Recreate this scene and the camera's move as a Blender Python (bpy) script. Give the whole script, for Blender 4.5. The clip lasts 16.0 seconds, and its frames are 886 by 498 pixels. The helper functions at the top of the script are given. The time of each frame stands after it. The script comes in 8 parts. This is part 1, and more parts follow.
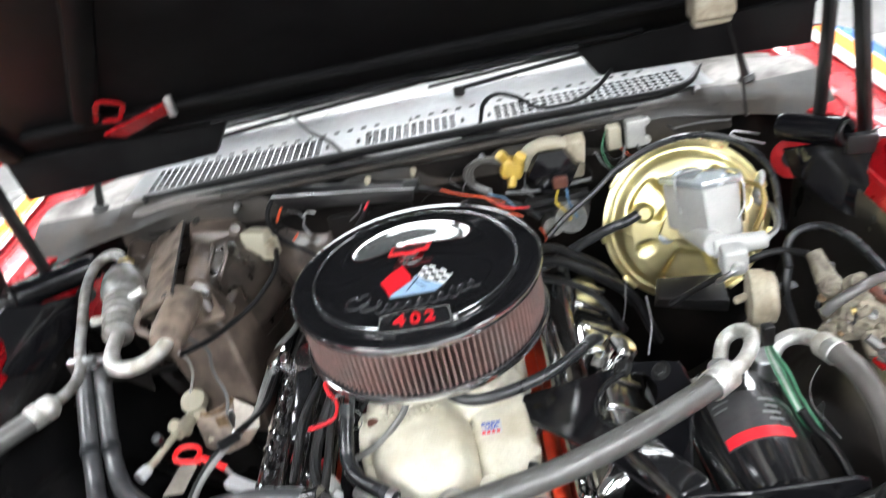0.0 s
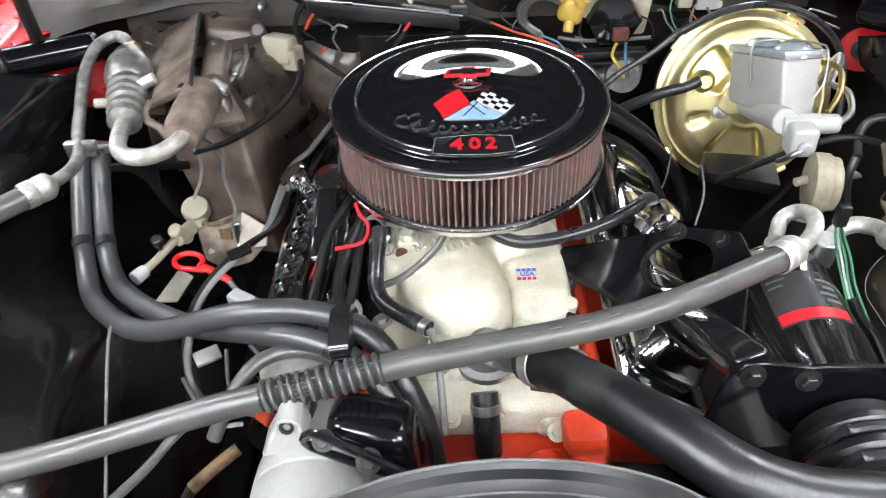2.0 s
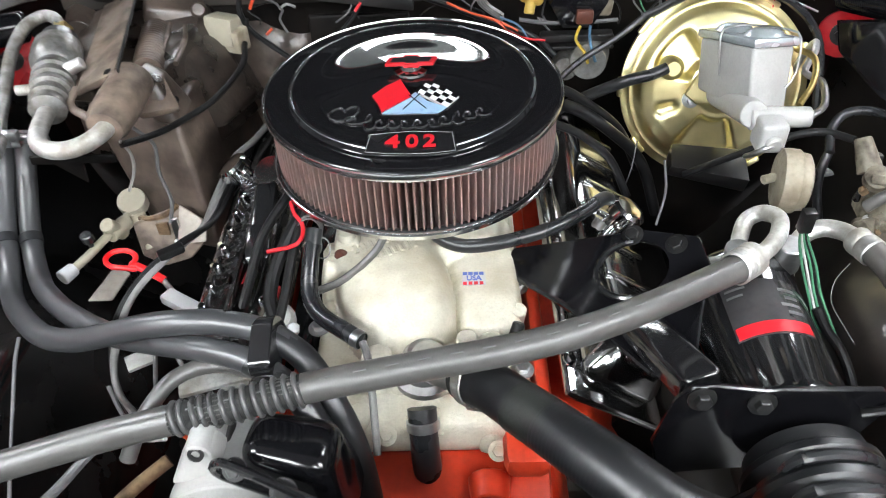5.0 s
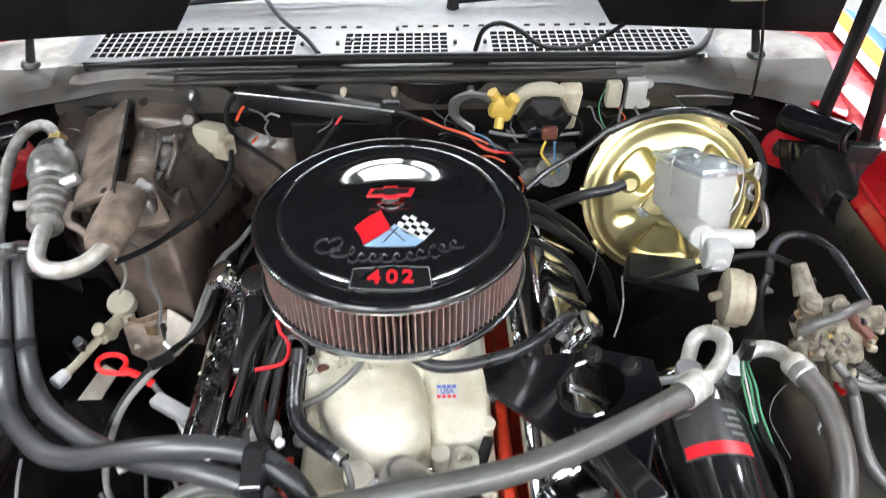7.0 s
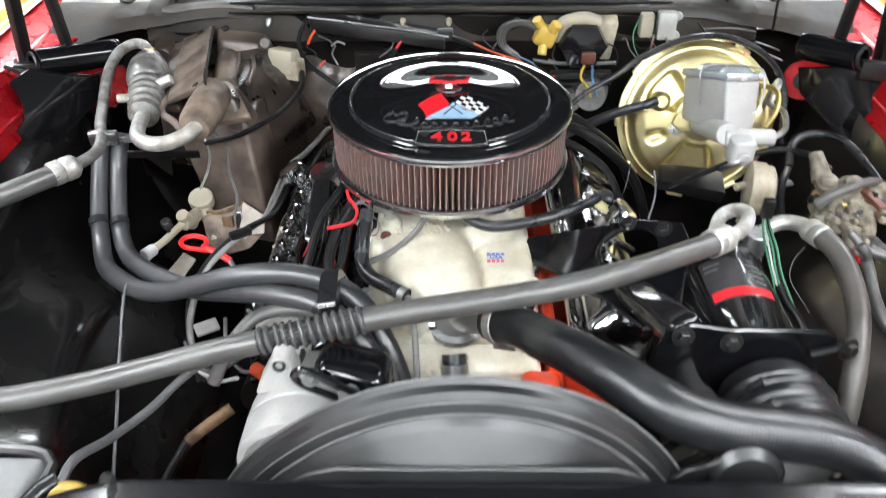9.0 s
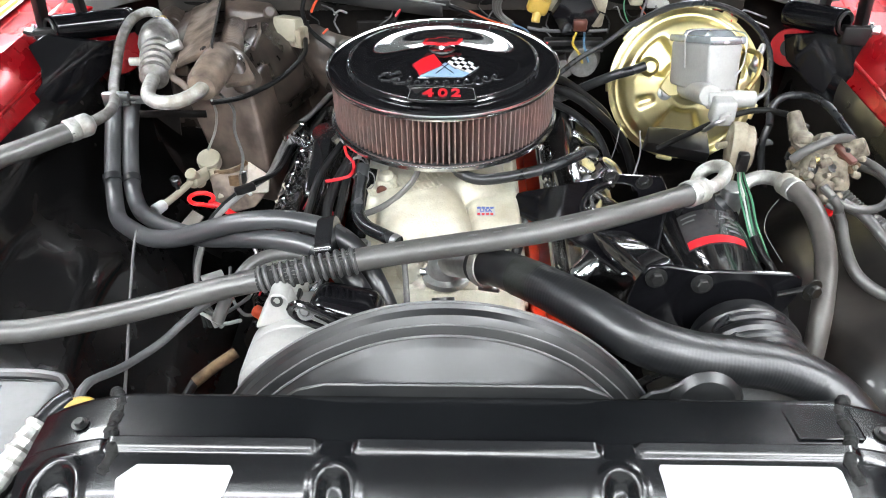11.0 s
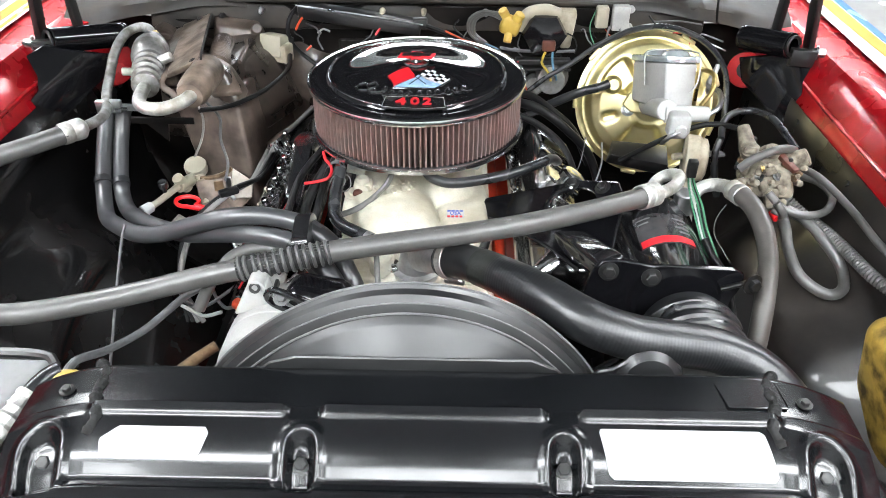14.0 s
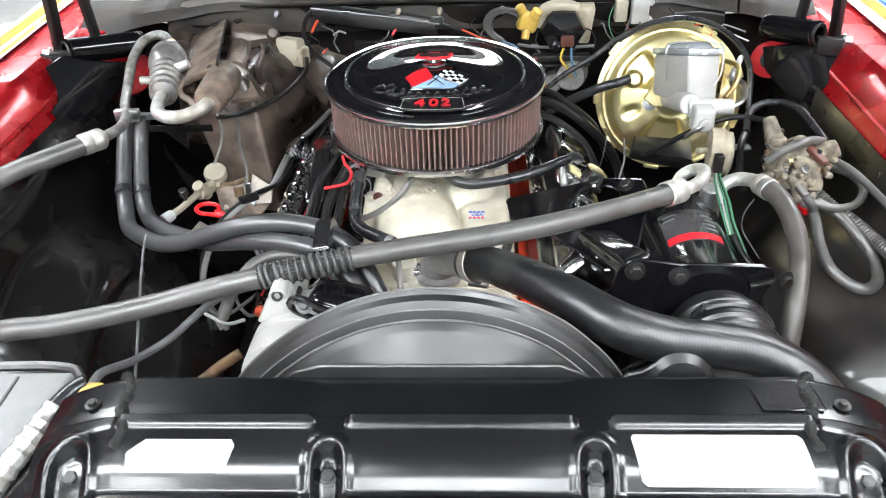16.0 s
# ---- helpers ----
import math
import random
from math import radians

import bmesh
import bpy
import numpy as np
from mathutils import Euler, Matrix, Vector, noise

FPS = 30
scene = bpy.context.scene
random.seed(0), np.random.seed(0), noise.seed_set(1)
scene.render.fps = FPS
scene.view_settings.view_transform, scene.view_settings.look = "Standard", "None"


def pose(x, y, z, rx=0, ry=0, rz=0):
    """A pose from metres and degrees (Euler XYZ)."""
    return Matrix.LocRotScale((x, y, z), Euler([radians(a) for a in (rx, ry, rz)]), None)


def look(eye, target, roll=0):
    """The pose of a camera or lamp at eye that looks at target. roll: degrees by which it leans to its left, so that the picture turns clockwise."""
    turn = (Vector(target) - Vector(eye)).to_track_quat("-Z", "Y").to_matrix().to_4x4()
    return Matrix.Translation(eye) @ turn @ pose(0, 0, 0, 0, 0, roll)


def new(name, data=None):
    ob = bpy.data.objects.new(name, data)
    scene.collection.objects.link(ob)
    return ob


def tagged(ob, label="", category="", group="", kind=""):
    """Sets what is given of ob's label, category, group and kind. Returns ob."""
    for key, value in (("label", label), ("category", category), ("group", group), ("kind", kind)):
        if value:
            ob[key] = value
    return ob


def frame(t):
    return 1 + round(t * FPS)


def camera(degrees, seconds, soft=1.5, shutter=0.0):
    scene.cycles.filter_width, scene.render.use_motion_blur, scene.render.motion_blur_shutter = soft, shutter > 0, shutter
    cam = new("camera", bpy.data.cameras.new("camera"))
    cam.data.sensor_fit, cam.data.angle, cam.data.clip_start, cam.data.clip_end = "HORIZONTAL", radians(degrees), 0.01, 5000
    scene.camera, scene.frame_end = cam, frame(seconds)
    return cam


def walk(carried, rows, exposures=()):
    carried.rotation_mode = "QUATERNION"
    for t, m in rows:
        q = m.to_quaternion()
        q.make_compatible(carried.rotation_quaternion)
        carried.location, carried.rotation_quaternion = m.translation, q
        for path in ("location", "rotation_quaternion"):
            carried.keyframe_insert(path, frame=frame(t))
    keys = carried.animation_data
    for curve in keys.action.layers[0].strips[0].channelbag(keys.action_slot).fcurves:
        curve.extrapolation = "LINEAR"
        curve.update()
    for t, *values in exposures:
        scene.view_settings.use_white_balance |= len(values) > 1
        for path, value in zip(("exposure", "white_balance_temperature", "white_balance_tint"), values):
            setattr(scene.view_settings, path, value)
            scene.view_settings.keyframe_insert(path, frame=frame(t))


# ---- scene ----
cam = camera(60.2, 16.0, soft=0.95, shutter=0.9)
PATH = [
    (0, (0.122, -0.21, 1.539), (-0.025, 1.501, 0.514), -13.3),
    (0.5, (0.092, -0.206, 1.498), (-0.101, 1.462, 0.411), -10.1),
    (1, (0.058, -0.194, 1.493), (-0.09, 1.437, 0.345), -7.1),
    (1.5, (0.01, -0.174, 1.456), (-0.056, 1.408, 0.234), -4.4),
    (2, (-0.018, -0.181, 1.457), (-0.065, 1.346, 0.167), -2.9),
    (2.5, (-0.011, -0.212, 1.433), (-0.279, 1.367, 0.236), -4.2),
    (3, (0.024, -0.232, 1.4), (-0.26, 1.409, 0.293), -3.5),
    (3.5, (0.063, -0.236, 1.393), (-0.148, 1.419, 0.29), -4.1),
    (6, (0.039, -0.038, 1.543), (0.073, 1.321, 0.075), -0.3),
    (6.5, (0.042, -0.062, 1.589), (0.103, 1.398, 0.224), 0.1),
    (7, (0.041, -0.085, 1.585), (0.087, 1.429, 0.279), -0.0),
    (7.5, (0.039, -0.155, 1.534), (0.062, 1.335, 0.2), -0.4),
    (8, (0.051, -0.188, 1.524), (0.024, 1.29, 0.176), -0.6),
    (8.5, (0.061, -0.264, 1.497), (-0.005, 1.244, 0.184), -0.8),
    (9, (-0.002, -0.332, 1.469), (-0.019, 1.269, 0.271), -0.3),
    (9.5, (-0.015, -0.382, 1.454), (0.008, 1.185, 0.212), -0.7),
    (12, (0.059, -0.444, 1.465), (-0.04, 1.171, 0.289), -0.9),
    (12.5, (0.057, -0.491, 1.461), (-0.022, 1.143, 0.31), -0.4),
    (13, (0.06, -0.502, 1.463), (-0.009, 1.137, 0.318), -0.3),
    (13.5, (0.064, -0.498, 1.458), (0.028, 1.129, 0.296), 0.4),
    (14, (0.063, -0.499, 1.463), (0.036, 1.135, 0.311), 0.4),
    (14.5, (0.062, -0.492, 1.462), (0.013, 1.141, 0.309), -0.0),
    (15, (0.063, -0.494, 1.463), (-0.005, 1.147, 0.321), -0.9),
    (15.5, (0.063, -0.495, 1.462), (0.0, 1.137, 0.308), -1.2),
    (16, (0.059, -0.483, 1.463), (-0.02, 1.144, 0.304), -2.0),
]

walk(cam, [(t, look(eye, target, roll)) for t, eye, target, roll in PATH], exposures=[(0.0, 0.02), (2.0, 0.03), (3.5, -0.07), (6.0, 0.0), (9.7, 0.0), (12.0, 0.12), (16.0, 0.12)])

# ---- world and light ----
world = bpy.data.worlds.new("showroom_air")
scene.world = world
world.use_nodes = True
world.node_tree.nodes["Background"].inputs[0].default_value = (0.9, 0.95, 1.0, 1)
world.node_tree.nodes["Background"].inputs[1].default_value = 0.35
PANEL_GLOW = 44.0

# ---- materials ----
def material(name, colour, rough=0.5, metal=0.0, var=0.12, bump=0.05, scale=40.0, coat=0.0, dirt=None, dirt_amount=0.0, emit=0.0, dirt_scale=9.0):
    """A worn surface: base colour with coarse and fine variation, uneven gloss, fine relief and patches of grime."""
    m = bpy.data.materials.new(name)
    m.use_nodes = True
    nt = m.node_tree
    b = nt.nodes["Principled BSDF"]
    b.inputs["Metallic"].default_value = metal
    b.inputs["Coat Weight"].default_value = coat
    b.inputs["Coat Roughness"].default_value = 0.04
    co = nt.nodes.new("ShaderNodeNewGeometry").outputs["Position"]

    def noisy(sc, detail):
        n = nt.nodes.new("ShaderNodeTexNoise")
        n.inputs["Scale"].default_value, n.inputs["Detail"].default_value = sc, detail
        nt.links.new(co, n.inputs["Vector"])
        return n.outputs["Fac"]

    def ramp(fac, a, c, lo, hi):
        r = nt.nodes.new("ShaderNodeMapRange")
        r.inputs["From Min"].default_value, r.inputs["From Max"].default_value = lo, hi
        r.inputs["To Min"].default_value, r.inputs["To Max"].default_value = a, c
        nt.links.new(fac, r.inputs["Value"])
        return r.outputs["Result"]

    def mix(fac, a, c, kind="MIX"):
        x = nt.nodes.new("ShaderNodeMix")
        x.data_type, x.blend_type = "RGBA", kind
        for sock, v in ((x.inputs[0], fac), (x.inputs[6], a), (x.inputs[7], c)):
            if hasattr(v, "is_linked"):
                nt.links.new(v, sock)
            else:
                sock.default_value = v if isinstance(v, float) else (*v, 1)
        return x.outputs[2]

    coarse, fine = noisy(scale * 0.22, 3.0), noisy(scale * 2.2, 4.0)
    low, high = [max(0.0, c * (1 - var)) for c in colour], [min(1.0, c * (1 + var)) for c in colour]
    col = mix(ramp(coarse, 0.0, 1.0, 0.3, 0.7), low, high)
    col = mix(ramp(fine, 0.0, var * 1.5, 0.45, 0.75), col, [c * 0.45 for c in colour])
    rgh = ramp(coarse, max(0.02, rough * 0.8), min(1.0, rough * 1.25), 0.3, 0.7)
    if dirt:
        spots = ramp(noisy(dirt_scale, 6.0), 0.0, dirt_amount, 0.42, 0.68)
        col = mix(spots, col, dirt)
        up = nt.nodes.new("ShaderNodeMath")
        up.operation = "MULTIPLY_ADD"
        up.inputs[1].default_value, up.use_clamp = 0.35, True
        nt.links.new(spots, up.inputs[0])
        nt.links.new(rgh, up.inputs[2])
        rgh = up.outputs[0]
    nt.links.new(col, b.inputs["Base Color"])
    nt.links.new(rgh, b.inputs["Roughness"])
    if bump:
        bp = nt.nodes.new("ShaderNodeBump")
        bp.inputs["Strength"].default_value, bp.inputs["Distance"].default_value = bump, 0.002
        nt.links.new(fine, bp.inputs["Height"])
        nt.links.new(bp.outputs[0], b.inputs["Normal"])
    if emit:
        b.inputs["Emission Color"].default_value = (*colour, 1)
        b.inputs["Emission Strength"].default_value = emit
    return m


gloss_black = material("gloss_black_enamel", (0.012, 0.012, 0.013), 0.10, 0, 0.2, 0.02, 30, coat=0.6)
lid_black = material("black_lid_enamel", (0.008, 0.008, 0.009), 0.05, 0, 0.1, 0.0, 30, coat=0.5)
# Raised black script, made lighter and metallic to paint in its reflected glints.
script_glint = material("glinting_raised_black", (0.10, 0.10, 0.105), 0.22, 0.7, 0.1, 0.0, 30)
satin_black = material("satin_black_paint", (0.008, 0.008, 0.0085), 0.34, 0, 0.25, 0.06, 40, dirt=(0.030, 0.026, 0.023), dirt_amount=0.35)
plastic_black = material("black_shroud_plastic", (0.014, 0.0145, 0.0150), 0.35, 0, 0.2, 0.03, 60, dirt=(0.034, 0.034, 0.033), dirt_amount=0.4, dirt_scale=11)
# Pale grey that puts the highlight of the shroud's ridges into colour.
plastic_highlight = material("highlit_shroud_edge", (0.16, 0.16, 0.16), 0.34, 0, 0.3, 0.03, 80)
support_black = material("gloss_support_black", (0.005, 0.0055, 0.0063), 0.21, 0, 0.15, 0.01, 60, coat=0.1)
sheet_black = material("inner_wing_black", (0.008, 0.008, 0.0085), 0.20, 0, 0.3, 0.08, 25, coat=0.3, dirt=(0.030, 0.027, 0.025), dirt_amount=0.35, dirt_scale=9)
sheet_dusty = material("inner_wing_dusty_black", (0.014, 0.0128, 0.012), 0.30, 0, 0.3, 0.10, 25, coat=0.3, dirt=(0.072, 0.061, 0.053), dirt_amount=0.7, dirt_scale=8)
# Dusty black paint, darkened further: the shade under the hood is in the colour.
firewall_black = material("firewall_dusty_shaded_black", (0.003, 0.003, 0.003), 0.40, 0, 0.35, 0.3, 25, dirt=(0.016, 0.012, 0.010), dirt_amount=0.6, dirt_scale=13)
hood_black = material("hood_underside_black", (0.004, 0.004, 0.0045), 0.5, 0, 0.3, 0.1, 20, dirt=(0.014, 0.014, 0.014), dirt_amount=0.4)
rubber = material("grey_rubber_hose", (0.080, 0.077, 0.073), 0.33, 0, 0.15, 0.04, 80, dirt=(0.15, 0.15, 0.145), dirt_amount=0.2, dirt_scale=30)
rubber_warm = material("brown_grey_rubber_hose", (0.068, 0.061, 0.056), 0.36, 0, 0.2, 0.04, 80, dirt=(0.11, 0.10, 0.09), dirt_amount=0.3, dirt_scale=30)
hose_black = material("smooth_black_hose_rubber", (0.009, 0.0095, 0.0105), 0.36, 0, 0.1, 0.02, 90)
sleeve_black = material("corrugated_sleeve_black", (0.075, 0.075, 0.075), 0.30, 0, 0.1, 0.02, 90)
bracket_black = material("bracket_black_enamel", (0.005, 0.005, 0.006), 0.12, 0, 0.15, 0.02, 40)
rubber_worn = material("faded_black_rubber", (0.024, 0.026, 0.023), 0.5, 0, 0.3, 0.15, 90)
rubber_mid = material("dark_grey_rubber_hose", (0.046, 0.047, 0.050), 0.34, 0, 0.10, 0.04, 80)
rubber_dark = material("black_rubber_hose", (0.015, 0.016, 0.018), 0.24, 0, 0.2, 0.04, 80, dirt=(0.05, 0.05, 0.05), dirt_amount=0.3)
wire_black = material("black_wire_sheath", (0.009, 0.009, 0.0095), 0.36, 0, 0.2, 0.03, 60)
wire_grey = material("grey_cable", (0.11, 0.11, 0.112), 0.45, 0, 0.2, 0.03, 60)
lead_grey = material("pale_grey_lead", (0.19, 0.185, 0.18), 0.42, 0, 0.2, 0.03, 60)
wire_red = material("red_wire", (0.62, 0.02, 0.03), 0.4, 0, 0.15, 0.0, 60)
wire_orange = material("orange_wire", (0.52, 0.065, 0.02), 0.4, 0, 0.15, 0.0, 60)
wire_green = material("green_wire", (0.06, 0.20, 0.11), 0.45, 0, 0.2, 0.0, 60)
wire_blue = material("blue_wire", (0.07, 0.15, 0.24), 0.45, 0, 0.2, 0.0, 60)
wire_yellow = material("yellow_wire", (0.42, 0.30, 0.04), 0.45, 0, 0.2, 0.0, 60)
wire_white = material("white_wire", (0.42, 0.42, 0.40), 0.5, 0, 0.2, 0.0, 60)
rag_brown = material("stained_tan_tape", (0.20, 0.13, 0.07), 0.7, 0, 0.4, 0.5, 60, dirt=(0.05, 0.03, 0.02), dirt_amount=0.8, dirt_scale=40)
rusty = material("dull_red_brown", (0.11, 0.036, 0.024), 0.5, 0, 0.3, 0.1, 60)
chrome = material("chrome_plate", (0.86, 0.86, 0.87), 0.07, 1.0, 0.06, 0.02, 30)
cover_chrome = material("aged_chrome_plate", (0.62, 0.62, 0.62), 0.13, 1.0, 0.2, 0.05, 30)
rim_chrome = material("lightly_worn_chrome", (0.84, 0.84, 0.85), 0.17, 1.0, 0.08, 0.02, 30)
cover_smoke = material("smoky_black_chrome", (0.20, 0.20, 0.205), 0.13, 1.0, 0.35, 0.10, 60, dirt=(0.05, 0.048, 0.046), dirt_amount=0.6, dirt_scale=40)
# Bright metal for the reflection that runs along the lid's black step.
step_glint = material("bright_reflection_edge", (0.48, 0.48, 0.49), 0.24, 1.0, 0.1, 0.02, 30)
chrome_dark = material("smoked_chrome", (0.40, 0.40, 0.405), 0.07, 1.0, 0.3, 0.03, 30)
aluminium = material("dull_aluminium", (0.66, 0.66, 0.64), 0.50, 0.9, 0.25, 0.35, 90, dirt=(0.34, 0.31, 0.26), dirt_amount=0.8, dirt_scale=24)
aluminium_dull = material("grimy_aluminium", (0.36, 0.355, 0.345), 0.42, 0.8, 0.3, 0.35, 90, dirt=(0.14, 0.125, 0.105), dirt_amount=0.85, dirt_scale=40)
cast_cream = material("cream_cast_aluminium", (0.64, 0.61, 0.515), 0.52, 0.25, 0.14, 0.35, 150, dirt=(0.40, 0.34, 0.22), dirt_amount=0.6, dirt_scale=14)
cast_grey = material("light_grey_casting", (0.42, 0.415, 0.40), 0.5, 0.3, 0.14, 0.3, 130, dirt=(0.38, 0.36, 0.33), dirt_amount=0.5)
cast_iron = material("pale_grey_casting", (0.40, 0.40, 0.39), 0.5, 0.1, 0.10, 0.2, 120, dirt=(0.36, 0.34, 0.31), dirt_amount=0.35)
steel = material("zinc_steel", (0.55, 0.56, 0.57), 0.32, 1.0, 0.2, 0.1, 60, dirt=(0.25, 0.22, 0.18), dirt_amount=0.35)
zinc_blue = material("blue_zinc_plate", (0.52, 0.57, 0.60), 0.24, 0.55, 0.15, 0.04, 50)
bolt_dark = material("dark_bolt_steel", (0.05, 0.05, 0.05), 0.38, 0.8, 0.3, 0.1, 80)
zinc_gold = material("yellow_zinc_plate", (0.94, 0.80, 0.42), 0.36, 1.0, 0.14, 0.04, 18, dirt=(0.93, 0.86, 0.55), dirt_amount=0.65)
brass = material("tarnished_brass", (0.62, 0.48, 0.20), 0.34, 1.0, 0.2, 0.1, 60)
tan_metal = material("dusty_tan_sheet", (0.40, 0.36, 0.31), 0.5, 0, 0.2, 0.1, 60, dirt=(0.2, 0.17, 0.14), dirt_amount=0.4)
beige = material("aged_beige_plastic", (0.35, 0.31, 0.235), 0.5, 0, 0.25, 0.3, 70, dirt=(0.16, 0.125, 0.085), dirt_amount=0.85, dirt_scale=30)
grimy_beige = material("grimy_beige_casting", (0.24, 0.21, 0.16), 0.5, 0, 0.35, 0.4, 70, dirt=(0.055, 0.043, 0.032), dirt_amount=0.95, dirt_scale=55)
ivory = material("ivory_plastic", (0.30, 0.275, 0.215), 0.45, 0, 0.1, 0.05, 60, dirt=(0.34, 0.29, 0.20), dirt_amount=0.5)
yellow_plastic = material("yellow_plastic", (0.46, 0.31, 0.06), 0.4, 0, 0.15, 0.05, 60, dirt=(0.42, 0.28, 0.06), dirt_amount=0.5)
bottle_yellow = material("scuffed_yellow_plastic", (0.55, 0.36, 0.07), 0.38, 0, 0.2, 0.1, 40, dirt=(0.02, 0.014, 0.01), dirt_amount=0.9, dirt_scale=34)
red_plastic = material("red_plastic", (0.75, 0.01, 0.015), 0.3, 0, 0.1, 0.0, 60)
body_red = material("metallic_red_paint", (0.42, 0.004, 0.010), 0.26, 0.35, 0.15, 0.01, 60, coat=0.5)
engine_orange = material("engine_orange_paint", (0.72, 0.055, 0.018), 0.34, 0, 0.15, 0.08, 60, dirt=(0.2, 0.03, 0.02), dirt_amount=0.4)
fibreglass = material("stained_brown_fibreglass", (0.042, 0.031, 0.025), 0.30, 0, 0.4, 0.6, 30, dirt=(0.185, 0.138, 0.110), dirt_amount=0.9, dirt_scale=14)
fibreglass_pale = material("pale_tan_fibreglass", (0.20, 0.152, 0.120), 0.34, 0, 0.4, 0.6, 30, dirt=(0.045, 0.034, 0.027), dirt_amount=0.85, dirt_scale=26)
fibreglass_dark = material("dark_brown_fibreglass", (0.016, 0.0125, 0.0105), 0.25, 0, 0.4, 0.45, 30, dirt=(0.066, 0.049, 0.039), dirt_amount=0.8, dirt_scale=22)
filter_gauze = material("rose_filter_gauze", (0.235, 0.138, 0.122), 0.65, 0, 0.25, 0.4, 300, dirt=(0.19, 0.15, 0.14), dirt_amount=0.7, dirt_scale=26)
cowl_grey = material("silver_cowl_paint", (0.27, 0.275, 0.285), 0.36, 0.2, 0.2, 0.05, 25, dirt=(0.30, 0.285, 0.27), dirt_amount=0.5)
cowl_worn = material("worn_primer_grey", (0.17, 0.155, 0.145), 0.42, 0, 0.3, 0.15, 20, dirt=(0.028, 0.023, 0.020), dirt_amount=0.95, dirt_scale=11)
# Brown dust over a base darkened to hold the hood's shade.
lip_dusty_shaded = material("dusty_shaded_brown_lip", (0.016, 0.014, 0.012), 0.5, 0, 0.4, 0.2, 30, dirt=(0.050, 0.038, 0.029), dirt_amount=0.75, dirt_scale=16)
sticker_white = material("white_paper_label", (0.42, 0.42, 0.43), 0.4, 0, 0.03, 0.0, 30)
print_red = material("printed_red", (0.60, 0.014, 0.024), 0.3, 0, 0.06, 0.0, 60)
print_blue = material("printed_pale_blue", (0.26, 0.40, 0.56), 0.3, 0, 0.06, 0.0, 60)
print_navy = material("printed_navy", (0.06, 0.10, 0.36), 0.4, 0, 0.1, 0.0, 60)
print_black = material("printed_black", (0.012, 0.012, 0.013), 0.25, 0, 0.1, 0.0, 60)
label_film = material("dark_label_film", (0.045, 0.043, 0.045), 0.18, 0, 0.2, 0.0, 60, coat=0.5)
print_white = material("printed_white", (0.78, 0.78, 0.78), 0.3, 0, 0.05, 0.0, 60)
vinyl_white = material("white_vinyl", (0.82, 0.80, 0.74), 0.25, 0, 0.05, 0.02, 30)
vinyl_orange = material("orange_vinyl", (0.85, 0.30, 0.07), 0.25, 0, 0.06, 0.02, 30)
vinyl_yellow = material("yellow_vinyl", (0.90, 0.62, 0.10), 0.25, 0, 0.06, 0.02, 30)
battery_grey = material("grey_battery_plastic", (0.20, 0.20, 0.203), 0.42, 0, 0.1, 0.05, 60)
# Black for real foam, and for the shade painted into gaps and openings.
foam_gap_black = material("black_foam_and_gaps", (0.012, 0.012, 0.012), 0.9, 0, 0.3, 0.8, 90)
wall_white = material("grey_wall_paint", (0.30, 0.31, 0.32), 0.6, 0, 0.05, 0.05, 10)
wall_pale = material("white_wall_paint", (0.78, 0.78, 0.77), 0.6, 0, 0.05, 0.05, 10)
floor_grey = material("grey_showroom_floor", (0.22, 0.215, 0.21), 0.25, 0, 0.15, 0.05, 6)
lamp_white = material("lit_panel", (0.93, 0.97, 1.0), 0.5, 0, 0.0, 0.0, 10, emit=PANEL_GLOW)
rubber_mid.node_tree.nodes["Principled BSDF"].inputs["Specular IOR Level"].default_value = 1.0
for m in (rubber, plastic_black, hose_black, sleeve_black, fibreglass, fibreglass_dark):
    m.node_tree.nodes["Principled BSDF"].inputs["Specular IOR Level"].default_value = 0.75
# Firewall gloss cut too, as part of the shade put into its material.
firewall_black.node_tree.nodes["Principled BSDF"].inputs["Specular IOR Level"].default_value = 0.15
wire_black.node_tree.nodes["Principled BSDF"].inputs["Specular IOR Level"].default_value = 0.25
hood_black.node_tree.nodes["Principled BSDF"].inputs["Specular IOR Level"].default_value = 0.1
vinyl_blue = material("blue_vinyl", (0.10, 0.22, 0.55), 0.25, 0, 0.06, 0.02, 30)
glass = bpy.data.materials.new("windscreen_glass")
glass.use_nodes = True
glass.node_tree.nodes["Principled BSDF"].inputs["Transmission Weight"].default_value = 0.9
glass.node_tree.nodes["Principled BSDF"].inputs["Roughness"].default_value = 0.02
glass.node_tree.nodes["Principled BSDF"].inputs["Base Color"].default_value = (0.82, 0.88, 0.86, 1)


# ---- building helpers ----
def finish(bm, name, mat, sharp=35):
    bm.normal_update()
    lim = math.radians(sharp)
    for e in bm.edges:
        e.smooth = len(e.link_faces) == 2 and e.calc_face_angle(0) < lim
    for f in bm.faces:
        f.smooth = True
    me = bpy.data.meshes.new(name)
    bm.to_mesh(me)
    bm.free()
    me.materials.append(mat)
    return me


def place_of(ob):
    p = Vector(ob.location)
    while ob.parent:
        ob = ob.parent
        p += Vector(ob.location)
    return p


def thing(name, base, label, category, group="", kind=""):
    ob = new(name)
    ob.empty_display_size = 0.05
    ob.location = base
    return tagged(ob, label, category, group, kind)


def part(name, bm, mat, parent, label="", sharp=35):
    """One mesh, built in world metres, under a thing or a part."""
    bmesh.ops.translate(bm, verts=bm.verts, vec=-place_of(parent))
    ob = new(name, finish(bm, name, mat, sharp))
    ob.parent = parent
    return tagged(ob, label)


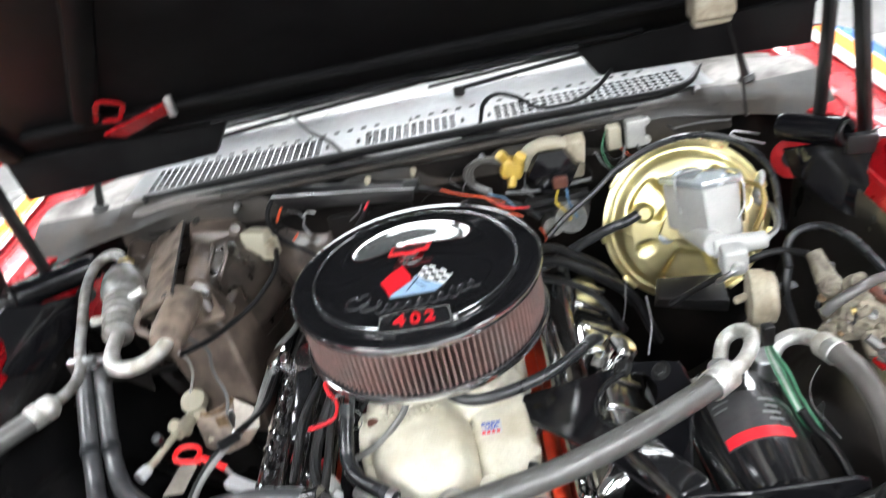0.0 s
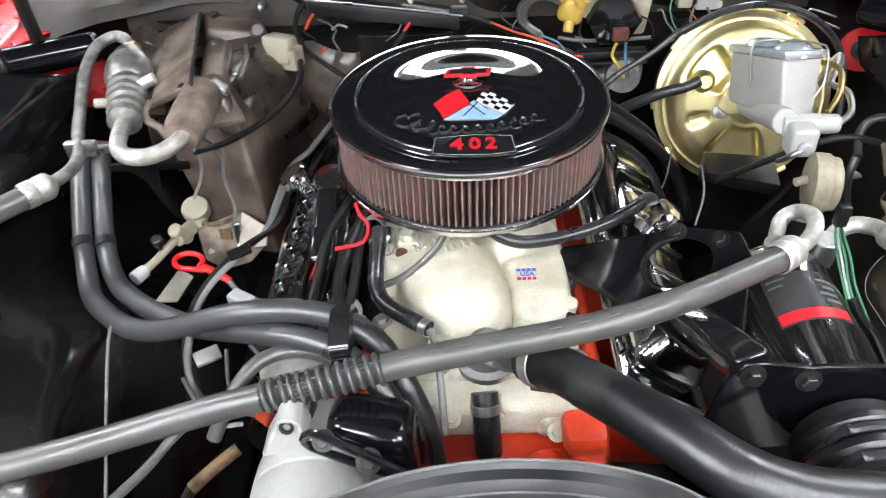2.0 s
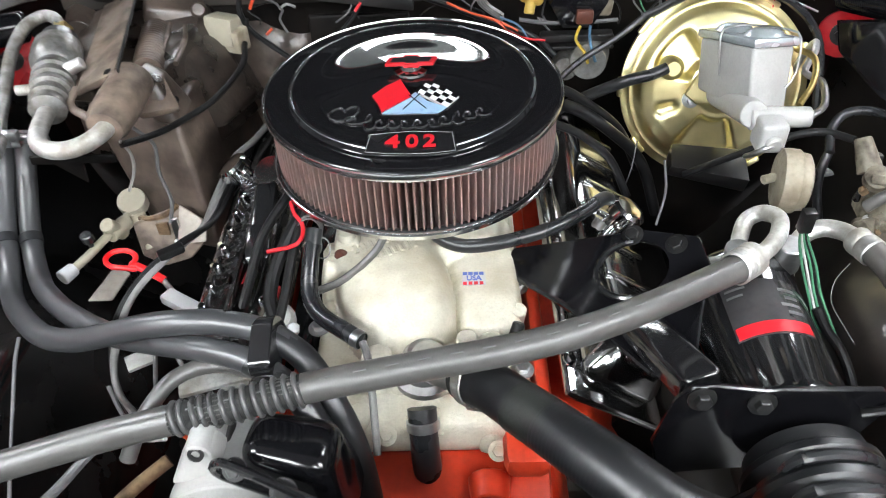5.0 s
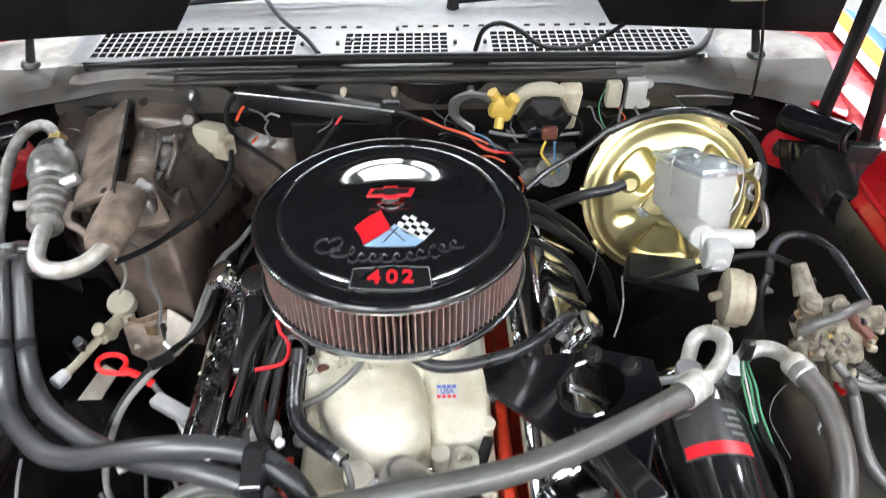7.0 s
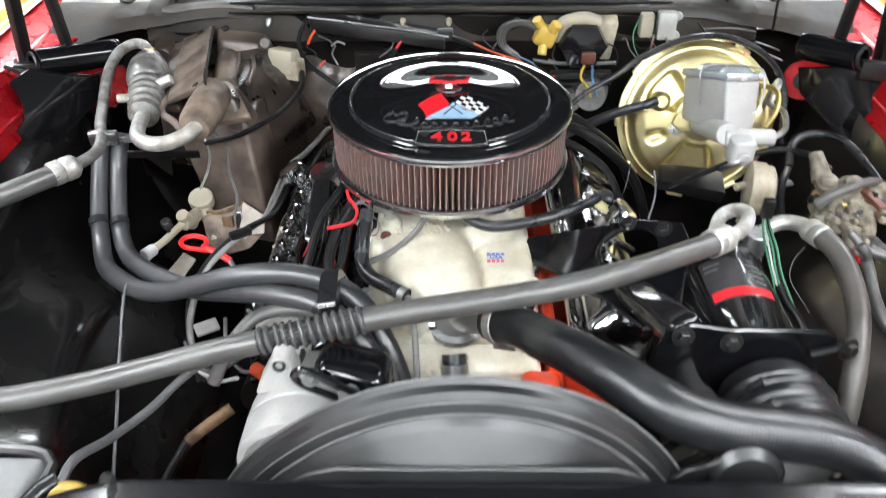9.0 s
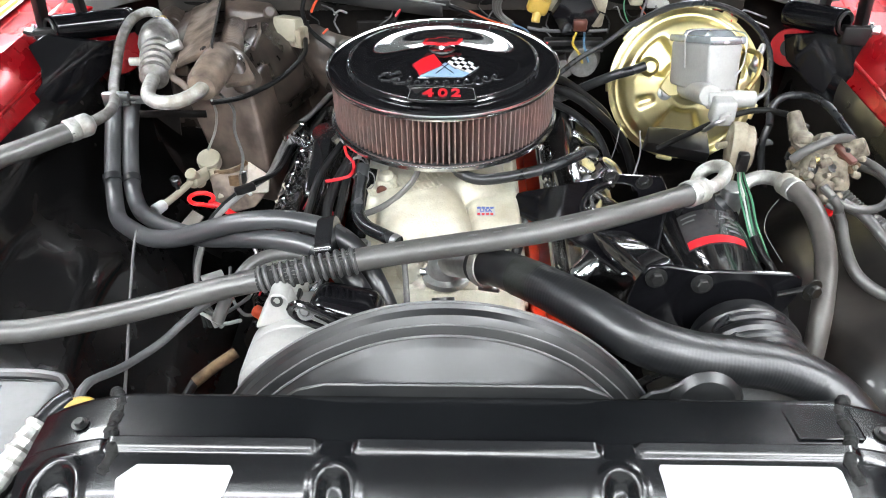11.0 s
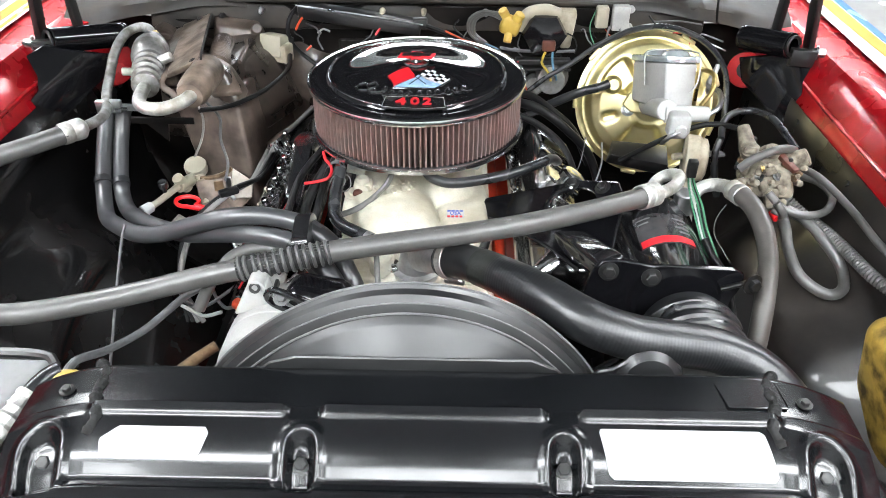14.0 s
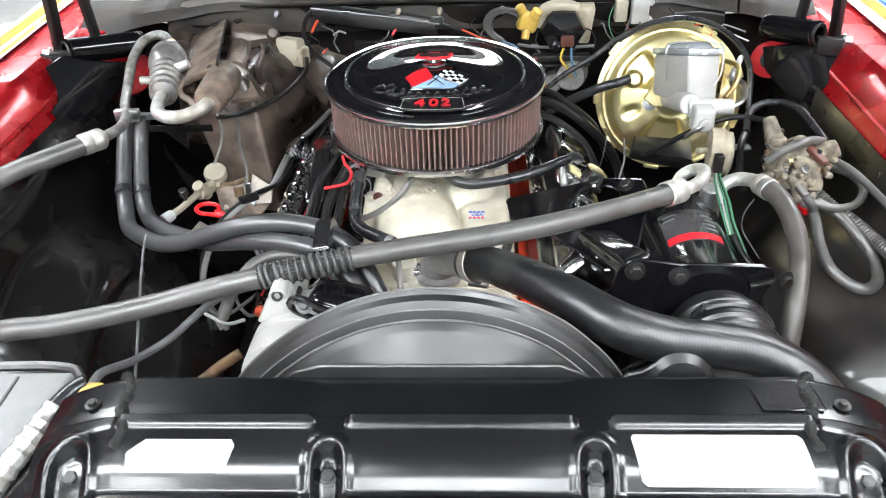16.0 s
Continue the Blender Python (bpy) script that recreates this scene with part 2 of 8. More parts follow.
def solo(name, bm, mat, label, category, group="", kind="", sharp=35):
    """A thing of one mesh, its origin at the middle of its foot."""
    lo = [min(v.co[i] for v in bm.verts) for i in range(3)]
    hi = [max(v.co[i] for v in bm.verts) for i in range(3)]
    base = Vector(((lo[0] + hi[0]) / 2, (lo[1] + hi[1]) / 2, lo[2]))
    bmesh.ops.translate(bm, verts=bm.verts, vec=-base)
    ob = new(name, finish(bm, name, mat, sharp))
    ob.location = base
    return tagged(ob, label, category, group, kind)


def merge(*bms):
    """Joins bmeshes into the first."""
    first = bms[0]
    for other in bms[1:]:
        me = bpy.data.meshes.new("tmp")
        other.to_mesh(me)
        other.free()
        first.from_mesh(me)
        bpy.data.meshes.remove(me)
    return first


def moved(way, bm):
    bmesh.ops.translate(bm, verts=bm.verts, vec=way)
    return bm


def box(c, s, bevel=0.003, seg=2, turn=None):
    bm = bmesh.new()
    bmesh.ops.create_cube(bm, size=1)
    bmesh.ops.scale(bm, vec=s, verts=bm.verts)
    if bevel:
        bmesh.ops.bevel(bm, geom=list(bm.edges), offset=min(bevel, min(s) * 0.45), segments=seg, profile=0.5, affect="EDGES")
    bm.transform(Matrix.Translation(c) @ (turn or Matrix.Identity(4)))
    return bm


def hull(bottom, top, bevel=0.006, seg=2):
    """A solid between two rings of as many corners."""
    bm = bmesh.new()
    a, b = [bm.verts.new(p) for p in bottom], [bm.verts.new(p) for p in top]
    n = len(a)
    bm.faces.new(list(reversed(a)))
    bm.faces.new(b)
    for i in range(n):
        bm.faces.new((a[i], a[(i + 1) % n], b[(i + 1) % n], b[i]))
    bmesh.ops.recalc_face_normals(bm, faces=bm.faces)
    if bevel:
        bmesh.ops.bevel(bm, geom=list(bm.edges), offset=bevel, segments=seg, profile=0.5, affect="EDGES")
    return bm


def slab(outline, thick, m, bevel=0.0015):
    """A flat plate from an outline in its own x-y plane, thick along its z, laid at the pose m."""
    bm = hull([(x, y, 0) for x, y in outline], [(x, y, thick) for x, y in outline], bevel, 1)
    bm.transform(m)
    return bm


def along(p0, p1):
    """The pose whose z axis runs from p0 towards p1."""
    p0, d = Vector(p0), (Vector(p1) - Vector(p0)).normalized()
    return Matrix.Translation(p0) @ d.to_track_quat("Z", "Y").to_matrix().to_4x4()


def lathe(profile, n=48, m=None, wave=None):
    """Turns (radius, height) pairs round the z axis. wave(angle, radius) scales the radius."""
    bm = bmesh.new()
    rings = []
    for r, z in profile:
        if r < 1e-6:
            rings.append([bm.verts.new((0, 0, z))])
        else:
            ring = []
            for i in range(n):
                a = 2 * math.pi * i / n
                k = wave(a, r) if wave else 1.0
                ring.append(bm.verts.new((r * k * math.cos(a), r * k * math.sin(a), z)))
            rings.append(ring)
    for a, b in zip(rings[:-1], rings[1:]):
        for i in range(n):
            j = (i + 1) % n
            if len(a) == 1 and len(b) > 1:
                bm.faces.new((a[0], b[i], b[j]))
            elif len(b) == 1 and len(a) > 1:
                bm.faces.new((a[i], b[0], a[j]))
            elif len(a) > 1:
                bm.faces.new((a[i], b[i], b[j], a[j]))
    bmesh.ops.recalc_face_normals(bm, faces=bm.faces)
    if m:
        bm.transform(m)
    return bm


def rod(p0, p1, r0, r1=None, n=20, bevel=0.0015):
    """A turned rod with eased ends."""
    r1 = r0 if r1 is None else r1
    h = (Vector(p1) - Vector(p0)).length
    b = min(bevel, h * 0.4, r0 * 0.5, r1 * 0.5)
    return lathe([(0, 0), (r0 - b, 0), (r0, b), (r1, h - b), (r1 - b, h), (0, h)], n, along(p0, p1))


def bolt(p, way, r=0.007, h=0.006, washer=1.6):
    """A hexagon head on a washer."""
    p, way = Vector(p), Vector(way).normalized()
    w = lathe([(0, 0), (r * washer, 0), (r * washer, h * 0.25), (r * 0.8, h * 0.3), (0, h * 0.3)], 20, along(p, p + way))
    return merge(w, lathe([(r, h * 0.25), (r, h * 0.9), (r * 0.85, h), (0, h)], 6, along(p, p + way)))


def smooth_line(points, step=0.008):
    """A soft curve through the points."""
    pts = [Vector(p) for p in points]
    if len(pts) == 2:
        n = max(2, int((pts[1] - pts[0]).length / step))
        return [pts[0].lerp(pts[1], i / n) for i in range(n + 1)]
    out = []
    ext = [pts[0] * 2 - pts[1], *pts, pts[-1] * 2 - pts[-2]]
    for p0, p1, p2, p3 in zip(ext, ext[1:], ext[2:], ext[3:]):
        n = max(2, int((p2 - p1).length / step))
        for i in range(n):
            t = i / n
            out.append(0.5 * ((2 * p1) + (p2 - p0) * t + (2 * p0 - 5 * p1 + 4 * p2 - p3) * t * t + (3 * p1 - p0 - 3 * p2 + p3) * t ** 3))
    out.append(pts[-1])
    return out


def tube(points, r, n=14, step=0.008, width=None, flat=1.0):
    """A hose along a soft curve. width(s, length): the radius at s metres."""
    line = smooth_line(points, step)
    bm = bmesh.new()
    total = sum((b - a).length for a, b in zip(line, line[1:]))
    d = (line[1] - line[0]).normalized()
    side = d.cross(Vector((0.13, 0.31, 0.94))).normalized()
    rings, s = [], 0.0
    for i, p in enumerate(line):
        d = (line[min(i + 1, len(line) - 1)] - line[max(i - 1, 0)]).normalized()
        side = (side - d * side.dot(d)).normalized()
        up = d.cross(side)
        if i:
            s += (p - line[i - 1]).length
        q = width(s, total) if width else r
        rings.append([bm.verts.new(p + (side * math.cos(a) + up * math.sin(a) * flat) * q) for a in (2 * math.pi * k / n for k in range(n))])
    for a, b in zip(rings, rings[1:]):
        for k in range(n):
            bm.faces.new((a[k], a[(k + 1) % n], b[(k + 1) % n], b[k]))
    bm.faces.new(list(reversed(rings[0])))
    bm.faces.new(rings[-1])
    return bm


def ribs(r, pitch, depth):
    return lambda s, total: r + depth * (0.5 + 0.5 * math.cos(2 * math.pi * s / pitch))


def sheet(rows, thick=0.0):
    """A surface through rows of points; thick gives it a back."""
    bm = bmesh.new()
    grid = [[bm.verts.new(p) for p in row] for row in rows]
    for a, b in zip(grid, grid[1:]):
        for i in range(len(a) - 1):
            bm.faces.new((a[i], a[i + 1], b[i + 1], b[i]))
    bmesh.ops.recalc_face_normals(bm, faces=bm.faces)
    if thick:
        bmesh.ops.solidify(bm, geom=list(bm.faces), thickness=thick)
    return bm


def lettering(text, size, depth, m):
    cu = bpy.data.curves.new("letters", "FONT")
    cu.body, cu.size, cu.extrude, cu.align_x, cu.align_y = text, size, depth, "CENTER", "CENTER"
    cu.offset = size * 0.020
    ob = new("letters", cu)
    bpy.context.view_layer.update()
    me = bpy.data.meshes.new_from_object(ob.evaluated_get(bpy.context.evaluated_depsgraph_get()))
    bpy.data.objects.remove(ob)
    bm = bmesh.new()
    bm.from_mesh(me)
    bpy.data.meshes.remove(me)
    bm.transform(m)
    return bm


def hose(name, points, r, mat, label, category="hose", n=14, width=None, step=0.008, group=""):
    return solo(name, tube(points, r, n, step, width), mat, label, category, group)


# ---- the room ----
FLOOR = 0.0
solo("floor", box((0, 1.5, -0.05), (16, 16, 0.1), 0), floor_grey, "polished pale grey showroom floor", "floor", kind="structure")
solo("ceiling", box((0, 1.5, 3.45), (16, 16, 0.1), 0), wall_white, "flat grey showroom ceiling", "ceiling", kind="structure")
for nm, c, s in (("wall_north", (0, 9.45, 1.7), (16, 0.1, 3.4)), ("wall_south", (0, -6.45, 1.7), (16, 0.1, 3.4)),
                 ("wall_east", (7.95, 1.5, 1.7), (0.1, 15.8, 3.4)), ("wall_west", (-7.95, 1.5, 1.7), (0.1, 15.8, 3.4))):
    solo(nm, box(c, s, 0), wall_pale if nm == "wall_south" else wall_white, "plain white painted showroom wall" if nm == "wall_south" else "plain grey painted showroom wall", "wall", kind="structure")


def ceiling_light(x, y, sx, sy):
    t = thing("ceiling_light", (x, y, 3.34), "lit white rectangular panel light on the ceiling", "ceiling light", "ceiling panel lights")
    rim = merge(box((x - sx / 2 - 0.02, y, 3.37), (0.04, sy + 0.08, 0.06)), box((x + sx / 2 + 0.02, y, 3.37), (0.04, sy + 0.08, 0.06)),
                box((x, y - sy / 2 - 0.02, 3.37), (sx, 0.04, 0.06)), box((x, y + sy / 2 + 0.02, 3.37), (sx, 0.04, 0.06)))
    part("frame", rim, wall_white, t)
    part("diffuser", box((x, y, 3.375), (sx, sy, 0.03), 0), lamp_white, t)


for ly, row in ((-3.4, (-2.6, 0.0, 2.6)), (-2.05, (-1.38, 1.38)), (-1.0, (-2.6, 2.6)), (1.75, (-2.6, 0.0, 2.6)), (4.2, (-2.6, 0.0, 2.6))):
    for lx in row:
        ceiling_light(lx, ly, 1.5, 0.6)
for lx in (-1.2, 1.2):
    ceiling_light(lx, 6.35, 2.2, 1.3)

# ---- body shell round the engine bay ----
def fender(side):
    """side: -1 or 1. Inner lip, ridge, crown and outer face."""
    t = thing("fender", (side * 0.80, 0.55, 0.25), "glossy metallic red front fender with folded inner lip", "fender", "front fenders")
    prof = [(0.690, 0.862), (0.694, 0.874), (0.700, 0.886), (0.706, 0.900), (0.724, 0.942), (0.735, 0.956), (0.752, 0.962), (0.770, 0.961), (0.81, 0.957), (0.87, 0.945), (0.925, 0.915), (0.955, 0.86), (0.965, 0.74), (0.955, 0.55), (0.93, 0.30)]
    rows = []
    for i in range(41):
        y = -0.35 + 1.75 * i / 40
        flare = 0.012 * math.sin(max(0.0, min(1.0, (y - 0.2) / 0.9)) * math.pi)
        rows.append([(side * (x + (flare if x > 0.9 else 0) + 0.03 * max(0, y - 0.6) * (x > 0.74)), y, z - 0.02 * max(0, -y)) for x, z in prof])
    part("fender_panel", sheet(rows, 0.0015), body_red, t)
    lip = tube([(side * 0.705, y, 0.900 + 0.002 * math.sin(y * 9)) for y in (-0.3, 0.0, 0.3, 0.6, 0.9, 1.05)], 0.004, 8, 0.02)
    part("folded_seam", lip, body_red, t)
    return t


fender(-1)
fender(1)


def fender_cover(side):
    """A printed vinyl cover lying over the crown of a fender."""
    t = thing("fender_cover", (side * 0.87, 0.75, 0.95), "white vinyl fender cover with yellow and orange stripes" if side < 0 else "white vinyl fender cover with orange and blue stripes", "fender cover", "fender covers")
    prof = [(0.785, 0.963), (0.81, 0.961), (0.84, 0.956), (0.87, 0.949), (0.90, 0.936), (0.93, 0.916)]

    def strip(a, b, lift):
        rows = []
        for i in range(25):
            y = 0.25 + 1.10 * i / 24
            k = 0.010 * math.sin(y * 6.0)
            xs = [a(y) + (b(y) - a(y)) * j / 6 for j in range(7)]
            row = []
            for x in xs:
                z = float(np.interp(x, [q[0] for q in prof], [q[1] for q in prof]))
                row.append((side * (x + 0.03 * max(0, y - 0.6)), y, z + lift + 0.001 * k))
            rows.append(row)
        return sheet(rows, 0.0012)

    part("vinyl_sheet", strip(lambda y: 0.785, lambda y: 0.93, 0.0035), vinyl_white, t)
    part("orange_stripe", strip(lambda y: 0.822 + 0.012 * math.sin(y * 4), lambda y: 0.862 + 0.012 * math.sin(y * 3 + 1), 0.0050), vinyl_orange, t)
    if side < 0:
        part("yellow_stripe", strip(lambda y: 0.797 + 0.006 * math.sin(y * 5), lambda y: 0.808 + 0.008 * math.sin(y * 5), 0.0050), vinyl_yellow, t)
    else:
        part("blue_stripe", strip(lambda y: 0.868 + 0.010 * math.sin(y * 4), lambda y: 0.912 + 0.006 * math.sin(y * 5), 0.0050), vinyl_blue, t)


fender_cover(-1)
fender_cover(1)


def inner_fender(side):
    """Pressed black wheelhouse panel under the fender's lip."""
    t = thing("inner_fender", (side * 0.60, 0.4, 0.35), "dusty glossy black pressed steel inner fender", "inner fender", "inner fenders")
    rows = []
    shelf = 0.036 if side < 0 else 0.006
    for i in range(66):
        y = -0.25 + 1.30 * i / 65
        row = []
        for j in range(40):
            u = j / 39
            z = 0.876 - 0.52 * u
            ledge = max(0.0, min(1.0, (0.876 - z) / 0.034))
            x = 0.690 - shelf * ledge ** 0.7 - 0.02 * u - 0.215 * u ** 4
            reach = math.hypot(y - 0.50, z - 0.33)
            k = max(0.0, min(1.0, (0.445 - reach) / 0.10))
            x -= 0.105 * (1 - u ** 4) * k * k * (3 - 2 * k)
            x += 0.003 * math.sin(y * 21) * math.sin(u * 6) + 0.055 * max(0.0, min(1.0, (0.33 - y) / 0.10)) * min(1.0, u * 4)
            row.append((side * x, y, z))
        rows.append(row)
    part("panel", sheet(rows, 0.0015), sheet_dusty if side > 0 else sheet_black, t)
    for y in (-0.10, 0.12, 0.34, 0.56, 0.78):
        part("panel_bolt", bolt((side * 0.6865, y, 0.855), (side * -1, 0, 0.2), 0.006, 0.006), bolt_dark, t)
    return t


inner_fender(-1)
inner_fender(1)
# floor of the bay: frame rails and cross member, in the dark below the engine
for s in (-1, 1):
    wh = thing("front_wheel", (s * 0.80, 0.42, 0.0), "black front tyre on a plain steel rim", "wheel", "front wheels")
    spin = Matrix.Translation((s * 0.80, 0.42, 0.33)) @ Matrix.Rotation(radians(90), 4, "Y")
    part("tyre", lathe([(0.20, -0.085), (0.30, -0.092), (0.322, -0.080), (0.33, -0.05), (0.33, 0.05), (0.322, 0.080), (0.30, 0.092), (0.20, 0.085)], 48, spin), rubber_dark, wh)
    part("rim", lathe([(0, 0.02), (0.10, 0.03), (0.17, 0.05), (0.202, 0.085), (0.202, -0.085), (0.17, -0.05), (0, -0.04)], 40, spin), steel, wh)
    solo("frame_rail", box((s * 0.42, 0.4, 0.32), (0.09, 1.7, 0.11), 0.01), satin_black, "black boxed steel chassis rail beneath the engine", "chassis rail", "chassis rails")
solo("cross_member", hull([(-0.72, 0.37, 0.27), (0.72, 0.37, 0.27), (0.72, 0.47, 0.27), (-0.72, 0.47, 0.27)], [(-0.24, 0.36, 0.424), (0.24, 0.36, 0.424), (0.24, 0.48, 0.424), (-0.24, 0.48, 0.424)], 0.008), satin_black, "black steel cross member carrying the engine", "cross member")
solo("splash_pan", box((0, 0.45, 0.259), (0.92, 1.6, 0.012), 0.003), satin_black, "black sheet splash pan below the engine", "splash pan")

# firewall, seam and cowl
fw = thing("firewall", (0, 1.05, 0.35), "dusty black steel firewall behind the engine", "firewall")
rows = []
for i in range(61):
    x = -0.72 + 1.44 * i / 60
    back = 0.05 * max(0, (abs(x) - 0.5) / 0.22) ** 1.5
    rows.append([(x, 1.035 + back + 0.006 * math.sin(x * 23) * math.sin(z * 31) + 0.02 * max(0, 0.75 - z), z) for z in np.linspace(0.35, 0.978 - 0.030 * max(0.0, min(1.0, (abs(x) - 0.34) / 0.08)), 30)])
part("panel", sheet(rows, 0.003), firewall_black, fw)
rows = []
for i in range(15):
    x = -0.315 + 0.135 * i / 14
    rows.append([(x, 1.033 - 0.036 * math.sin(math.pi * i / 14) ** 0.6 * math.sin(math.pi * j / 17) ** 0.5 + 0.004 * math.sin(x * 90 + j) * math.cos(j * 0.9), 0.69 + 0.20 * j / 17 + 0.015 * math.sin(x * 40)) for j in range(18)])
part("stained_bulge", sheet(rows, 0.003), fibreglass, fw, "dusty brown stained bulge beside the heater box")
part("plenum_strip", hull([(-0.56, 1.026, 0.930), (0.56, 1.026, 0.930), (0.56, 1.085, 0.930), (-0.56, 1.085, 0.930)], [(-0.56, 1.034, 0.980), (0.56, 1.034, 0.980), (0.56, 1.085, 0.992), (-0.56, 1.085, 0.992)], 0.004), lip_dusty_shaded, fw, "dusty strip under the cowl edge, darkened for shade")
part("upper_flange", tube([(-0.40, 1.024, 0.987), (-0.25, 1.022, 0.991), (0, 1.021, 0.993), (0.25, 1.022, 0.991), (0.40, 1.024, 0.987)], 0.011, 10, 0.02, flat=0.6, width=lambda q, tt: 0.011 * (0.25 + 0.75 * min(1.0, q / 0.12, (tt - q) / 0.12))), lip_dusty_shaded, fw, "dusty brown upper lip")
for x in (-0.33, -0.087, -0.004, 0.12):
    part("clip_stud", merge(rod((x, 1.03, 0.970), (x, 1.012, 0.968), 0.0062, 0.0045, 14), rod((x, 1.013, 0.968), (x, 1.007, 0.968), 0.003, 0.0022, 10)), beige if x in (-0.087, -0.004) else steel, fw)
for x, z, w, h in ((-0.10, 0.86, 0.16, 0.10), (0.18, 0.84, 0.20, 0.09)):
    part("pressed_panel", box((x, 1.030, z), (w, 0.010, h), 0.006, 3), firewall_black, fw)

cowl = thing("cowl_panel", (0, 1.16, 0.95), "silver grey cowl panel with three air intake grilles", "cowl panel")
OPEN = ((-0.50, -0.170, 1.076, 1.170), (-0.088, 0.086, 1.076, 1.158), (0.158, 0.50, 1.076, 1.160))


def cowl_z(x, y):
    return 1.008 - 0.10 * max(0, abs(x) - 0.50) ** 1.2 - 0.02 * (y - 1.07)


xs = sorted({-0.54, -0.50, -0.48, -0.40, -0.30, -0.170, -0.13, -0.088, -0.03, 0.03, 0.086, 0.12, 0.158, 0.26, 0.36, 0.44, 0.50, 0.54})
ys = sorted({1.062, 1.076, 1.11, 1.14, 1.158, 1.160, 1.170, 1.20, 1.24, 1.30})
bm = bmesh.new()
vs = {(x, y): bm.verts.new((x, y, cowl_z(x, y))) for x in xs for y in ys}
for x0, x1 in zip(xs, xs[1:]):
    for y0, y1 in zip(ys, ys[1:]):
        mx, my = (x0 + x1) / 2, (y0 + y1) / 2
        if not any(a < mx < b and c < my < d for a, b, c, d in OPEN):
            bm.faces.new((vs[x0, y0], vs[x1, y0], vs[x1, y1], vs[x0, y1]))
bmesh.ops.solidify(bm, geom=list(bm.faces), thickness=0.0025)
part("panel", bm, cowl_grey, cowl)
for a, b, c, d in OPEN:
    # Black sheets stand in for the shade inside the grille opening.
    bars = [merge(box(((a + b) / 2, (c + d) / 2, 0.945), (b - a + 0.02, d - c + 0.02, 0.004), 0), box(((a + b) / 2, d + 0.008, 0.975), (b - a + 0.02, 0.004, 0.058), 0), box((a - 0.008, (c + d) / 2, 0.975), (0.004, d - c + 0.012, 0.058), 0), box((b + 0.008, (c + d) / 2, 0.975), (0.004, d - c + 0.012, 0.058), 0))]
    g = part("intake_well", bars[0], foam_gap_black, cowl, "black sheets painting the plenum's shade below the grille")
    n = round((b - a) / 0.0140)
    for i in range(n + 1):
        x = a + (b - a) * i / n
        part("grille_bar", box((x, (c + d) / 2, cowl_z(x, c) + 0.001), (0.0024, d - c + 0.004, 0.0012), 0), cowl_grey, cowl)
    for j in range(6):
        y = c + (d - c) * j / 5
        part("grille_slat", box(((a + b) / 2, y, cowl_z(0, y) + 0.0005), (b - a + 0.004, 0.0022, 0.0010), 0), cowl_grey, cowl)
for s in (-1, 1):
    rows = []
    for i in range(21):
        k = i / 20
        x = 0.36 + 0.37 * k
        front = 1.030 - 0.035 * k ** 1.4
        lower = 0.050 * max(0.0, (x - 0.46) / 0.27) ** 1.3
        row = []
        back = 1.066 + 0.234 * max(0.0, min(1.0, (x - 0.525) / 0.02))
        for y in np.linspace(front, back, 18):
            v = (y - front) / (1.30 - front)
            curl = 0.020 * max(0.0, 1 - v / 0.09) ** 2
            hump = 0.045 * max(0.0, (x - 0.56) / 0.17) * math.sin(math.pi * min(1.0, v * 1.1))
            row.append((s * x, y, 0.994 - lower - curl + hump + 0.002 * math.sin(x * 37 + y * 29)))
        rows.append(row)
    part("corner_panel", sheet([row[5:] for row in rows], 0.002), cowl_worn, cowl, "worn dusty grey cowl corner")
    # The front curl takes the dark lip colour, which has its shade painted in.
    part("corner_lip", sheet([row[:6] for row in rows], 0.002), lip_dusty_shaded, cowl, "dusty rolled lip, darkened for shade")
    part("stop_peg", merge(rod((s * 0.612, 1.105, 0.985), (s * 0.600, 1.115, 1.04), 0.008, 0.006, 14), rod((s * 0.613, 1.104, 0.980), (s * 0.611, 1.106, 0.990), 0.016, 0.014, 16)), bolt_dark, cowl, "black rubber hood stop peg")
for k in range(34):
    x = -0.44 + 0.88 * k / 33
    if not -0.06 < x - 0.0 < 0.0:
        # Raised black bars in place of openings: the slots' shade as colour.
        part("drain_slot_shade", box((x, 1.183, cowl_z(x, 1.183) + 0.0015), (0.010, 0.0045, 0.002), 0), foam_gap_black, cowl)
for p in ((-0.075, 1.125), (-0.099, 1.115), (0.098, 1.115), (0.0, 1.171), (0.148, 1.115), (-0.158, 1.115)):
    part("grille_clip", box((p[0], p[1], cowl_z(*p) + 0.003), (0.006, 0.009, 0.006), 0.001), bolt_dark, cowl)
seal = tube([(-0.50, 1.056, 1.004), (-0.44, 1.048, 1.010), (-0.35, 1.046, 1.014), (-0.2, 1.045, 1.016), (0, 1.045, 1.017), (0.2, 1.045, 1.016), (0.35, 1.046, 1.014), (0.44, 1.050, 1.011), (0.50, 1.080, 1.008), (0.545, 1.15, 1.010)], 0.011, 12, 0.02, flat=0.8, width=lambda q, tt: 0.011 * (0.25 + 0.75 * min(1.0, q / 0.12, (tt - q) / 0.12)))
solo("hood_seal", seal, wire_black, "black rubber hood seal along the cowl", "rubber seal")
solo("hood_seal", tube([(-0.40, 1.040, 0.998), (-0.30, 1.036, 1.000), (0, 1.033, 1.002), (0.30, 1.036, 1.000), (0.40, 1.042, 0.998)], 0.006, 10, 0.02, width=lambda q, tt: 0.006 * (0.25 + 0.75 * min(1.0, q / 0.12, (tt - q) / 0.12))), wire_black, "thin black rubber strip under the cowl edge", "rubber seal")

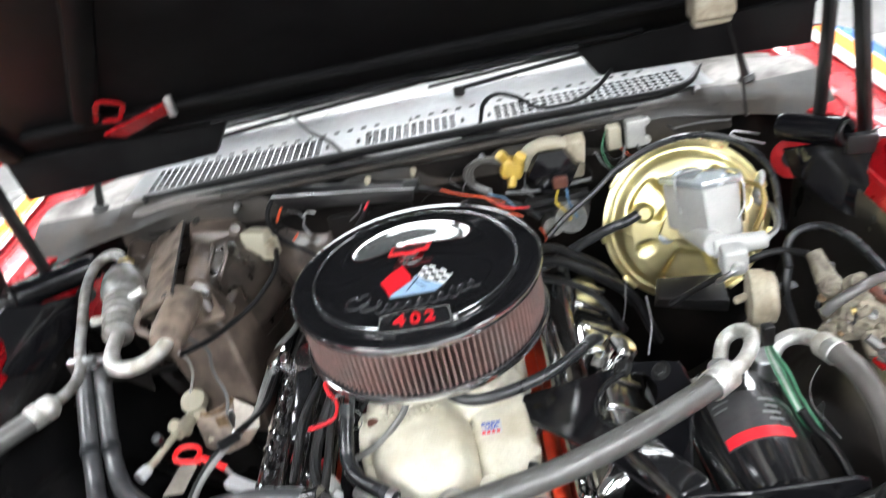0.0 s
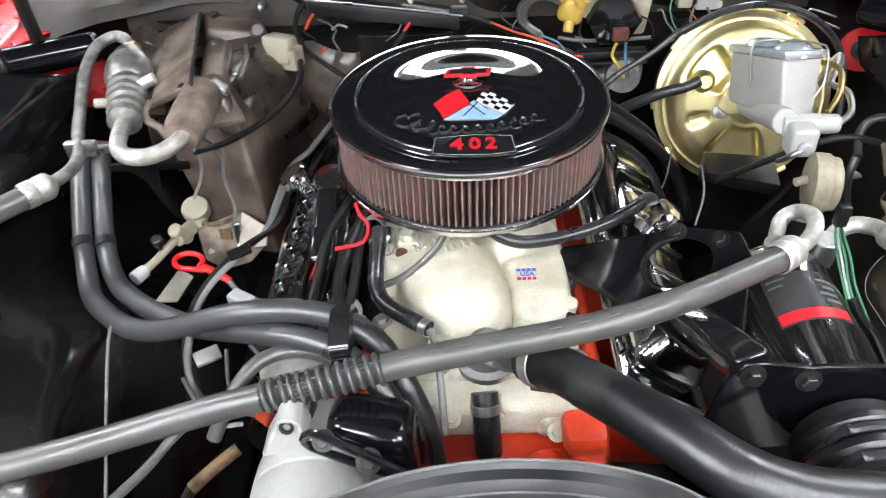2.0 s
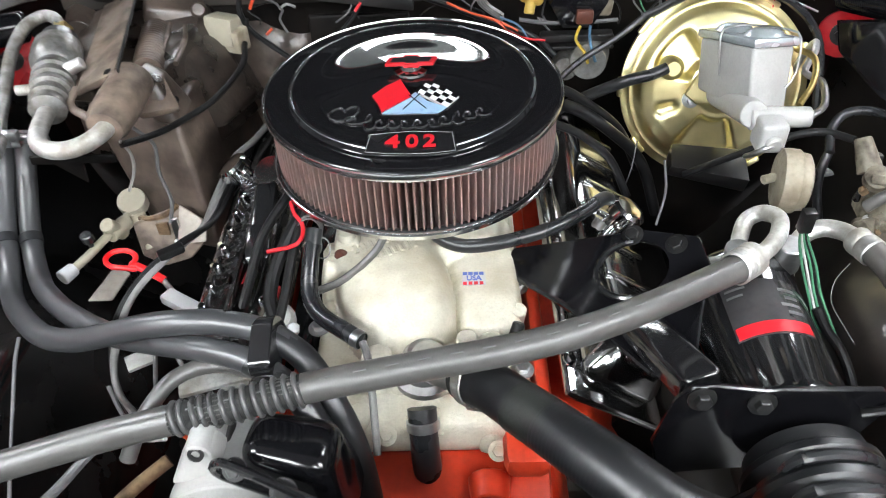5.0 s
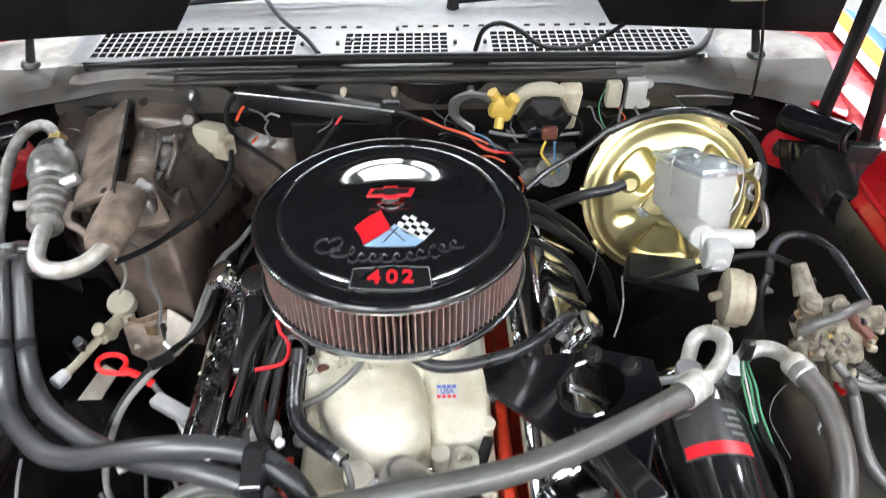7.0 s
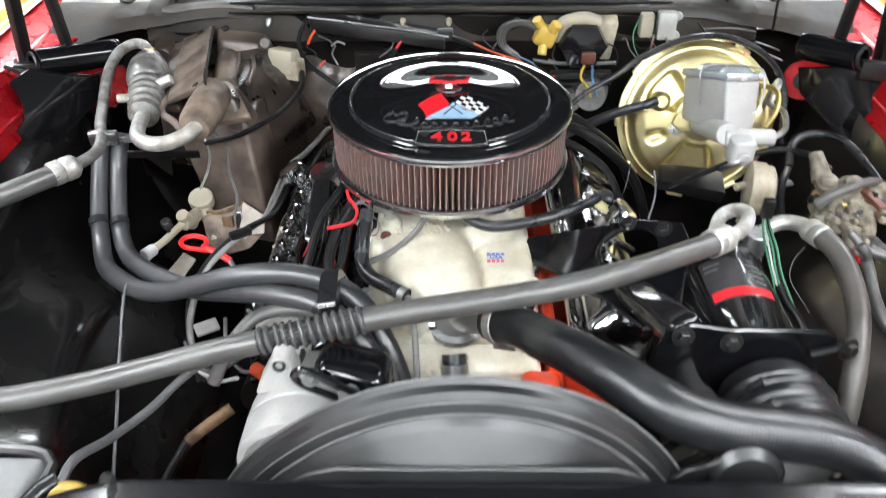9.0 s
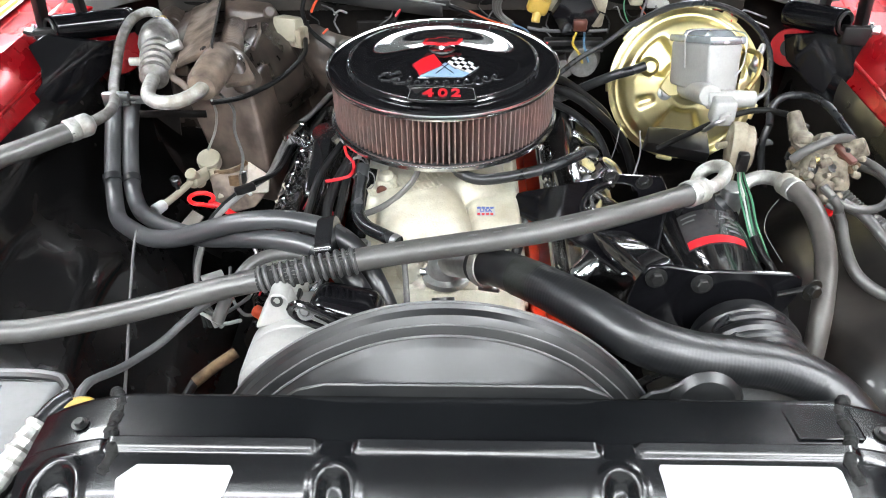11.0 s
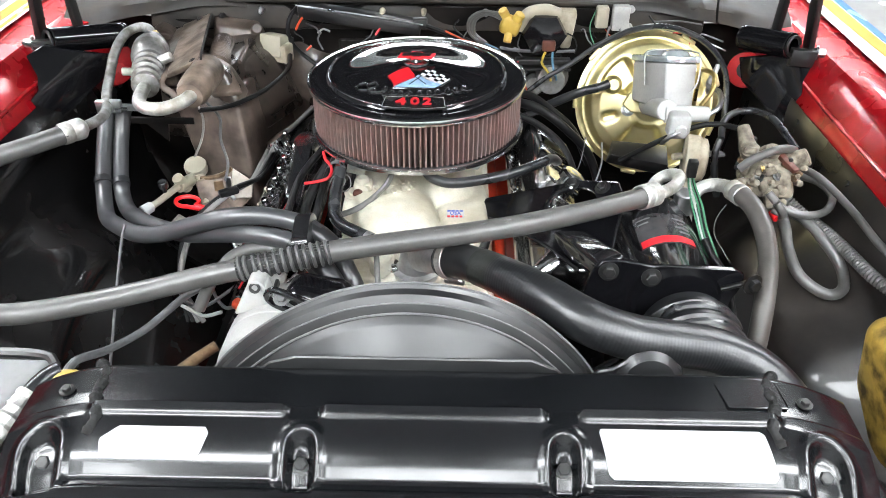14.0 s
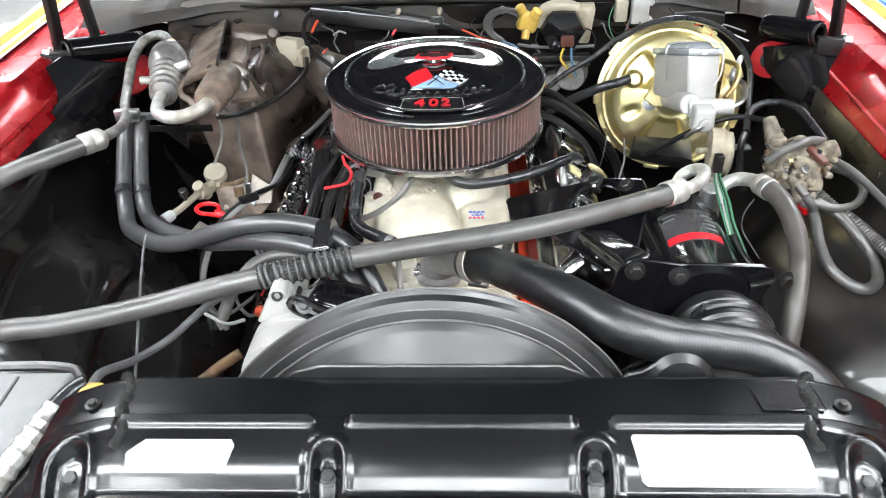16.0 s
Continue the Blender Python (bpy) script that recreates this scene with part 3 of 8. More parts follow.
# windscreen and wipers behind the cowl
ws = thing("windscreen", (0, 1.5, 1.0), "sloping windscreen glass with a bright lower edge", "windscreen")
part("pane", sheet([[(x, 1.31 + 0.06 * (1 - (x / 0.75) ** 2) + 0.95 * u, 1.015 + 0.52 * u) for x in np.linspace(-0.74, 0.74, 17)] for u in np.linspace(0, 1, 9)], 0.005), glass, ws)
part("lower_trim", tube([(x, 1.305 + 0.06 * (1 - (x / 0.75) ** 2), 1.014) for x in np.linspace(-0.74, 0.74, 11)], 0.009, 10, 0.03), chrome, ws, "bright metal lower trim")
part("dash_top", box((0, 1.75, 1.02), (1.4, 0.6, 0.06), 0.02), vinyl_white, ws, "pale dashboard top seen through the glass")
for x0, x1 in ((-0.42, 0.02), (0.10, 0.52)):
    wp = thing("windscreen_wiper", (x0, 1.27, 1.01), "slim black windscreen wiper resting at the glass foot", "wiper", "wipers")
    part("arm", tube([(x0, 1.262, 1.018), ((x0 + x1) / 2, 1.272, 1.030), (x1, 1.30, 1.034)], 0.005, 8), wire_black, wp)
    part("blade", tube([(x0 - 0.06, 1.285, 1.026), (x1, 1.315, 1.036)], 0.004, 8), wire_black, wp)
    part("pivot", rod((x0, 1.262, 1.005), (x0, 1.262, 1.025), 0.012, 0.010), bolt_dark, wp)
hose("washer_hose", [(-0.245, 1.27, 1.035), (-0.198, 1.178, 1.025), (-0.153, 1.121, 1.018), (-0.127, 1.073, 1.013)], 0.004, wire_black, "thin black washer hose across the cowl", n=8)
hose("washer_hose", [(0.129, 1.075, 1.013), (0.141, 1.072, 1.050), (0.168, 1.071, 1.062), (0.20, 1.067, 1.050), (0.228, 1.066, 1.028), (0.26, 1.068, 1.019), (0.303, 1.072, 1.020), (0.343, 1.070, 1.040), (0.362, 1.045, 1.072)], 0.004, wire_black, "thin black washer hose looping over the grille", n=8)

# ---- hood and hinges ----
hood = thing("hood", (0, 0.55, 1.15), "open black hood underside with braced edges and red outer skin", "hood")
HT = radians(47)


def on_hood(u, x, lift=0.0):
    """A place u metres up the open hood from its rear edge; lift: out of its underside."""
    return (x, 1.075 - u * math.cos(HT) - lift * math.sin(HT), 1.112 + u * math.sin(HT) - lift * math.cos(HT))


rows = [[on_hood(u, x, 0.012 * math.sin(u * 5) * math.cos(x * 3)) for x in np.linspace(-0.72, 0.72, 25)] for u in np.linspace(0.0, 1.25, 22)]
part("inner_panel", sheet(rows, 0.004), hood_black, hood)
part("outer_skin", sheet([[on_hood(u, x, -0.035) for x in np.linspace(-0.74, 0.74, 9)] for u in np.linspace(-0.02, 1.28, 9)], 0.003), body_red, hood)
for pts, r in (([on_hood(0.03, -0.42, 0.008), on_hood(0.035, 0, 0.010), on_hood(0.03, 0.42, 0.008)], 0.010), ([on_hood(0.10, -0.62, 0.01), on_hood(0.11, 0, 0.012), on_hood(0.10, 0.62, 0.01)], 0.016),
               ([on_hood(0.12, -0.5, 0.01), on_hood(0.6, -0.25, 0.012), on_hood(1.1, -0.1, 0.01)], 0.022), ([on_hood(0.12, 0.5, 0.01), on_hood(0.6, 0.25, 0.012), on_hood(1.1, 0.1, 0.01)], 0.022),
               ([on_hood(0.05, -0.68, 0.01), on_hood(0.6, -0.69, 0.012), on_hood(1.2, -0.66, 0.01)], 0.026), ([on_hood(0.05, 0.68, 0.01), on_hood(0.6, 0.69, 0.012), on_hood(1.2, 0.66, 0.01)], 0.026)):
    part("brace", tube(pts, r, 10, 0.03, flat=0.6), hood_black, hood)
for s in (-1, 1):
    a, b = 0.345, 0.70
    part("rear_flange", hull([(s * a, 1.065, 1.058), (s * b, 1.045, 1.048), (s * b, 1.075, 1.048), (s * a, 1.095, 1.058)], [(s * (a - 0.04), 1.065, 1.118), (s * b, 1.035, 1.132), (s * b, 1.085, 1.132), (s * (a - 0.04), 1.095, 1.118)], 0.004), hood_black, hood)
    part("red_edge", tube([on_hood(0.0, s * 0.735, -0.01), on_hood(0.3, s * 0.742, -0.01), on_hood(0.8, s * 0.738, -0.01), on_hood(1.25, s * 0.71, -0.01)], 0.008, 8, 0.03), body_red, hood)
    if s > 0:
        continue
    part("slotted_bracket", tube([on_hood(u, s * x, 0.022) for u, x in ((0.125, 0.480), (0.150, 0.466), (0.178, 0.448), (0.172, 0.430), (0.156, 0.418), (0.138, 0.430), (0.118, 0.446), (0.122, 0.470))], 0.0048, 8, 0.008, flat=0.6), body_red, hood, "red painted slotted bracket")
    strap = [on_hood(u, s * x, 0.026) for u, x in ((0.083, 0.492), (0.060, 0.464), (0.112, 0.358), (0.138, 0.362))]
    part("strap", hull([Vector(v) + Vector((0, 0.004, 0.004)) for v in strap], strap, 0.001, 1), body_red, hood, "red painted strap")
    part("strap_end", box(on_hood(0.135, s * 0.350, 0.028), (0.012, 0.012, 0.034), 0.002), steel, hood)
part("edge_bead", tube([on_hood(0.044, -0.32, 0.020), on_hood(0.047, 0.0, 0.022), on_hood(0.044, 0.31, 0.020)], 0.0028, 8, 0.02), gloss_black, hood)
lamp = thing("hood_lamp", (0.50, 0.845, 1.19), "cream under-hood lamp hanging below the hood edge", "lamp")
part("housing", box((0.500, 0.947, 1.198), (0.065, 0.045, 0.075), 0.008, 3), beige, lamp)
part("lens", box((0.500, 0.947, 1.156), (0.058, 0.026, 0.014), 0.006, 3), ivory, lamp)
hose("lamp_wire", [(0.520, 0.95, 1.17), (0.548, 0.96, 1.07), (0.565, 0.98, 0.985), (0.575, 1.0, 0.962)], 0.0025, wire_black, "thin black lamp wire hanging to the firewall", "wire", 6)


def hinge(s):
    t = thing("hood_counterbalance", (s * 0.68, 0.88, 0.84), "black hood hinge with coil spring and two arms", "hinge", "hood hinges")
    shift = Vector((0.012, -0.055, 0.012)) if s < 0 else Vector((0, 0, 0))
    out = [(0.649, 0.90, 0.934), (0.689, 0.87, 0.957), (0.716, 0.85, 0.943), (0.704, 0.845, 0.908), (0.702, 0.83, 0.887), (0.717, 0.81, 0.869), (0.721, 0.80, 0.851), (0.711, 0.80, 0.834), (0.688, 0.81, 0.832), (0.655, 0.85, 0.845), (0.625, 0.93, 0.870), (0.618, 0.95, 0.91)]
    part("base_plate", hull([(s * x + shift.x, y + 0.008 + shift.y, z + shift.z) for x, y, z in out], [(s * x + shift.x, y + shift.y, z + shift.z) for x, y, z in out], 0.0015, 1), bracket_black, t)
    p0, p1 = (Vector((0.618, 0.955, 0.950)), Vector((0.672, 0.862, 0.968))) if s > 0 else (Vector((-0.592, 0.960, 0.938)), Vector((-0.683, 0.850, 0.964)))
    turns, pts = (44 if s < 0 else 38), []
    m = along(p0, p1)
    length = (p1 - p0).length
    for i in range(turns * 14 + 1):
        a = 2 * math.pi * i / 14
        pts.append(m @ Vector((0.0215 * math.cos(a), 0.0215 * math.sin(a), length * i / (turns * 14))))
    part("coil_spring", tube(pts, 0.0021, 6, 0.02), bracket_black, t)
    part("spring_sleeve", lathe([(0.0185, 0.0), (0.0212, 0.0), (0.0212, length), (0.0185, length), (0.0185, 0.0)], 28, m), bracket_black, t, "dark inside of the close-wound spring")
    part("spring_eye", tube([m @ Vector((0.017 * math.cos(a), 0.017 * math.sin(a), length + 0.004)) for a in np.linspace(0, 5.2, 14)] + [p1 + Vector((s * 0.045, -0.012, 0.0))], 0.0030, 8), bolt_dark, t, "dark wire spring end")
    part("arm", hull([(s * 0.704, 0.885, 0.93), (s * 0.716, 0.885, 0.93), (s * 0.716, 0.855, 0.93), (s * 0.704, 0.855, 0.93)], [(s * 0.672, 0.88, 1.20), (s * 0.684, 0.88, 1.20), (s * 0.684, 0.845, 1.20), (s * 0.672, 0.845, 1.20)], 0.003), satin_black, t)
    part("arm", hull([(s * 0.668, 0.965, 0.95), (s * 0.680, 0.965, 0.95), (s * 0.680, 0.940, 0.95), (s * 0.668, 0.940, 0.95)], [(s * 0.666, 0.945, 1.18), (s * 0.678, 0.945, 1.18), (s * 0.678, 0.915, 1.18), (s * 0.666, 0.915, 1.18)], 0.003), satin_black, t)
    part("pivot_bolt", bolt((s * 0.716, 0.855, 0.958), (s, -0.35, 0.1), 0.008, 0.016), steel, t)
    part("link", hull([(s * 0.672, 0.85, 0.935), (s * 0.71, 0.84, 0.935), (s * 0.71, 0.855, 0.93), (s * 0.672, 0.865, 0.93)], [(s * 0.672, 0.85, 0.965), (s * 0.715, 0.84, 0.965), (s * 0.715, 0.855, 0.965), (s * 0.672, 0.865, 0.965)], 0.002), satin_black, t)


hinge(-1)
hinge(1)
for s in (-1, 1):
    t = thing("fender_brace", (s * 0.65, 1.0, 0.82), "red painted brace ear with a bolt beside the firewall", "brace", "fender braces")
    p = Vector((s * 0.648, 0.985, 0.872))
    face = Matrix.Translation(p) @ Matrix.Rotation(radians(72), 4, "X") @ Matrix.Rotation(radians(-25 * s), 4, "Y")
    o = [(0.036 * math.cos(a), 0.036 * math.sin(a)) for a in np.linspace(radians(60), radians(300), 14)] + [(0.07, -0.045), (0.085, 0.04)]
    big = 1.0 if s > 0 else 1.4
    part("ear", slab([(x * s * big, y * big) for x, y in (o if s > 0 else list(reversed(o)))], 0.005, face), body_red, t)
    part("brace_bolt", bolt(face @ Vector((0, 0, 0.005)), face.to_3x3() @ Vector((0, 0, 1)), 0.010, 0.008, 1.7), bolt_dark, t)
    part("brace_tail", tube([p + Vector((s * 0.055, 0.005, -0.01)), p + Vector((s * 0.075, 0.06, 0.05)), p + Vector((s * 0.08, 0.12, 0.09))], 0.016, 10, 0.02, flat=0.35), body_red, t)
    corner = [(s * 0.64, 1.04, 0.948), (s * 0.67, 1.02, 0.946), (s * 0.72, 0.96, 0.945), (s * 0.76, 1.02, 0.955), (s * 0.72, 1.12, 0.975), (s * 0.66, 1.10, 0.968)]
    part("corner_gusset", hull([Vector(c) - Vector((0, 0, 0.006)) for c in corner], corner, 0.002), body_red, t)
    part("gusset_bolt", bolt((s * 0.685, 1.075, 0.972), (0, 0, 1), 0.008, 0.006), bolt_dark, t)

# ---- engine ----
AC = Vector((-0.002, 0.705, 0.0))
eng = thing("engine", (0, 0.62, 0.40), "orange big-block engine with cream intake and chrome valve covers", "engine")
part("block", hull([(-0.20, 0.36, 0.42), (0.20, 0.36, 0.42), (0.20, 0.98, 0.42), (-0.20, 0.98, 0.42)], [(-0.15, 0.36, 0.70), (0.15, 0.36, 0.70), (0.15, 0.98, 0.70), (-0.15, 0.98, 0.70)], 0.02), engine_orange, eng)
part("timing_cover", merge(hull([(-0.13, 0.280, 0.50), (0.14, 0.280, 0.50), (0.13, 0.37, 0.50), (-0.13, 0.37, 0.50)], [(-0.11, 0.280, 0.675), (0.145, 0.280, 0.675), (0.145, 0.375, 0.705), (-0.11, 0.375, 0.705)], 0.014), rod((0.075, 0.34, 0.69), (0.075, 0.31, 0.69), 0.024, 0.02), box((0.115, 0.345, 0.735), (0.05, 0.05, 0.035), 0.012)), engine_orange, eng)
for s in (-1, 1):
    part("cylinder_head", hull([(s * 0.10, 0.385, 0.62), (s * 0.25, 0.385, 0.60), (s * 0.25, 0.95, 0.60), (s * 0.10, 0.95, 0.62)], [(s * 0.125, 0.385, 0.690), (s * 0.20, 0.385, 0.690), (s * 0.20, 0.95, 0.690), (s * 0.125, 0.95, 0.690)], 0.008), engine_orange, eng)
    rear = 0.49 if s < 0 else 0.64
    part("head_face", hull([(s * 0.128, 0.380, 0.66), (s * 0.160, 0.380, 0.66), (s * 0.160, rear, 0.66), (s * 0.128, rear, 0.66)], [(s * 0.130, 0.385, 0.754), (s * 0.146, 0.385, 0.750), (s * 0.146, rear - 0.005, 0.750), (s * 0.130, rear - 0.005, 0.754)], 0.006), engine_orange, eng)
    tilt = Matrix.Translation((s * 0.216, 0.665, 0.735)) @ Matrix.Rotation(radians(s * 33), 4, "Y")
    cover = merge(box((0, 0, 0.0), (0.135, 0.55, 0.012), 0.005, 2), hull([(-0.058, -0.262, 0.004), (0.058, -0.262, 0.004), (0.058, 0.262, 0.004), (-0.058, 0.262, 0.004)], [(-0.040, -0.240, 0.062), (0.044, -0.240, 0.058), (0.044, 0.240, 0.058), (-0.040, 0.240, 0.062)], 0.022, 6))
    cover.transform(tilt)
    vc = part("valve_cover", cover, cover_smoke if s < 0 else cover_chrome, eng, "smoky dark chrome valve cover with raised marks" if s < 0 else "chrome valve cover with ribbed top")
    if s < 0:
        # raised lettering, kept as plain marks, inside a raised border
        for k in range(9):
            y = -0.112 + 0.0235 * k
            mark = merge(box((0.012, y - 0.006, 0.0615), (0.020, 0.0032, 0.004), 0.0012), box((0.003 if k % 2 else 0.021, y, 0.0615), (0.0032, 0.015, 0.004), 0.0012), box((0.012, y + 0.006, 0.0615), (0.020 if k % 3 else 0.011, 0.0032, 0.004), 0.0012))
            mark.transform(tilt)
            part("raised_mark", mark, cover_smoke, vc)
        for x in (-0.012, 0.036):
            edge = box((x, 0.0, 0.0612), (0.0035, 0.40, 0.004), 0.0012)
            edge.transform(tilt)
            part("raised_border", edge, cover_smoke, vc)
    else:
        for k in range(7):
            rib = box((0.002, -0.18 + 0.06 * k, 0.0615), (0.070, 0.010, 0.006), 0.002, 2)
            rib.transform(tilt)
            part("rib", rib, cover_chrome, vc)
    for k in range(5):
        b = bolt((-0.061, -0.23 + 0.115 * k, 0.006), (0, 0, 1), 0.006, 0.007)
        b.transform(tilt)
        part("cover_bolt", b, chrome, vc)
    cap = lathe([(0, 0), (0.017, 0), (0.017, 0.022), (0.024, 0.024), (0.024, 0.036), (0.020, 0.040), (0, 0.042)], 24, tilt @ Matrix.Translation((0.0, -0.02 if s > 0 else 0.10, 0.058)))
    part("breather_cap", cap, chrome, vc)
    ex = tube([(s * 0.27, 0.44, 0.62), (s * 0.285, 0.55, 0.61), (s * 0.285, 0.75, 0.61), (s * 0.28, 0.90, 0.58)], 0.03, 12, 0.02, width=ribs(0.028, 0.12, 0.012))
    part("exhaust_manifold", ex, firewall_black, eng)

# intake manifold: centre plenum, runners, front water outlet
LOBES = ((-0.034, 0.556, 0.071, 0.118, 0.062, 2.8, 12), (0.080, 0.580, 0.047, 0.108, 0.032, 4.0, 4), (0.0, 0.715, 0.100, 0.135, 0.058, 6.0, 0), (-0.102, 0.580, 0.024, 0.034, 0.046, 5.0, 0), (0.006, 0.437, 0.052, 0.034, 0.010, 4.0, 0))


def manifold_z(x, y):
    """Height of the casting: soft lobes over a flat flange."""
    total = 0.0
    for cx, cy, a, b, h, p, turned in LOBES:
        c, s = math.cos(radians(turned)), math.sin(radians(turned))
        u, v = ((x - cx) * c + (y - cy) * s) / a, (-(x - cx) * s + (y - cy) * c) / b
        q = abs(u) ** p + abs(v) ** p
        if q < 1:
            total += (h * (1 - q) ** 0.42) ** 6
    edge = min(0.124 - abs(x), y - 0.398)
    return 0.765 + total ** (1 / 6) - 0.030 * max(0.0, 1 - edge / 0.010) ** 2


rows = [[(x, y, manifold_z(x, y)) for x in np.linspace(-0.124, 0.124, 84)] for y in np.linspace(0.398, 0.86, 150)]
im = part("intake_manifold", sheet(rows, 0.006), cast_cream, eng, "cream cast aluminium intake manifold", 60)
part("side_rail", hull([(0.112, 0.42, 0.72), (0.128, 0.42, 0.70), (0.128, 0.90, 0.70), (0.112, 0.90, 0.72)], [(0.112, 0.43, 0.750), (0.126, 0.43, 0.744), (0.126, 0.89, 0.744), (0.112, 0.89, 0.750)], 0.006, 2), cast_cream, im)
# Black strip added as a stand-in for dark hoses beside the intake.
part("valley_filler", hull([(-0.118, 0.45, 0.72), (-0.165, 0.45, 0.70), (-0.165, 0.90, 0.70), (-0.118, 0.90, 0.72)], [(-0.118, 0.46, 0.752), (-0.160, 0.46, 0.745), (-0.160, 0.89, 0.745), (-0.118, 0.89, 0.752)], 0.006, 2), gloss_black, im, "added black strip in place of dark hoses")
part("front_rail", hull([(-0.13, 0.365, 0.70), (0.125, 0.365, 0.70), (0.125, 0.43, 0.70), (-0.13, 0.43, 0.70)], [(-0.12, 0.37, 0.745), (0.118, 0.37, 0.745), (0.112, 0.43, 0.772), (-0.115, 0.43, 0.772)], 0.012, 3), cast_cream, im)
part("boss", merge(lathe([(0, 0), (0.019, 0), (0.018, 0.022), (0.009, 0.024), (0.008, 0.012), (0, 0.012)], 24, Matrix.Translation((0.083, 0.448, 0.768)))), cast_cream, im)
part("boss", rod((0.112, 0.505, 0.755), (0.116, 0.500, 0.790), 0.010), cast_cream, im)
part("plug", rod((0.104, 0.452, 0.775), (0.114, 0.470, 0.800), 0.008, 0.007), wire_black, im, "black rubber plug")
part("flange_bolt", bolt((-0.102, 0.580, 0.8105), (0, 0, 1), 0.010, 0.008), cast_cream, im)
for x, y in ((-0.118, 0.43), (0.116, 0.43), (-0.12, 0.50), (0.12, 0.56), (0.118, 0.62)):
    part("flange_bolt", bolt((x, y, 0.764), (0, 0, 1), 0.008, 0.009), steel, im)
em = Matrix.Translation((-0.036, 0.575, manifold_z(-0.036, 0.575))) @ Matrix.Rotation(radians(24), 4, "Z")
for row, (w, n) in enumerate(((0.086, 9), (0.066, 8))):
    for i in range(n):
        b = box((-w / 2 + w * (i + 0.5) / n, 0.012 - 0.022 * row, 0.0), (w / n * 0.62, 0.013 if i % 3 else 0.016, 0.003), 0.001, 1)
        b.transform(em)
        part("embossed_bar", b, cast_cream, im)
st = Matrix.Translation((0.0655, 0.545, manifold_z(0.0655, 0.545) + 0.0001)) @ Matrix.Rotation(math.atan(125 * (manifold_z(0.0655, 0.549) - manifold_z(0.0655, 0.541))), 4, "X") @ Matrix.Diagonal((0.82, 0.92, 1, 1))
tag = slab([(-0.017, -0.012), (0.017, -0.012), (0.017, 0.012), (-0.017, 0.012)], 0.0006, st, 0)
tag = part("flag_sticker", tag, sticker_white, im, "small white flag sticker")
for i in range(4):
    part("blue_square", slab([(-0.016 + 0.008 * i, 0.006), (-0.0095 + 0.008 * i, 0.006), (-0.0095 + 0.008 * i, 0.0115), (-0.016 + 0.008 * i, 0.0115)], 0.0003, st @ Matrix.Translation((0, 0, 0.0006)), 0), print_navy, tag)
    part("red_square", slab([(-0.016 + 0.008 * i, -0.0115), (-0.0105 + 0.008 * i, -0.0115), (-0.0105 + 0.008 * i, -0.006), (-0.016 + 0.008 * i, -0.006)], 0.0003, st @ Matrix.Translation((0, 0, 0.0006)), 0), print_red, tag)
part("lettering", lettering("USA", 0.012, 0.0003, st @ Matrix.Translation((0, 0, 0.0009))), print_navy, tag)

# water pump, thermostat housing
pump = part("water_pump", moved((0, 0.020, 0.006), merge(hull([(-0.085, 0.362, 0.69), (0.085, 0.362, 0.69), (0.10, 0.40, 0.69), (-0.095, 0.40, 0.69)], [(-0.075, 0.368, 0.742), (0.075, 0.368, 0.742), (0.09, 0.41, 0.762), (-0.09, 0.41, 0.762)], 0.014, 3), rod((0.004, 0.375, 0.735), (0.010, 0.350, 0.718), 0.024, 0.020, 24), rod((-0.060, 0.375, 0.735), (-0.075, 0.352, 0.745), 0.016, 0.014), hull([(0.060, 0.335, 0.70), (0.105, 0.335, 0.70), (0.115, 0.39, 0.70), (0.06, 0.39, 0.70)], [(0.070, 0.345, 0.728), (0.098, 0.345, 0.728), (0.105, 0.39, 0.74), (0.065, 0.39, 0.745)], 0.012, 3))), cast_cream, eng, "cream water pump housing")
part("pump_bolt", bolt((-0.035, 0.366, 0.738), (0, -0.6, 1), 0.007, 0.007), cast_cream, pump)
part("pump_bolt", bolt((0.085, 0.348, 0.732), (0, -0.6, 1), 0.007, 0.007), cast_cream, pump)
th = part("thermostat_housing", merge(lathe([(0, 0), (0.036, 0), (0.036, 0.008), (0.028, 0.012), (0.025, 0.03), (0.018, 0.040), (0, 0.042)], 28, Matrix.Translation((0.008, 0.425, 0.768))), tube([(0.010, 0.425, 0.795), (0.025, 0.400, 0.812), (0.045, 0.380, 0.826), (0.058, 0.366, 0.834)], 0.0205, 20)), steel, eng, "bright thermostat housing")
for x, y in ((-0.026, 0.425), (0.042, 0.428)):
    part("housing_bolt", bolt((x, y, 0.777), (0, 0, 1), 0.009, 0.010), chrome, th)
part("outlet_boss", rod((-0.042, 0.432, 0.765), (-0.045, 0.428, 0.795), 0.022, 0.018), cast_cream, eng)
part("outlet_boss", rod((0.055, 0.452, 0.77), (0.055, 0.45, 0.80), 0.012), cast_cream, eng)

# carburettor below the air cleaner
carb = thing("carburettor", (0, 0.70, 0.835), "grey metal carburettor below the air cleaner", "carburettor")
part("body", merge(box((0, 0.70, 0.858), (0.125, 0.18, 0.045), 0.008), box((0, 0.60, 0.862), (0.15, 0.035, 0.022), 0.006), rod((-0.07, 0.62, 0.85), (-0.105, 0.61, 0.86), 0.014), rod((0.07, 0.62, 0.85), (0.10, 0.60, 0.862), 0.012)), cast_grey, carb)
part("linkage", merge(tube([(0.08, 0.60, 0.862), (0.12, 0.62, 0.87), (0.14, 0.68, 0.86)], 0.003, 8), box((0.085, 0.60, 0.864), (0.03, 0.004, 0.03), 0.001), box((-0.09, 0.605, 0.866), (0.035, 0.005, 0.016), 0.001)), brass, carb)
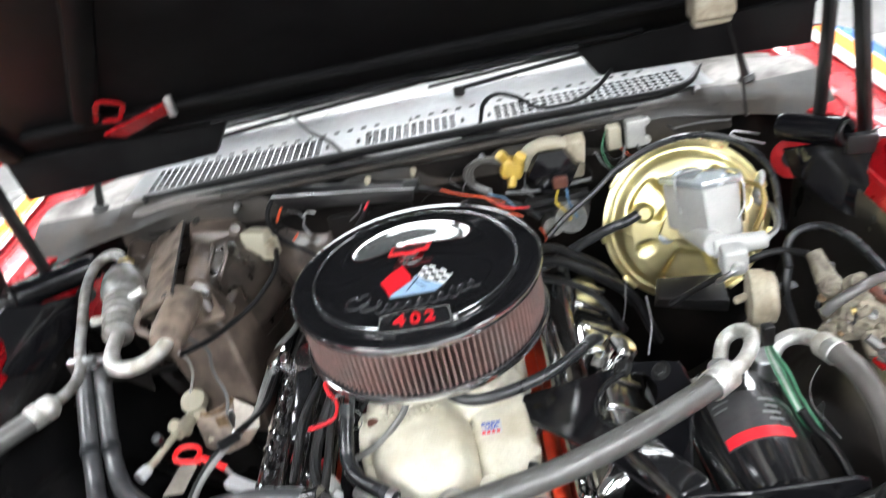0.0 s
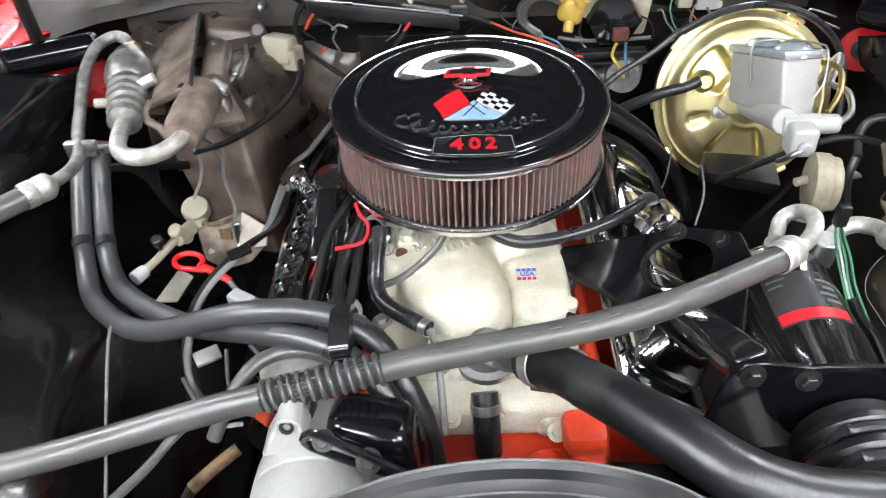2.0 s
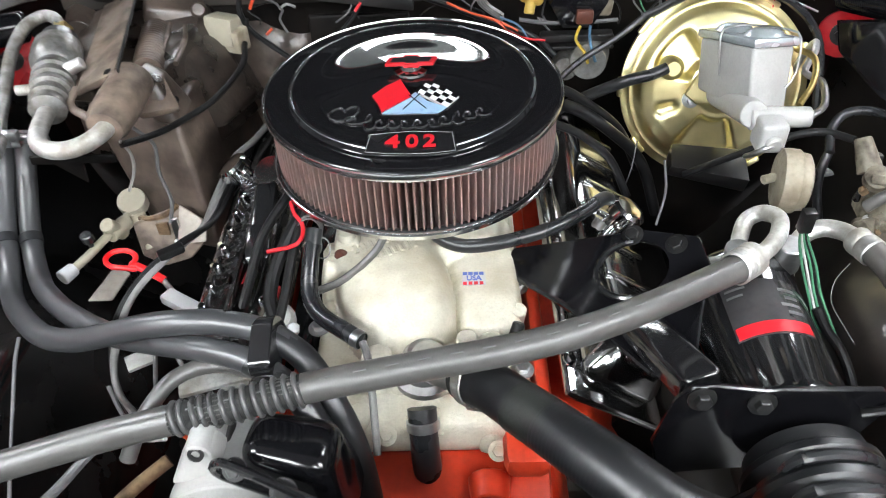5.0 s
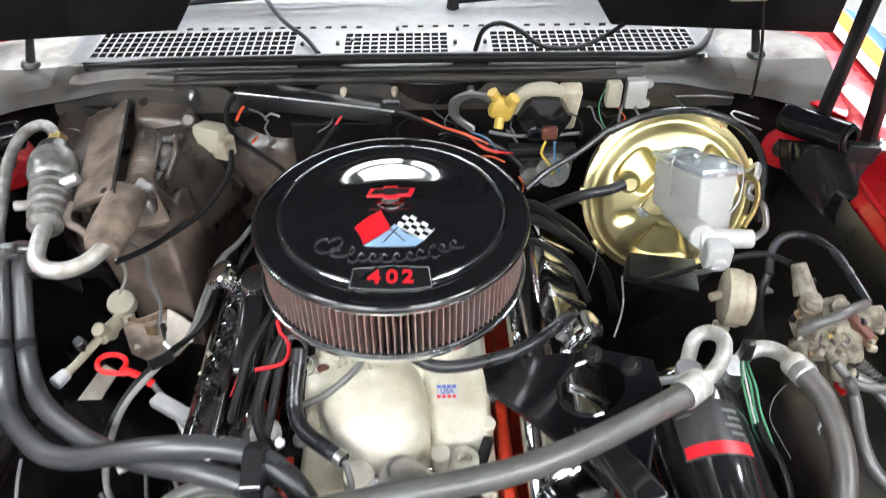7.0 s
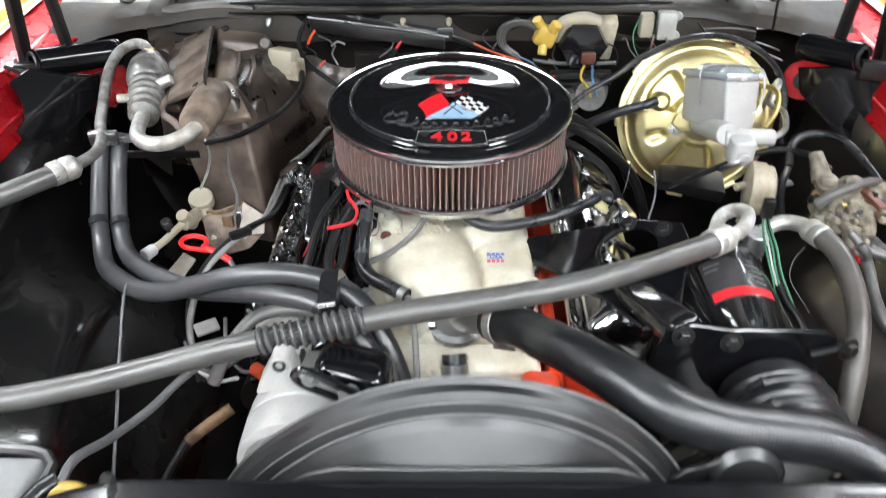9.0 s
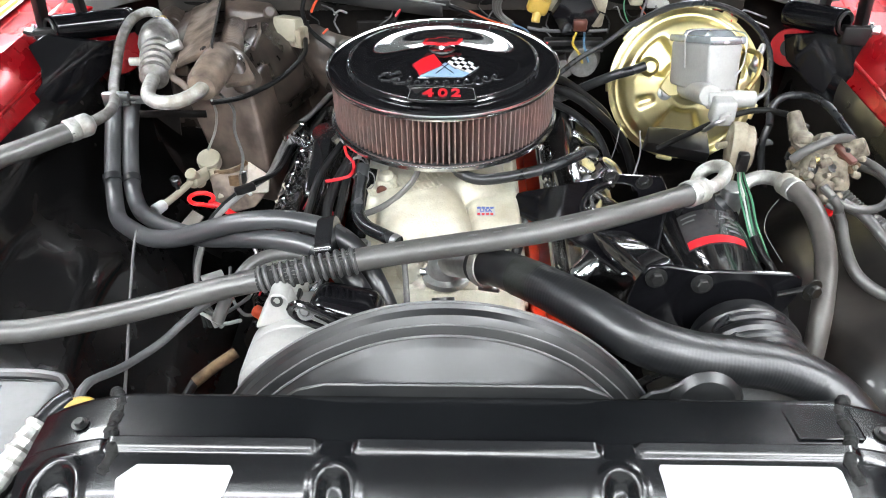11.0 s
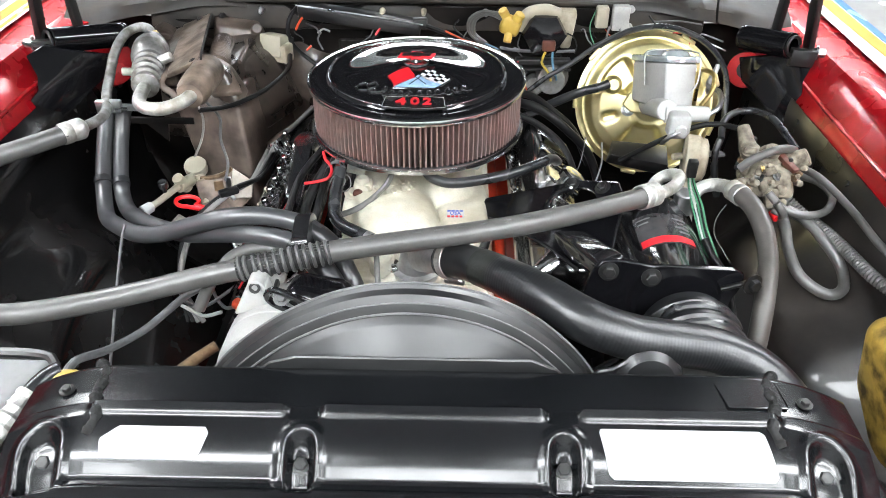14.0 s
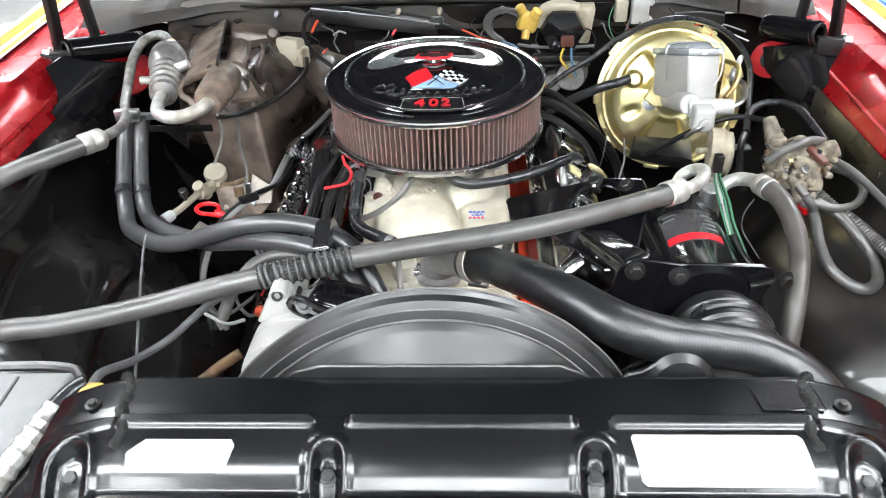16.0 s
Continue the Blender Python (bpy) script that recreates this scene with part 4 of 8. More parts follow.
part("float_bowl_nut", rod((-0.03, 0.595, 0.862), (-0.03, 0.578, 0.862), 0.010, 0.009, 6), brass, carb)

# ---- air cleaner ----
air = thing("air_cleaner", (AC.x, AC.y, 0.872), "round black-lidded air cleaner with rose pleated filter", "air cleaner")
at_ac = Matrix.Translation(AC)
PLEATS = 128


def pleat(a, r):
    u = (a * PLEATS / (2 * math.pi)) % 1.0
    return 0.80 + 0.20 * min(1.0, 1.9 * max(0.0, (1 - abs(2 * u - 1)) - 0.20)) ** 0.7


def dome_profile(r):
    """Height of the lid's middle: a slightly dished ring round a broad soft hump."""
    k = max(0.0, min(1.0, (0.124 - r) / 0.106))
    return 0.9765 + 0.0125 * k * k * (3 - 2 * k) + 0.0014 * max(0.0, (r - 0.117) / 0.024)


part("base_pan", lathe([(0, 0.872), (0.10, 0.872), (0.172, 0.876), (0.1795, 0.878), (0.1805, 0.884), (0.176, 0.887), (0.150, 0.887), (0, 0.880)], 96, at_ac), rim_chrome, air, "chrome base pan")
part("filter_element", lathe([(0.150, 0.884), (0.174, 0.886), (0.1745, 0.90), (0.1745, 0.92), (0.1745, 0.94), (0.174, 0.956), (0.150, 0.957)], PLEATS * 10, at_ac, pleat), filter_gauze, air, "rose pleated gauze filter", 60)
part("filter_mesh", lathe([(0.1775, 0.884), (0.1765, 0.8850), (0.1765, 0.887), (0.1755, 0.8878), (0.170, 0.8875), (0.170, 0.884)], 120, at_ac), rubber_dark, air, "dark lower filter edge")
lid_rim = lathe([(0.160, 0.9575), (0.176, 0.9575), (0.1795, 0.9590), (0.1812, 0.9622), (0.1813, 0.9662), (0.1805, 0.9684), (0.1792, 0.9692), (0.1785, 0.9688)], 120, at_ac)
part("lid_rim", lid_rim, rim_chrome, air, "polished chrome lid rim")
lid = part("lid", lathe([(0.1786, 0.9688), (0.1776, 0.9700), (0.1760, 0.9711), (0.1735, 0.9715), (0.165, 0.9708), (0.155, 0.9698), (0.1495, 0.9693)], 120, at_ac), lid_black, air, "glossy black domed lid")
part("lid_ridge", lathe([(0.1495, 0.9693), (0.1480, 0.9710), (0.1465, 0.9740), (0.1448, 0.9762), (0.1432, 0.9774), (0.1410, 0.9779)], 120, at_ac), lid_black, air, "glossy black step round the dome")
part("lid_dome", lathe([(r, dome_profile(r)) for r in (0.1410, 0.1365, 0.130, 0.124, 0.120, 0.115, 0.110, 0.106, 0.098, 0.090, 0.083, 0.076, 0.069, 0.062, 0.055, 0.048, 0.040, 0.032, 0.024, 0.015, 0.007, 0.0)], 120, at_ac), lid_black, air, "glossy black domed centre")


def dome_z(x, y):
    return dome_profile(math.hypot(x - AC.x, y - AC.y))


# Added bead: the lamp reflection on the gloss black step, put into colour.
part("lid_bead", tube([(AC.x + 0.1462 * math.cos(a), AC.y + 0.1462 * math.sin(a), 0.9752) for a in np.linspace(0, 2 * math.pi, 97)], 0.0014, 10, 0.012), step_glint, air, "bright bead painted as the reflection on the pressed step")


def decal(outline, lift, mat, name, parent, label="", grow=0.0009):
    """A thin plate that follows the dome."""
    bm = bmesh.new()
    top = [bm.verts.new((x, y, dome_z(x, y) + lift)) for x, y in outline]
    low = [bm.verts.new((x, y, dome_z(x, y) + lift - grow)) for x, y in outline]
    bm.faces.new(top)
    n = len(top)
    for i in range(n):
        bm.faces.new((low[i], low[(i + 1) % n], top[(i + 1) % n], top[i]))
    bmesh.ops.recalc_face_normals(bm, faces=bm.faces)
    return part(name, bm, mat, parent, label)


emblem = decal([(-0.048, 0.6545), (-0.014, 0.6815), (0.0033, 0.6605), (0.018, 0.6780), (0.0545, 0.6515), (0.030, 0.6210), (-0.013, 0.6205), (-0.0360, 0.6225)], 0.0012, chrome, "emblem", air, "crossed flags emblem in red, pale blue and chequer")
decal([(-0.0335, 0.6240), (-0.0130, 0.6390), (0.0033, 0.6560), (0.0170, 0.6410), (0.0390, 0.6315), (0.0288, 0.6225), (-0.0129, 0.6220)], 0.0020, print_blue, "blue_field", emblem)
decal([(-0.0465, 0.6545), (-0.0300, 0.6700), (-0.0144, 0.6800), (-0.0080, 0.6640), (-0.0006, 0.6480), (-0.0180, 0.6365), (-0.0340, 0.6250), (-0.0390, 0.6400)], 0.0028, print_red, "red_flag", emblem)
FLAG = [Vector(v) for v in ((0.0062, 0.6542), (0.0179, 0.6766), (0.0531, 0.6513), (0.0397, 0.6309))]


def on_flag(u, v):
    """u along the flag, v across it, both from 0 to 1."""
    p = FLAG[0].lerp(FLAG[3], u).lerp(FLAG[1].lerp(FLAG[2], u), v)
    return (p.x, p.y)


decal([on_flag(*c) for c in ((0, 0), (0.5, 0), (1, 0), (1, 0.5), (1, 1), (0.5, 1), (0, 1), (0, 0.5))], 0.0028, print_white, "chequered_flag", emblem)
for i in range(5):
    for j in range(4):
        if (i + j) % 2:
            decal([on_flag((i + a) / 5, (j + b) / 4) for a, b in ((0.03, 0.03), (0.97, 0.03), (0.97, 0.97), (0.03, 0.97))], 0.0033, print_black, "black_square", emblem, grow=0.0004)
for a, b in (((-0.010, 0.626), (0.009, 0.652)), ((0.016, 0.627), (-0.004, 0.650))):
    part("flag_staff", tube([(a[0], a[1], dome_z(*a) + 0.0032), (b[0], b[1], dome_z(*b) + 0.0032)], 0.0006, 6), print_black, emblem)
# raised script strokes, drawn as plain loops on an arc below the emblem
def curl(cx, cy, w, h, turns, lean):
    pts = []
    for i in range(22):
        a = 0.6 + turns * 2 * math.pi * i / 21
        x, y = cx + w * (i / 21 - 0.5) * 0.9 + 0.5 * w * math.cos(a), cy + 0.5 * h * math.sin(a)
        pts.append((x + lean * (y - cy), y))
    part("raised_script", tube([(x, y, dome_z(x, y) + 0.0010) for x, y in pts], 0.0014, 6, 0.004), script_glint, air, "raised black curl pressed in the lid")


for cx, cy, w, h, turns in ((-0.078, 0.629, 0.024, 0.024, 1.3), (-0.064, 0.616, 0.020, 0.014, 0.9), (-0.047, 0.611, 0.011, 0.026, 0.8), (-0.034, 0.606, 0.011, 0.013, 1.1), (-0.020, 0.604, 0.011, 0.012, 1.1),
                            (-0.006, 0.603, 0.012, 0.013, 0.9), (0.009, 0.604, 0.012, 0.013, 1.1), (0.024, 0.606, 0.010, 0.013, 0.9), (0.037, 0.610, 0.011, 0.014, 1.1), (0.051, 0.615, 0.010, 0.022, 0.8), (0.064, 0.620, 0.011, 0.013, 1.1), (0.078, 0.627, 0.013, 0.014, 0.8)):
    curl(cx, cy, w, h, turns, 0.25)
plate_o = [(x, y - 0.005) for x, y in ((-0.0495, 0.5535), (-0.025, 0.5495), (0.0, 0.548), (0.025, 0.5485), (0.050, 0.5525), (0.0465, 0.586), (0.0, 0.590), (-0.0455, 0.5855))]


def badge(o, lift, mat, name, parent, label=""):
    m = Matrix.Translation((0, 0.569, 0.9797 + lift)) @ Matrix.Rotation(radians(4.5), 4, "X")
    return part(name, slab([(x, y - 0.569) for x, y in o], 0.0022, m, 0.0004), mat, parent, label)


pl = badge(plate_o, 0.0004, print_black, "number_badge", air, "black badge with thin bright line and red 402")
badge_face = Matrix.Translation((0, 0.569, 0.9797 + 0.0026)) @ Matrix.Rotation(radians(4.5), 4, "X")
outline = [badge_face @ Vector((x * 0.955, (y - 0.569) * 0.90 + 0.0004, 0)) for x, y in plate_o]
for a, b in zip(outline, outline[1:] + outline[:1]):
    part("badge_line", tube([a, b], 0.0003, 6, 0.02), wire_white, pl, "thin bright line")
for ch, dx, wide in (("4", -0.0190, 1.04), ("0", 0.0015, 0.92), ("2", 0.0200, 0.92)):
    part("numeral", lettering(ch, 0.031, 0.0007, Matrix.Translation((dx, 0.5645, 0.9833)) @ Matrix.Rotation(radians(4.5), 4, "X") @ Matrix.Diagonal((wide, 0.92, 1, 1))), print_red, pl, "red raised numeral")
# centre nut with a plain cross-shaped red top
nut = part("wing_nut", lathe([(0, 0.987), (0.021, 0.9885), (0.020, 0.9915), (0.013, 0.9935), (0.011, 0.9975), (0.012, 0.9988), (0, 0.9995)], 32, Matrix.Translation((AC.x - 0.001, AC.y, 0))), chrome_dark, air, "chrome centre nut with red top")
cross = [(-0.031, -0.007), (-0.010, -0.007), (-0.0085, -0.011), (0.0085, -0.011), (0.010, -0.007), (0.026, -0.007), (0.031, 0.007), (0.010, 0.007), (0.0085, 0.011), (-0.0085, 0.011), (-0.010, 0.007), (-0.026, 0.007)]
face = Matrix.Translation((AC.x, AC.y, 0.9985)) @ Matrix.Rotation(radians(6), 4, "X")
part("nut_top", slab(cross, 0.004, face, 0.0006), print_red, nut)
part("nut_inlay", slab([(x * 0.80, y * 0.58) for x, y in cross], 0.0008, face @ Matrix.Translation((0, 0, 0.0042)), 0), print_black, nut)

# ---- radiator end ----
sup = thing("radiator_support", (0.045, 0.03, 0.45), "black pressed radiator support panel with ribs and bolts", "radiator support")
PROFILE = [(0.118, 0.848), (0.104, 0.876), (0.098, 0.880), (0.060, 0.880), (0.0455, 0.879), (0.0430, 0.8860), (0.0405, 0.8880), (0.0330, 0.8835), (0.0290, 0.8795), (0.0260, 0.8780), (0.016, 0.8740), (0.006, 0.8690), (-0.003, 0.8632), (-0.010, 0.8575), (-0.016, 0.8515), (-0.0205, 0.8468), (-0.0235, 0.8452), (-0.0300, 0.8448), (-0.0325, 0.8462), (-0.0360, 0.8455), (-0.046, 0.8420), (-0.050, 0.8385), (-0.052, 0.832), (-0.085, 0.825), (-0.090, 0.74)]
POCKETS = (-0.344, -0.085, 0.176, 0.435)


def support_at(x, y, z):
    """Presses the gaps of the bead, the soft-rimmed bolt pockets and the falling ends into the panel."""
    over = max(0.0, -0.298 - x, x - 0.388)
    bead = min(1.0, over / 0.010)
    for bx in POCKETS[1:3]:
        bead = max(bead, min(1.0, max(0.0, (0.021 - abs(x - bx)) / 0.007)))
    if 0.0285 < y < 0.0452:
        z += bead * (0.8797 - 0.10 * max(0.0, 0.034 - y) - z)
    for bx in POCKETS:
        w = 0.0125 if bx in POCKETS[1:3] else 0.018
        dx, dy = abs(x - bx), y - 0.002
        d = dx - w if dy < 0 else math.hypot(dx, dy) - w
        fade = max(0.0, min(1.0, (y + 0.034) / 0.012))
        k = max(0.0, min(1.0, (0.003 - d) / 0.008))
        z += fade * (0.0034 * math.exp(-((d - 0.006) / 0.0060) ** 2) - 0.0135 * k * k * (3 - 2 * k))
    return (x, y - 0.10 * over, z - 2.6 * over ** 2)


def dense(profile, k=3):
    out = []
    for a, b in zip(profile, profile[1:]):
        n = k if abs(b[0] - a[0]) < 0.012 else 3 * k
        out += [(a[0] + (b[0] - a[0]) * i / n, a[1] + (b[1] - a[1]) * i / n) for i in range(n)]
    return out + [profile[-1]]


rows = [[support_at(x, y, z) for y, z in dense(PROFILE)] for x in np.linspace(-0.388, 0.486, 420)]
part("top_panel", sheet(rows, 0.002), support_black, sup, sharp=50)
for bx in POCKETS:
    part("panel_bolt", bolt((bx, -0.003, 0.8475 if bx in POCKETS[1:3] else 0.842), (0, -0.5, 0.85), 0.0070, 0.007, 1.35), bolt_dark, sup)
for s, cx in ((-1, -0.335), (1, 0.425)):
    part("foam_strip", tube([(cx - s * 0.012, 0.110, 0.872), (cx - s * 0.028, 0.088, 0.876), (cx - s * 0.030, 0.055, 0.880), (cx - s * 0.040, 0.030, 0.879), (cx - s * 0.034, 0.012, 0.868)], 0.007, 10, 0.0025, width=lambda q, tt: 0.0058 + 0.0010 * math.sin(q * 310) + 0.0007 * math.sin(q * 911)), foam_gap_black, sup, "torn black foam strip")
    part("bracket_arm", hull([(cx + s * 0.02, 0.11, 0.80), (cx + s * 0.06, 0.09, 0.79), (cx + s * 0.13, -0.06, 0.76), (cx + s * 0.05, -0.05, 0.78)], [(cx + s * 0.01, 0.115, 0.850), (cx + s * 0.045, 0.105, 0.842), (cx + s * 0.10, -0.05, 0.812), (cx + s * 0.05, -0.05, 0.822)], 0.006), support_black, sup)
    part("clip_nut", bolt((cx + s * 0.004, 0.062, 0.878), (0, 0, 1), 0.005, 0.006), bolt_dark, sup)
part("front_beam", merge(box((0.045, -0.11, 0.815), (1.25, 0.07, 0.03), 0.008), box((0.045, -0.08, 0.66), (1.2, 0.03, 0.28), 0.006)), satin_black, sup)
part("cover_flap", slab([(0, 0), (0.062, 0.0), (0.060, 0.040), (-0.006, 0.042)], 0.0015, Matrix.Translation((0.347, 0.052, 0.8805)) @ Matrix.Rotation(radians(-3), 4, "X")), support_black, sup)


def slope_z(y):
    return float(np.interp(-y, [-p[0] for p in PROFILE], [p[1] for p in PROFILE]))


def label_on(left, right, y0, y1, lift=0.0008):
    """A thin paper label that follows the slope; left and right give its edge at v from 0 (top) to 1."""
    rows = []
    for v in np.linspace(0, 1, 13):
        y = y0 + (y1 - y0) * v
        a, b = left(v), right(v)
        rows.append([(a + (b - a) * k / 24, y, slope_z(y) + lift) for k in range(25)])
    return sheet(rows, 0.0004)


solo("label", label_on(lambda v: float(np.interp(v, [0, 0.45, 1], [-0.268, -0.286, -0.284])), lambda v: float(np.interp(v, [0, 0.2, 0.8, 1], [-0.182, -0.178, -0.184, -0.190])), 0.0185, -0.0090), sticker_white, "blank white paper label stuck on the radiator support", "label", "white labels")
solo("label", label_on(lambda v: float(np.interp(v, [0, 0.06, 0.94, 1], [0.213, 0.211, 0.219, 0.224])), lambda v: float(np.interp(v, [0, 0.08, 0.95, 1], [0.370, 0.375, 0.384, 0.380])), 0.0240, -0.0170), sticker_white, "large blank white paper label on the radiator support", "label", "white labels")
solo("radiator", box((0.045, 0.075, 0.545), (0.66, 0.045, 0.56), 0.008), satin_black, "black radiator core below the support panel", "radiator")

shr = thing("fan_shroud", (0.016, 0.13, 0.48), "dull black arched plastic fan shroud", "fan shroud")
SC = (0.016, 0.710)
prof = [(0.100, 0.150), (0.101, 0.158), (0.104, 0.172), (0.107, 0.178), (0.112, 0.182), (0.130, 0.206), (0.133, 0.2085), (0.1395, 0.2135), (0.1405, 0.2160), (0.1440, 0.2235), (0.1455, 0.2262), (0.152, 0.2330), (0.160, 0.2348), (0.1635, 0.2385), (0.1675, 0.2385), (0.168, 0.232), (0.150, 0.226)]
rows = []
for i in range(73):
    a = radians(8 + 164 * i / 72)
    flare = 1 + 0.10 * max(0, abs(math.cos(a)) - 0.72) + 0.22 * max(0, -math.cos(a) - 0.48)
    rows.append([(SC[0] + math.cos(a) * r * flare, y - 0.010 * max(0, abs(math.cos(a)) - 0.6), SC[1] + math.sin(a) * r) for y, r in prof])
# Thin grey tubes along rim and ridges stand in for their highlights.
for name, y, r, thick in (("rim_edge", 0.1650, 0.2392, 0.0013), ("upper_ridge", 0.1449, 0.2262, 0.0009), ("lower_ridge", 0.1398, 0.2158, 0.0013)):
    arc = []
    for a in np.linspace(radians(8), radians(172), 61):
        side = abs(math.cos(a))
        arc.append((SC[0] + math.cos(a) * r * (1 + 0.10 * max(0, side - 0.72) + 0.22 * max(0, -math.cos(a) - 0.48)), y - 0.010 * max(0, side - 0.6), SC[1] + math.sin(a) * r))
    part(name, tube(arc, thick, 8, 0.01), plastic_highlight, shr, "grey line painted as the edge's highlight")
part("arch", sheet(rows, 0.0025), plastic_black, shr, sharp=28)
chin = [(-0.165, 0.80), (0.195, 0.80), (0.195, 0.862), (0.178, 0.880), (0.150, 0.8935), (-0.105, 0.8935), (-0.135, 0.884), (-0.160, 0.862)]
part("face_plate", slab(chin, 0.004, Matrix(((1, 0, 0, 0), (0, 0, -1, 0.107), (0, 1, 0, 0), (0, 0, 0, 1))), 0.0015), plastic_black, shr)
flat_o = [(-0.300, 0.795), (-0.235, 0.802), (-0.20, 0.815), (0.21, 0.815), (0.232, 0.842), (0.248, 0.846), (0.262, 0.858), (0.283, 0.866), (0.306, 0.864), (0.326, 0.850), (0.332, 0.835), (0.332, 0.60), (-0.300, 0.60)]
part("side_flange", slab(flat_o, 0.006, Matrix(((1, 0, 0, 0), (0, 0, -1, 0.148), (0, 1, 0, 0), (0, 0, 0, 1))), 0.002), plastic_black, shr)
part("side_tab", lathe([(0, 0), (0.036, 0), (0.038, 0.004), (0.030, 0.012), (0.012, 0.015), (0, 0.015)], 28, Matrix.Translation((0.290, 0.144, 0.832)) @ Matrix.Rotation(radians(78), 4, "X")), plastic_black, shr)

rh = thing("radiator_hose", (0.25, 0.25, 0.80), "thick black ribbed upper radiator hose with clamps", "hose")
line = [(0.052, 0.374, 0.828), (0.075, 0.345, 0.848), (0.105, 0.302, 0.868), (0.138, 0.262, 0.880), (0.172, 0.225, 0.886), (0.205, 0.197, 0.882), (0.238, 0.182, 0.874), (0.280, 0.176, 0.864), (0.330, 0.176, 0.856), (0.380, 0.174, 0.847), (0.425, 0.160, 0.832), (0.456, 0.128, 0.812), (0.472, 0.085, 0.79)]
part("hose_body", tube(line, 0.0245, 28, 0.00092, width=lambda s, tot: 0.0245 + 0.0030 * (math.sin(math.pi * min(1, max(0, (s - 0.10) / 0.42)))) + (0.00007 * math.sin(s * 2 * math.pi / 0.0042) if 0.09 < s < 0.50 else 0.0)), hose_black, rh)
for a, b in ((0.058, 0.366, 0.834), (0.069, 0.352, 0.843)), ((0.4625, 0.115, 0.806), (0.467, 0.10, 0.799)):
    part("clamp", lathe([(0.0262, 0), (0.0275, 0.001), (0.0275, 0.015), (0.0262, 0.016)], 32, along(a, b)), aluminium, rh, "bright worm-drive hose clamp")
part("worn_band", tube([(0.100, 0.3085, 0.8652), (0.112, 0.2930, 0.8712), (0.124, 0.2785, 0.8758)], 0.0252, 28, 0.004), rubber_worn, rh, "faded matt band on the hose")
part("clamp_screw", merge(rod((0.052, 0.352, 0.812), (0.080, 0.346, 0.812), 0.006), box((0.064, 0.349, 0.815), (0.014, 0.012, 0.010), 0.002)), steel, rh)

# ---- air conditioning hoses ----
ach = thing("air_conditioning_hose", (0.0, 0.33, 0.84), "long grey rubber hose with corrugated sleeve and metal ends", "hose")
LINE = [(-0.70, 0.10, 0.74), (-0.635, 0.19, 0.795), (-0.56, 0.238, 0.819), (-0.491, 0.2556, 0.8180), (-0.421, 0.2760, 0.8190), (-0.352, 0.2940, 0.8260), (-0.300, 0.3030, 0.8365), (-0.252, 0.3085, 0.8470), (-0.20, 0.3145, 0.8565), (-0.15, 0.322, 0.864), (-0.10, 0.330, 0.871), (-0.04, 0.3387, 0.8770), (0.02, 0.3471, 0.8817), (0.08, 0.3545, 0.8875), (0.14, 0.3672, 0.8910), (0.20, 0.390, 0.8905), (0.26, 0.4215, 0.8860), (0.31, 0.4500, 0.8825), (0.345, 0.4690, 0.8810)]
part("hose_body", tube(LINE, 0.0147, 20, 0.006), rubber, ach)
SLEEVE = [(-0.223, 0.3118, 0.8524), (-0.20, 0.3145, 0.8565), (-0.15, 0.322, 0.864), (-0.10, 0.330, 0.871)]
# Grey ribs over a black core: crest light and gap shade put into colour.
sleeve = part("sleeve", tube(SLEEVE, 0.0149, 20, 0.006), foam_gap_black, ach, "corrugated sleeve with a black core for its shaded gaps")
coil = smooth_line(SLEEVE, 0.0005)
for k in range(13):
    i = int((k + 0.5) / 13 * (len(coil) - 1))
    way = along(coil[i], coil[min(i + 6, len(coil) - 1)] if i + 6 < len(coil) else coil[i] * 2 - coil[i - 6])
    part("rib", lathe([(0.0146, -0.0027), (0.0164, -0.0023), (0.0176, -0.0012), (0.0179, 0.0), (0.0176, 0.0012), (0.0164, 0.0023), (0.0146, 0.0027)], 28, way @ Matrix.Rotation(radians(7), 4, "Y")), sleeve_black, sleeve)
path = smooth_line(LINE, 0.006)
for k in range(30):
    a = 82 + k * 5
    if a + 3 < len(path):
        seg = [Vector(q) + Vector((0, -0.0035, 0.0144)) for q in path[a:a + 3]]
        part("printed_dash", tube(seg, 0.0008, 6, 0.006), wire_grey, ach)
part("ferrule", merge(lathe([(0.0165, 0), (0.0185, 0.002), (0.0185, 0.014), (0.0165, 0.016), (0.0185, 0.018), (0.0185, 0.036), (0.012, 0.040), (0.010, 0.046)], 24, along((0.334, 0.463, 0.8815), (0.362, 0.486, 0.876)))), aluminium, ach, "crimped aluminium ferrule")
part("metal_pipe", tube([(0.362, 0.486, 0.876), (0.386, 0.507, 0.869), (0.408, 0.536, 0.865), (0.418, 0.566, 0.862), (0.410, 0.590, 0.850), (0.394, 0.590, 0.840), (0.381, 0.568, 0.836), (0.374, 0.548, 0.820), (0.372, 0.540, 0.78)], 0.0098, 18, 0.005), aluminium, ach, "bent aluminium pipe")
lh = thing("air_conditioning_hose", (-0.60, 0.75, 0.86), "grey rubber hose joined to a bent aluminium pipe", "hose")
part("hose_body", tube([(-0.575, 0.618, 0.893), (-0.62, 0.570, 0.892), (-0.664, 0.540, 0.885), (-0.72, 0.50, 0.86), (-0.76, 0.42, 0.80)], 0.0155, 18), rubber, lh)
part("ferrule", lathe([(0.010, -0.006), (0.0165, 0), (0.0180, 0.003), (0.0180, 0.016), (0.0165, 0.019), (0.0180, 0.022), (0.0180, 0.036), (0.016, 0.038)], 24, along((-0.556, 0.643, 0.8925), (-0.590, 0.605, 0.893))), aluminium, lh, "crimped aluminium ferrule")
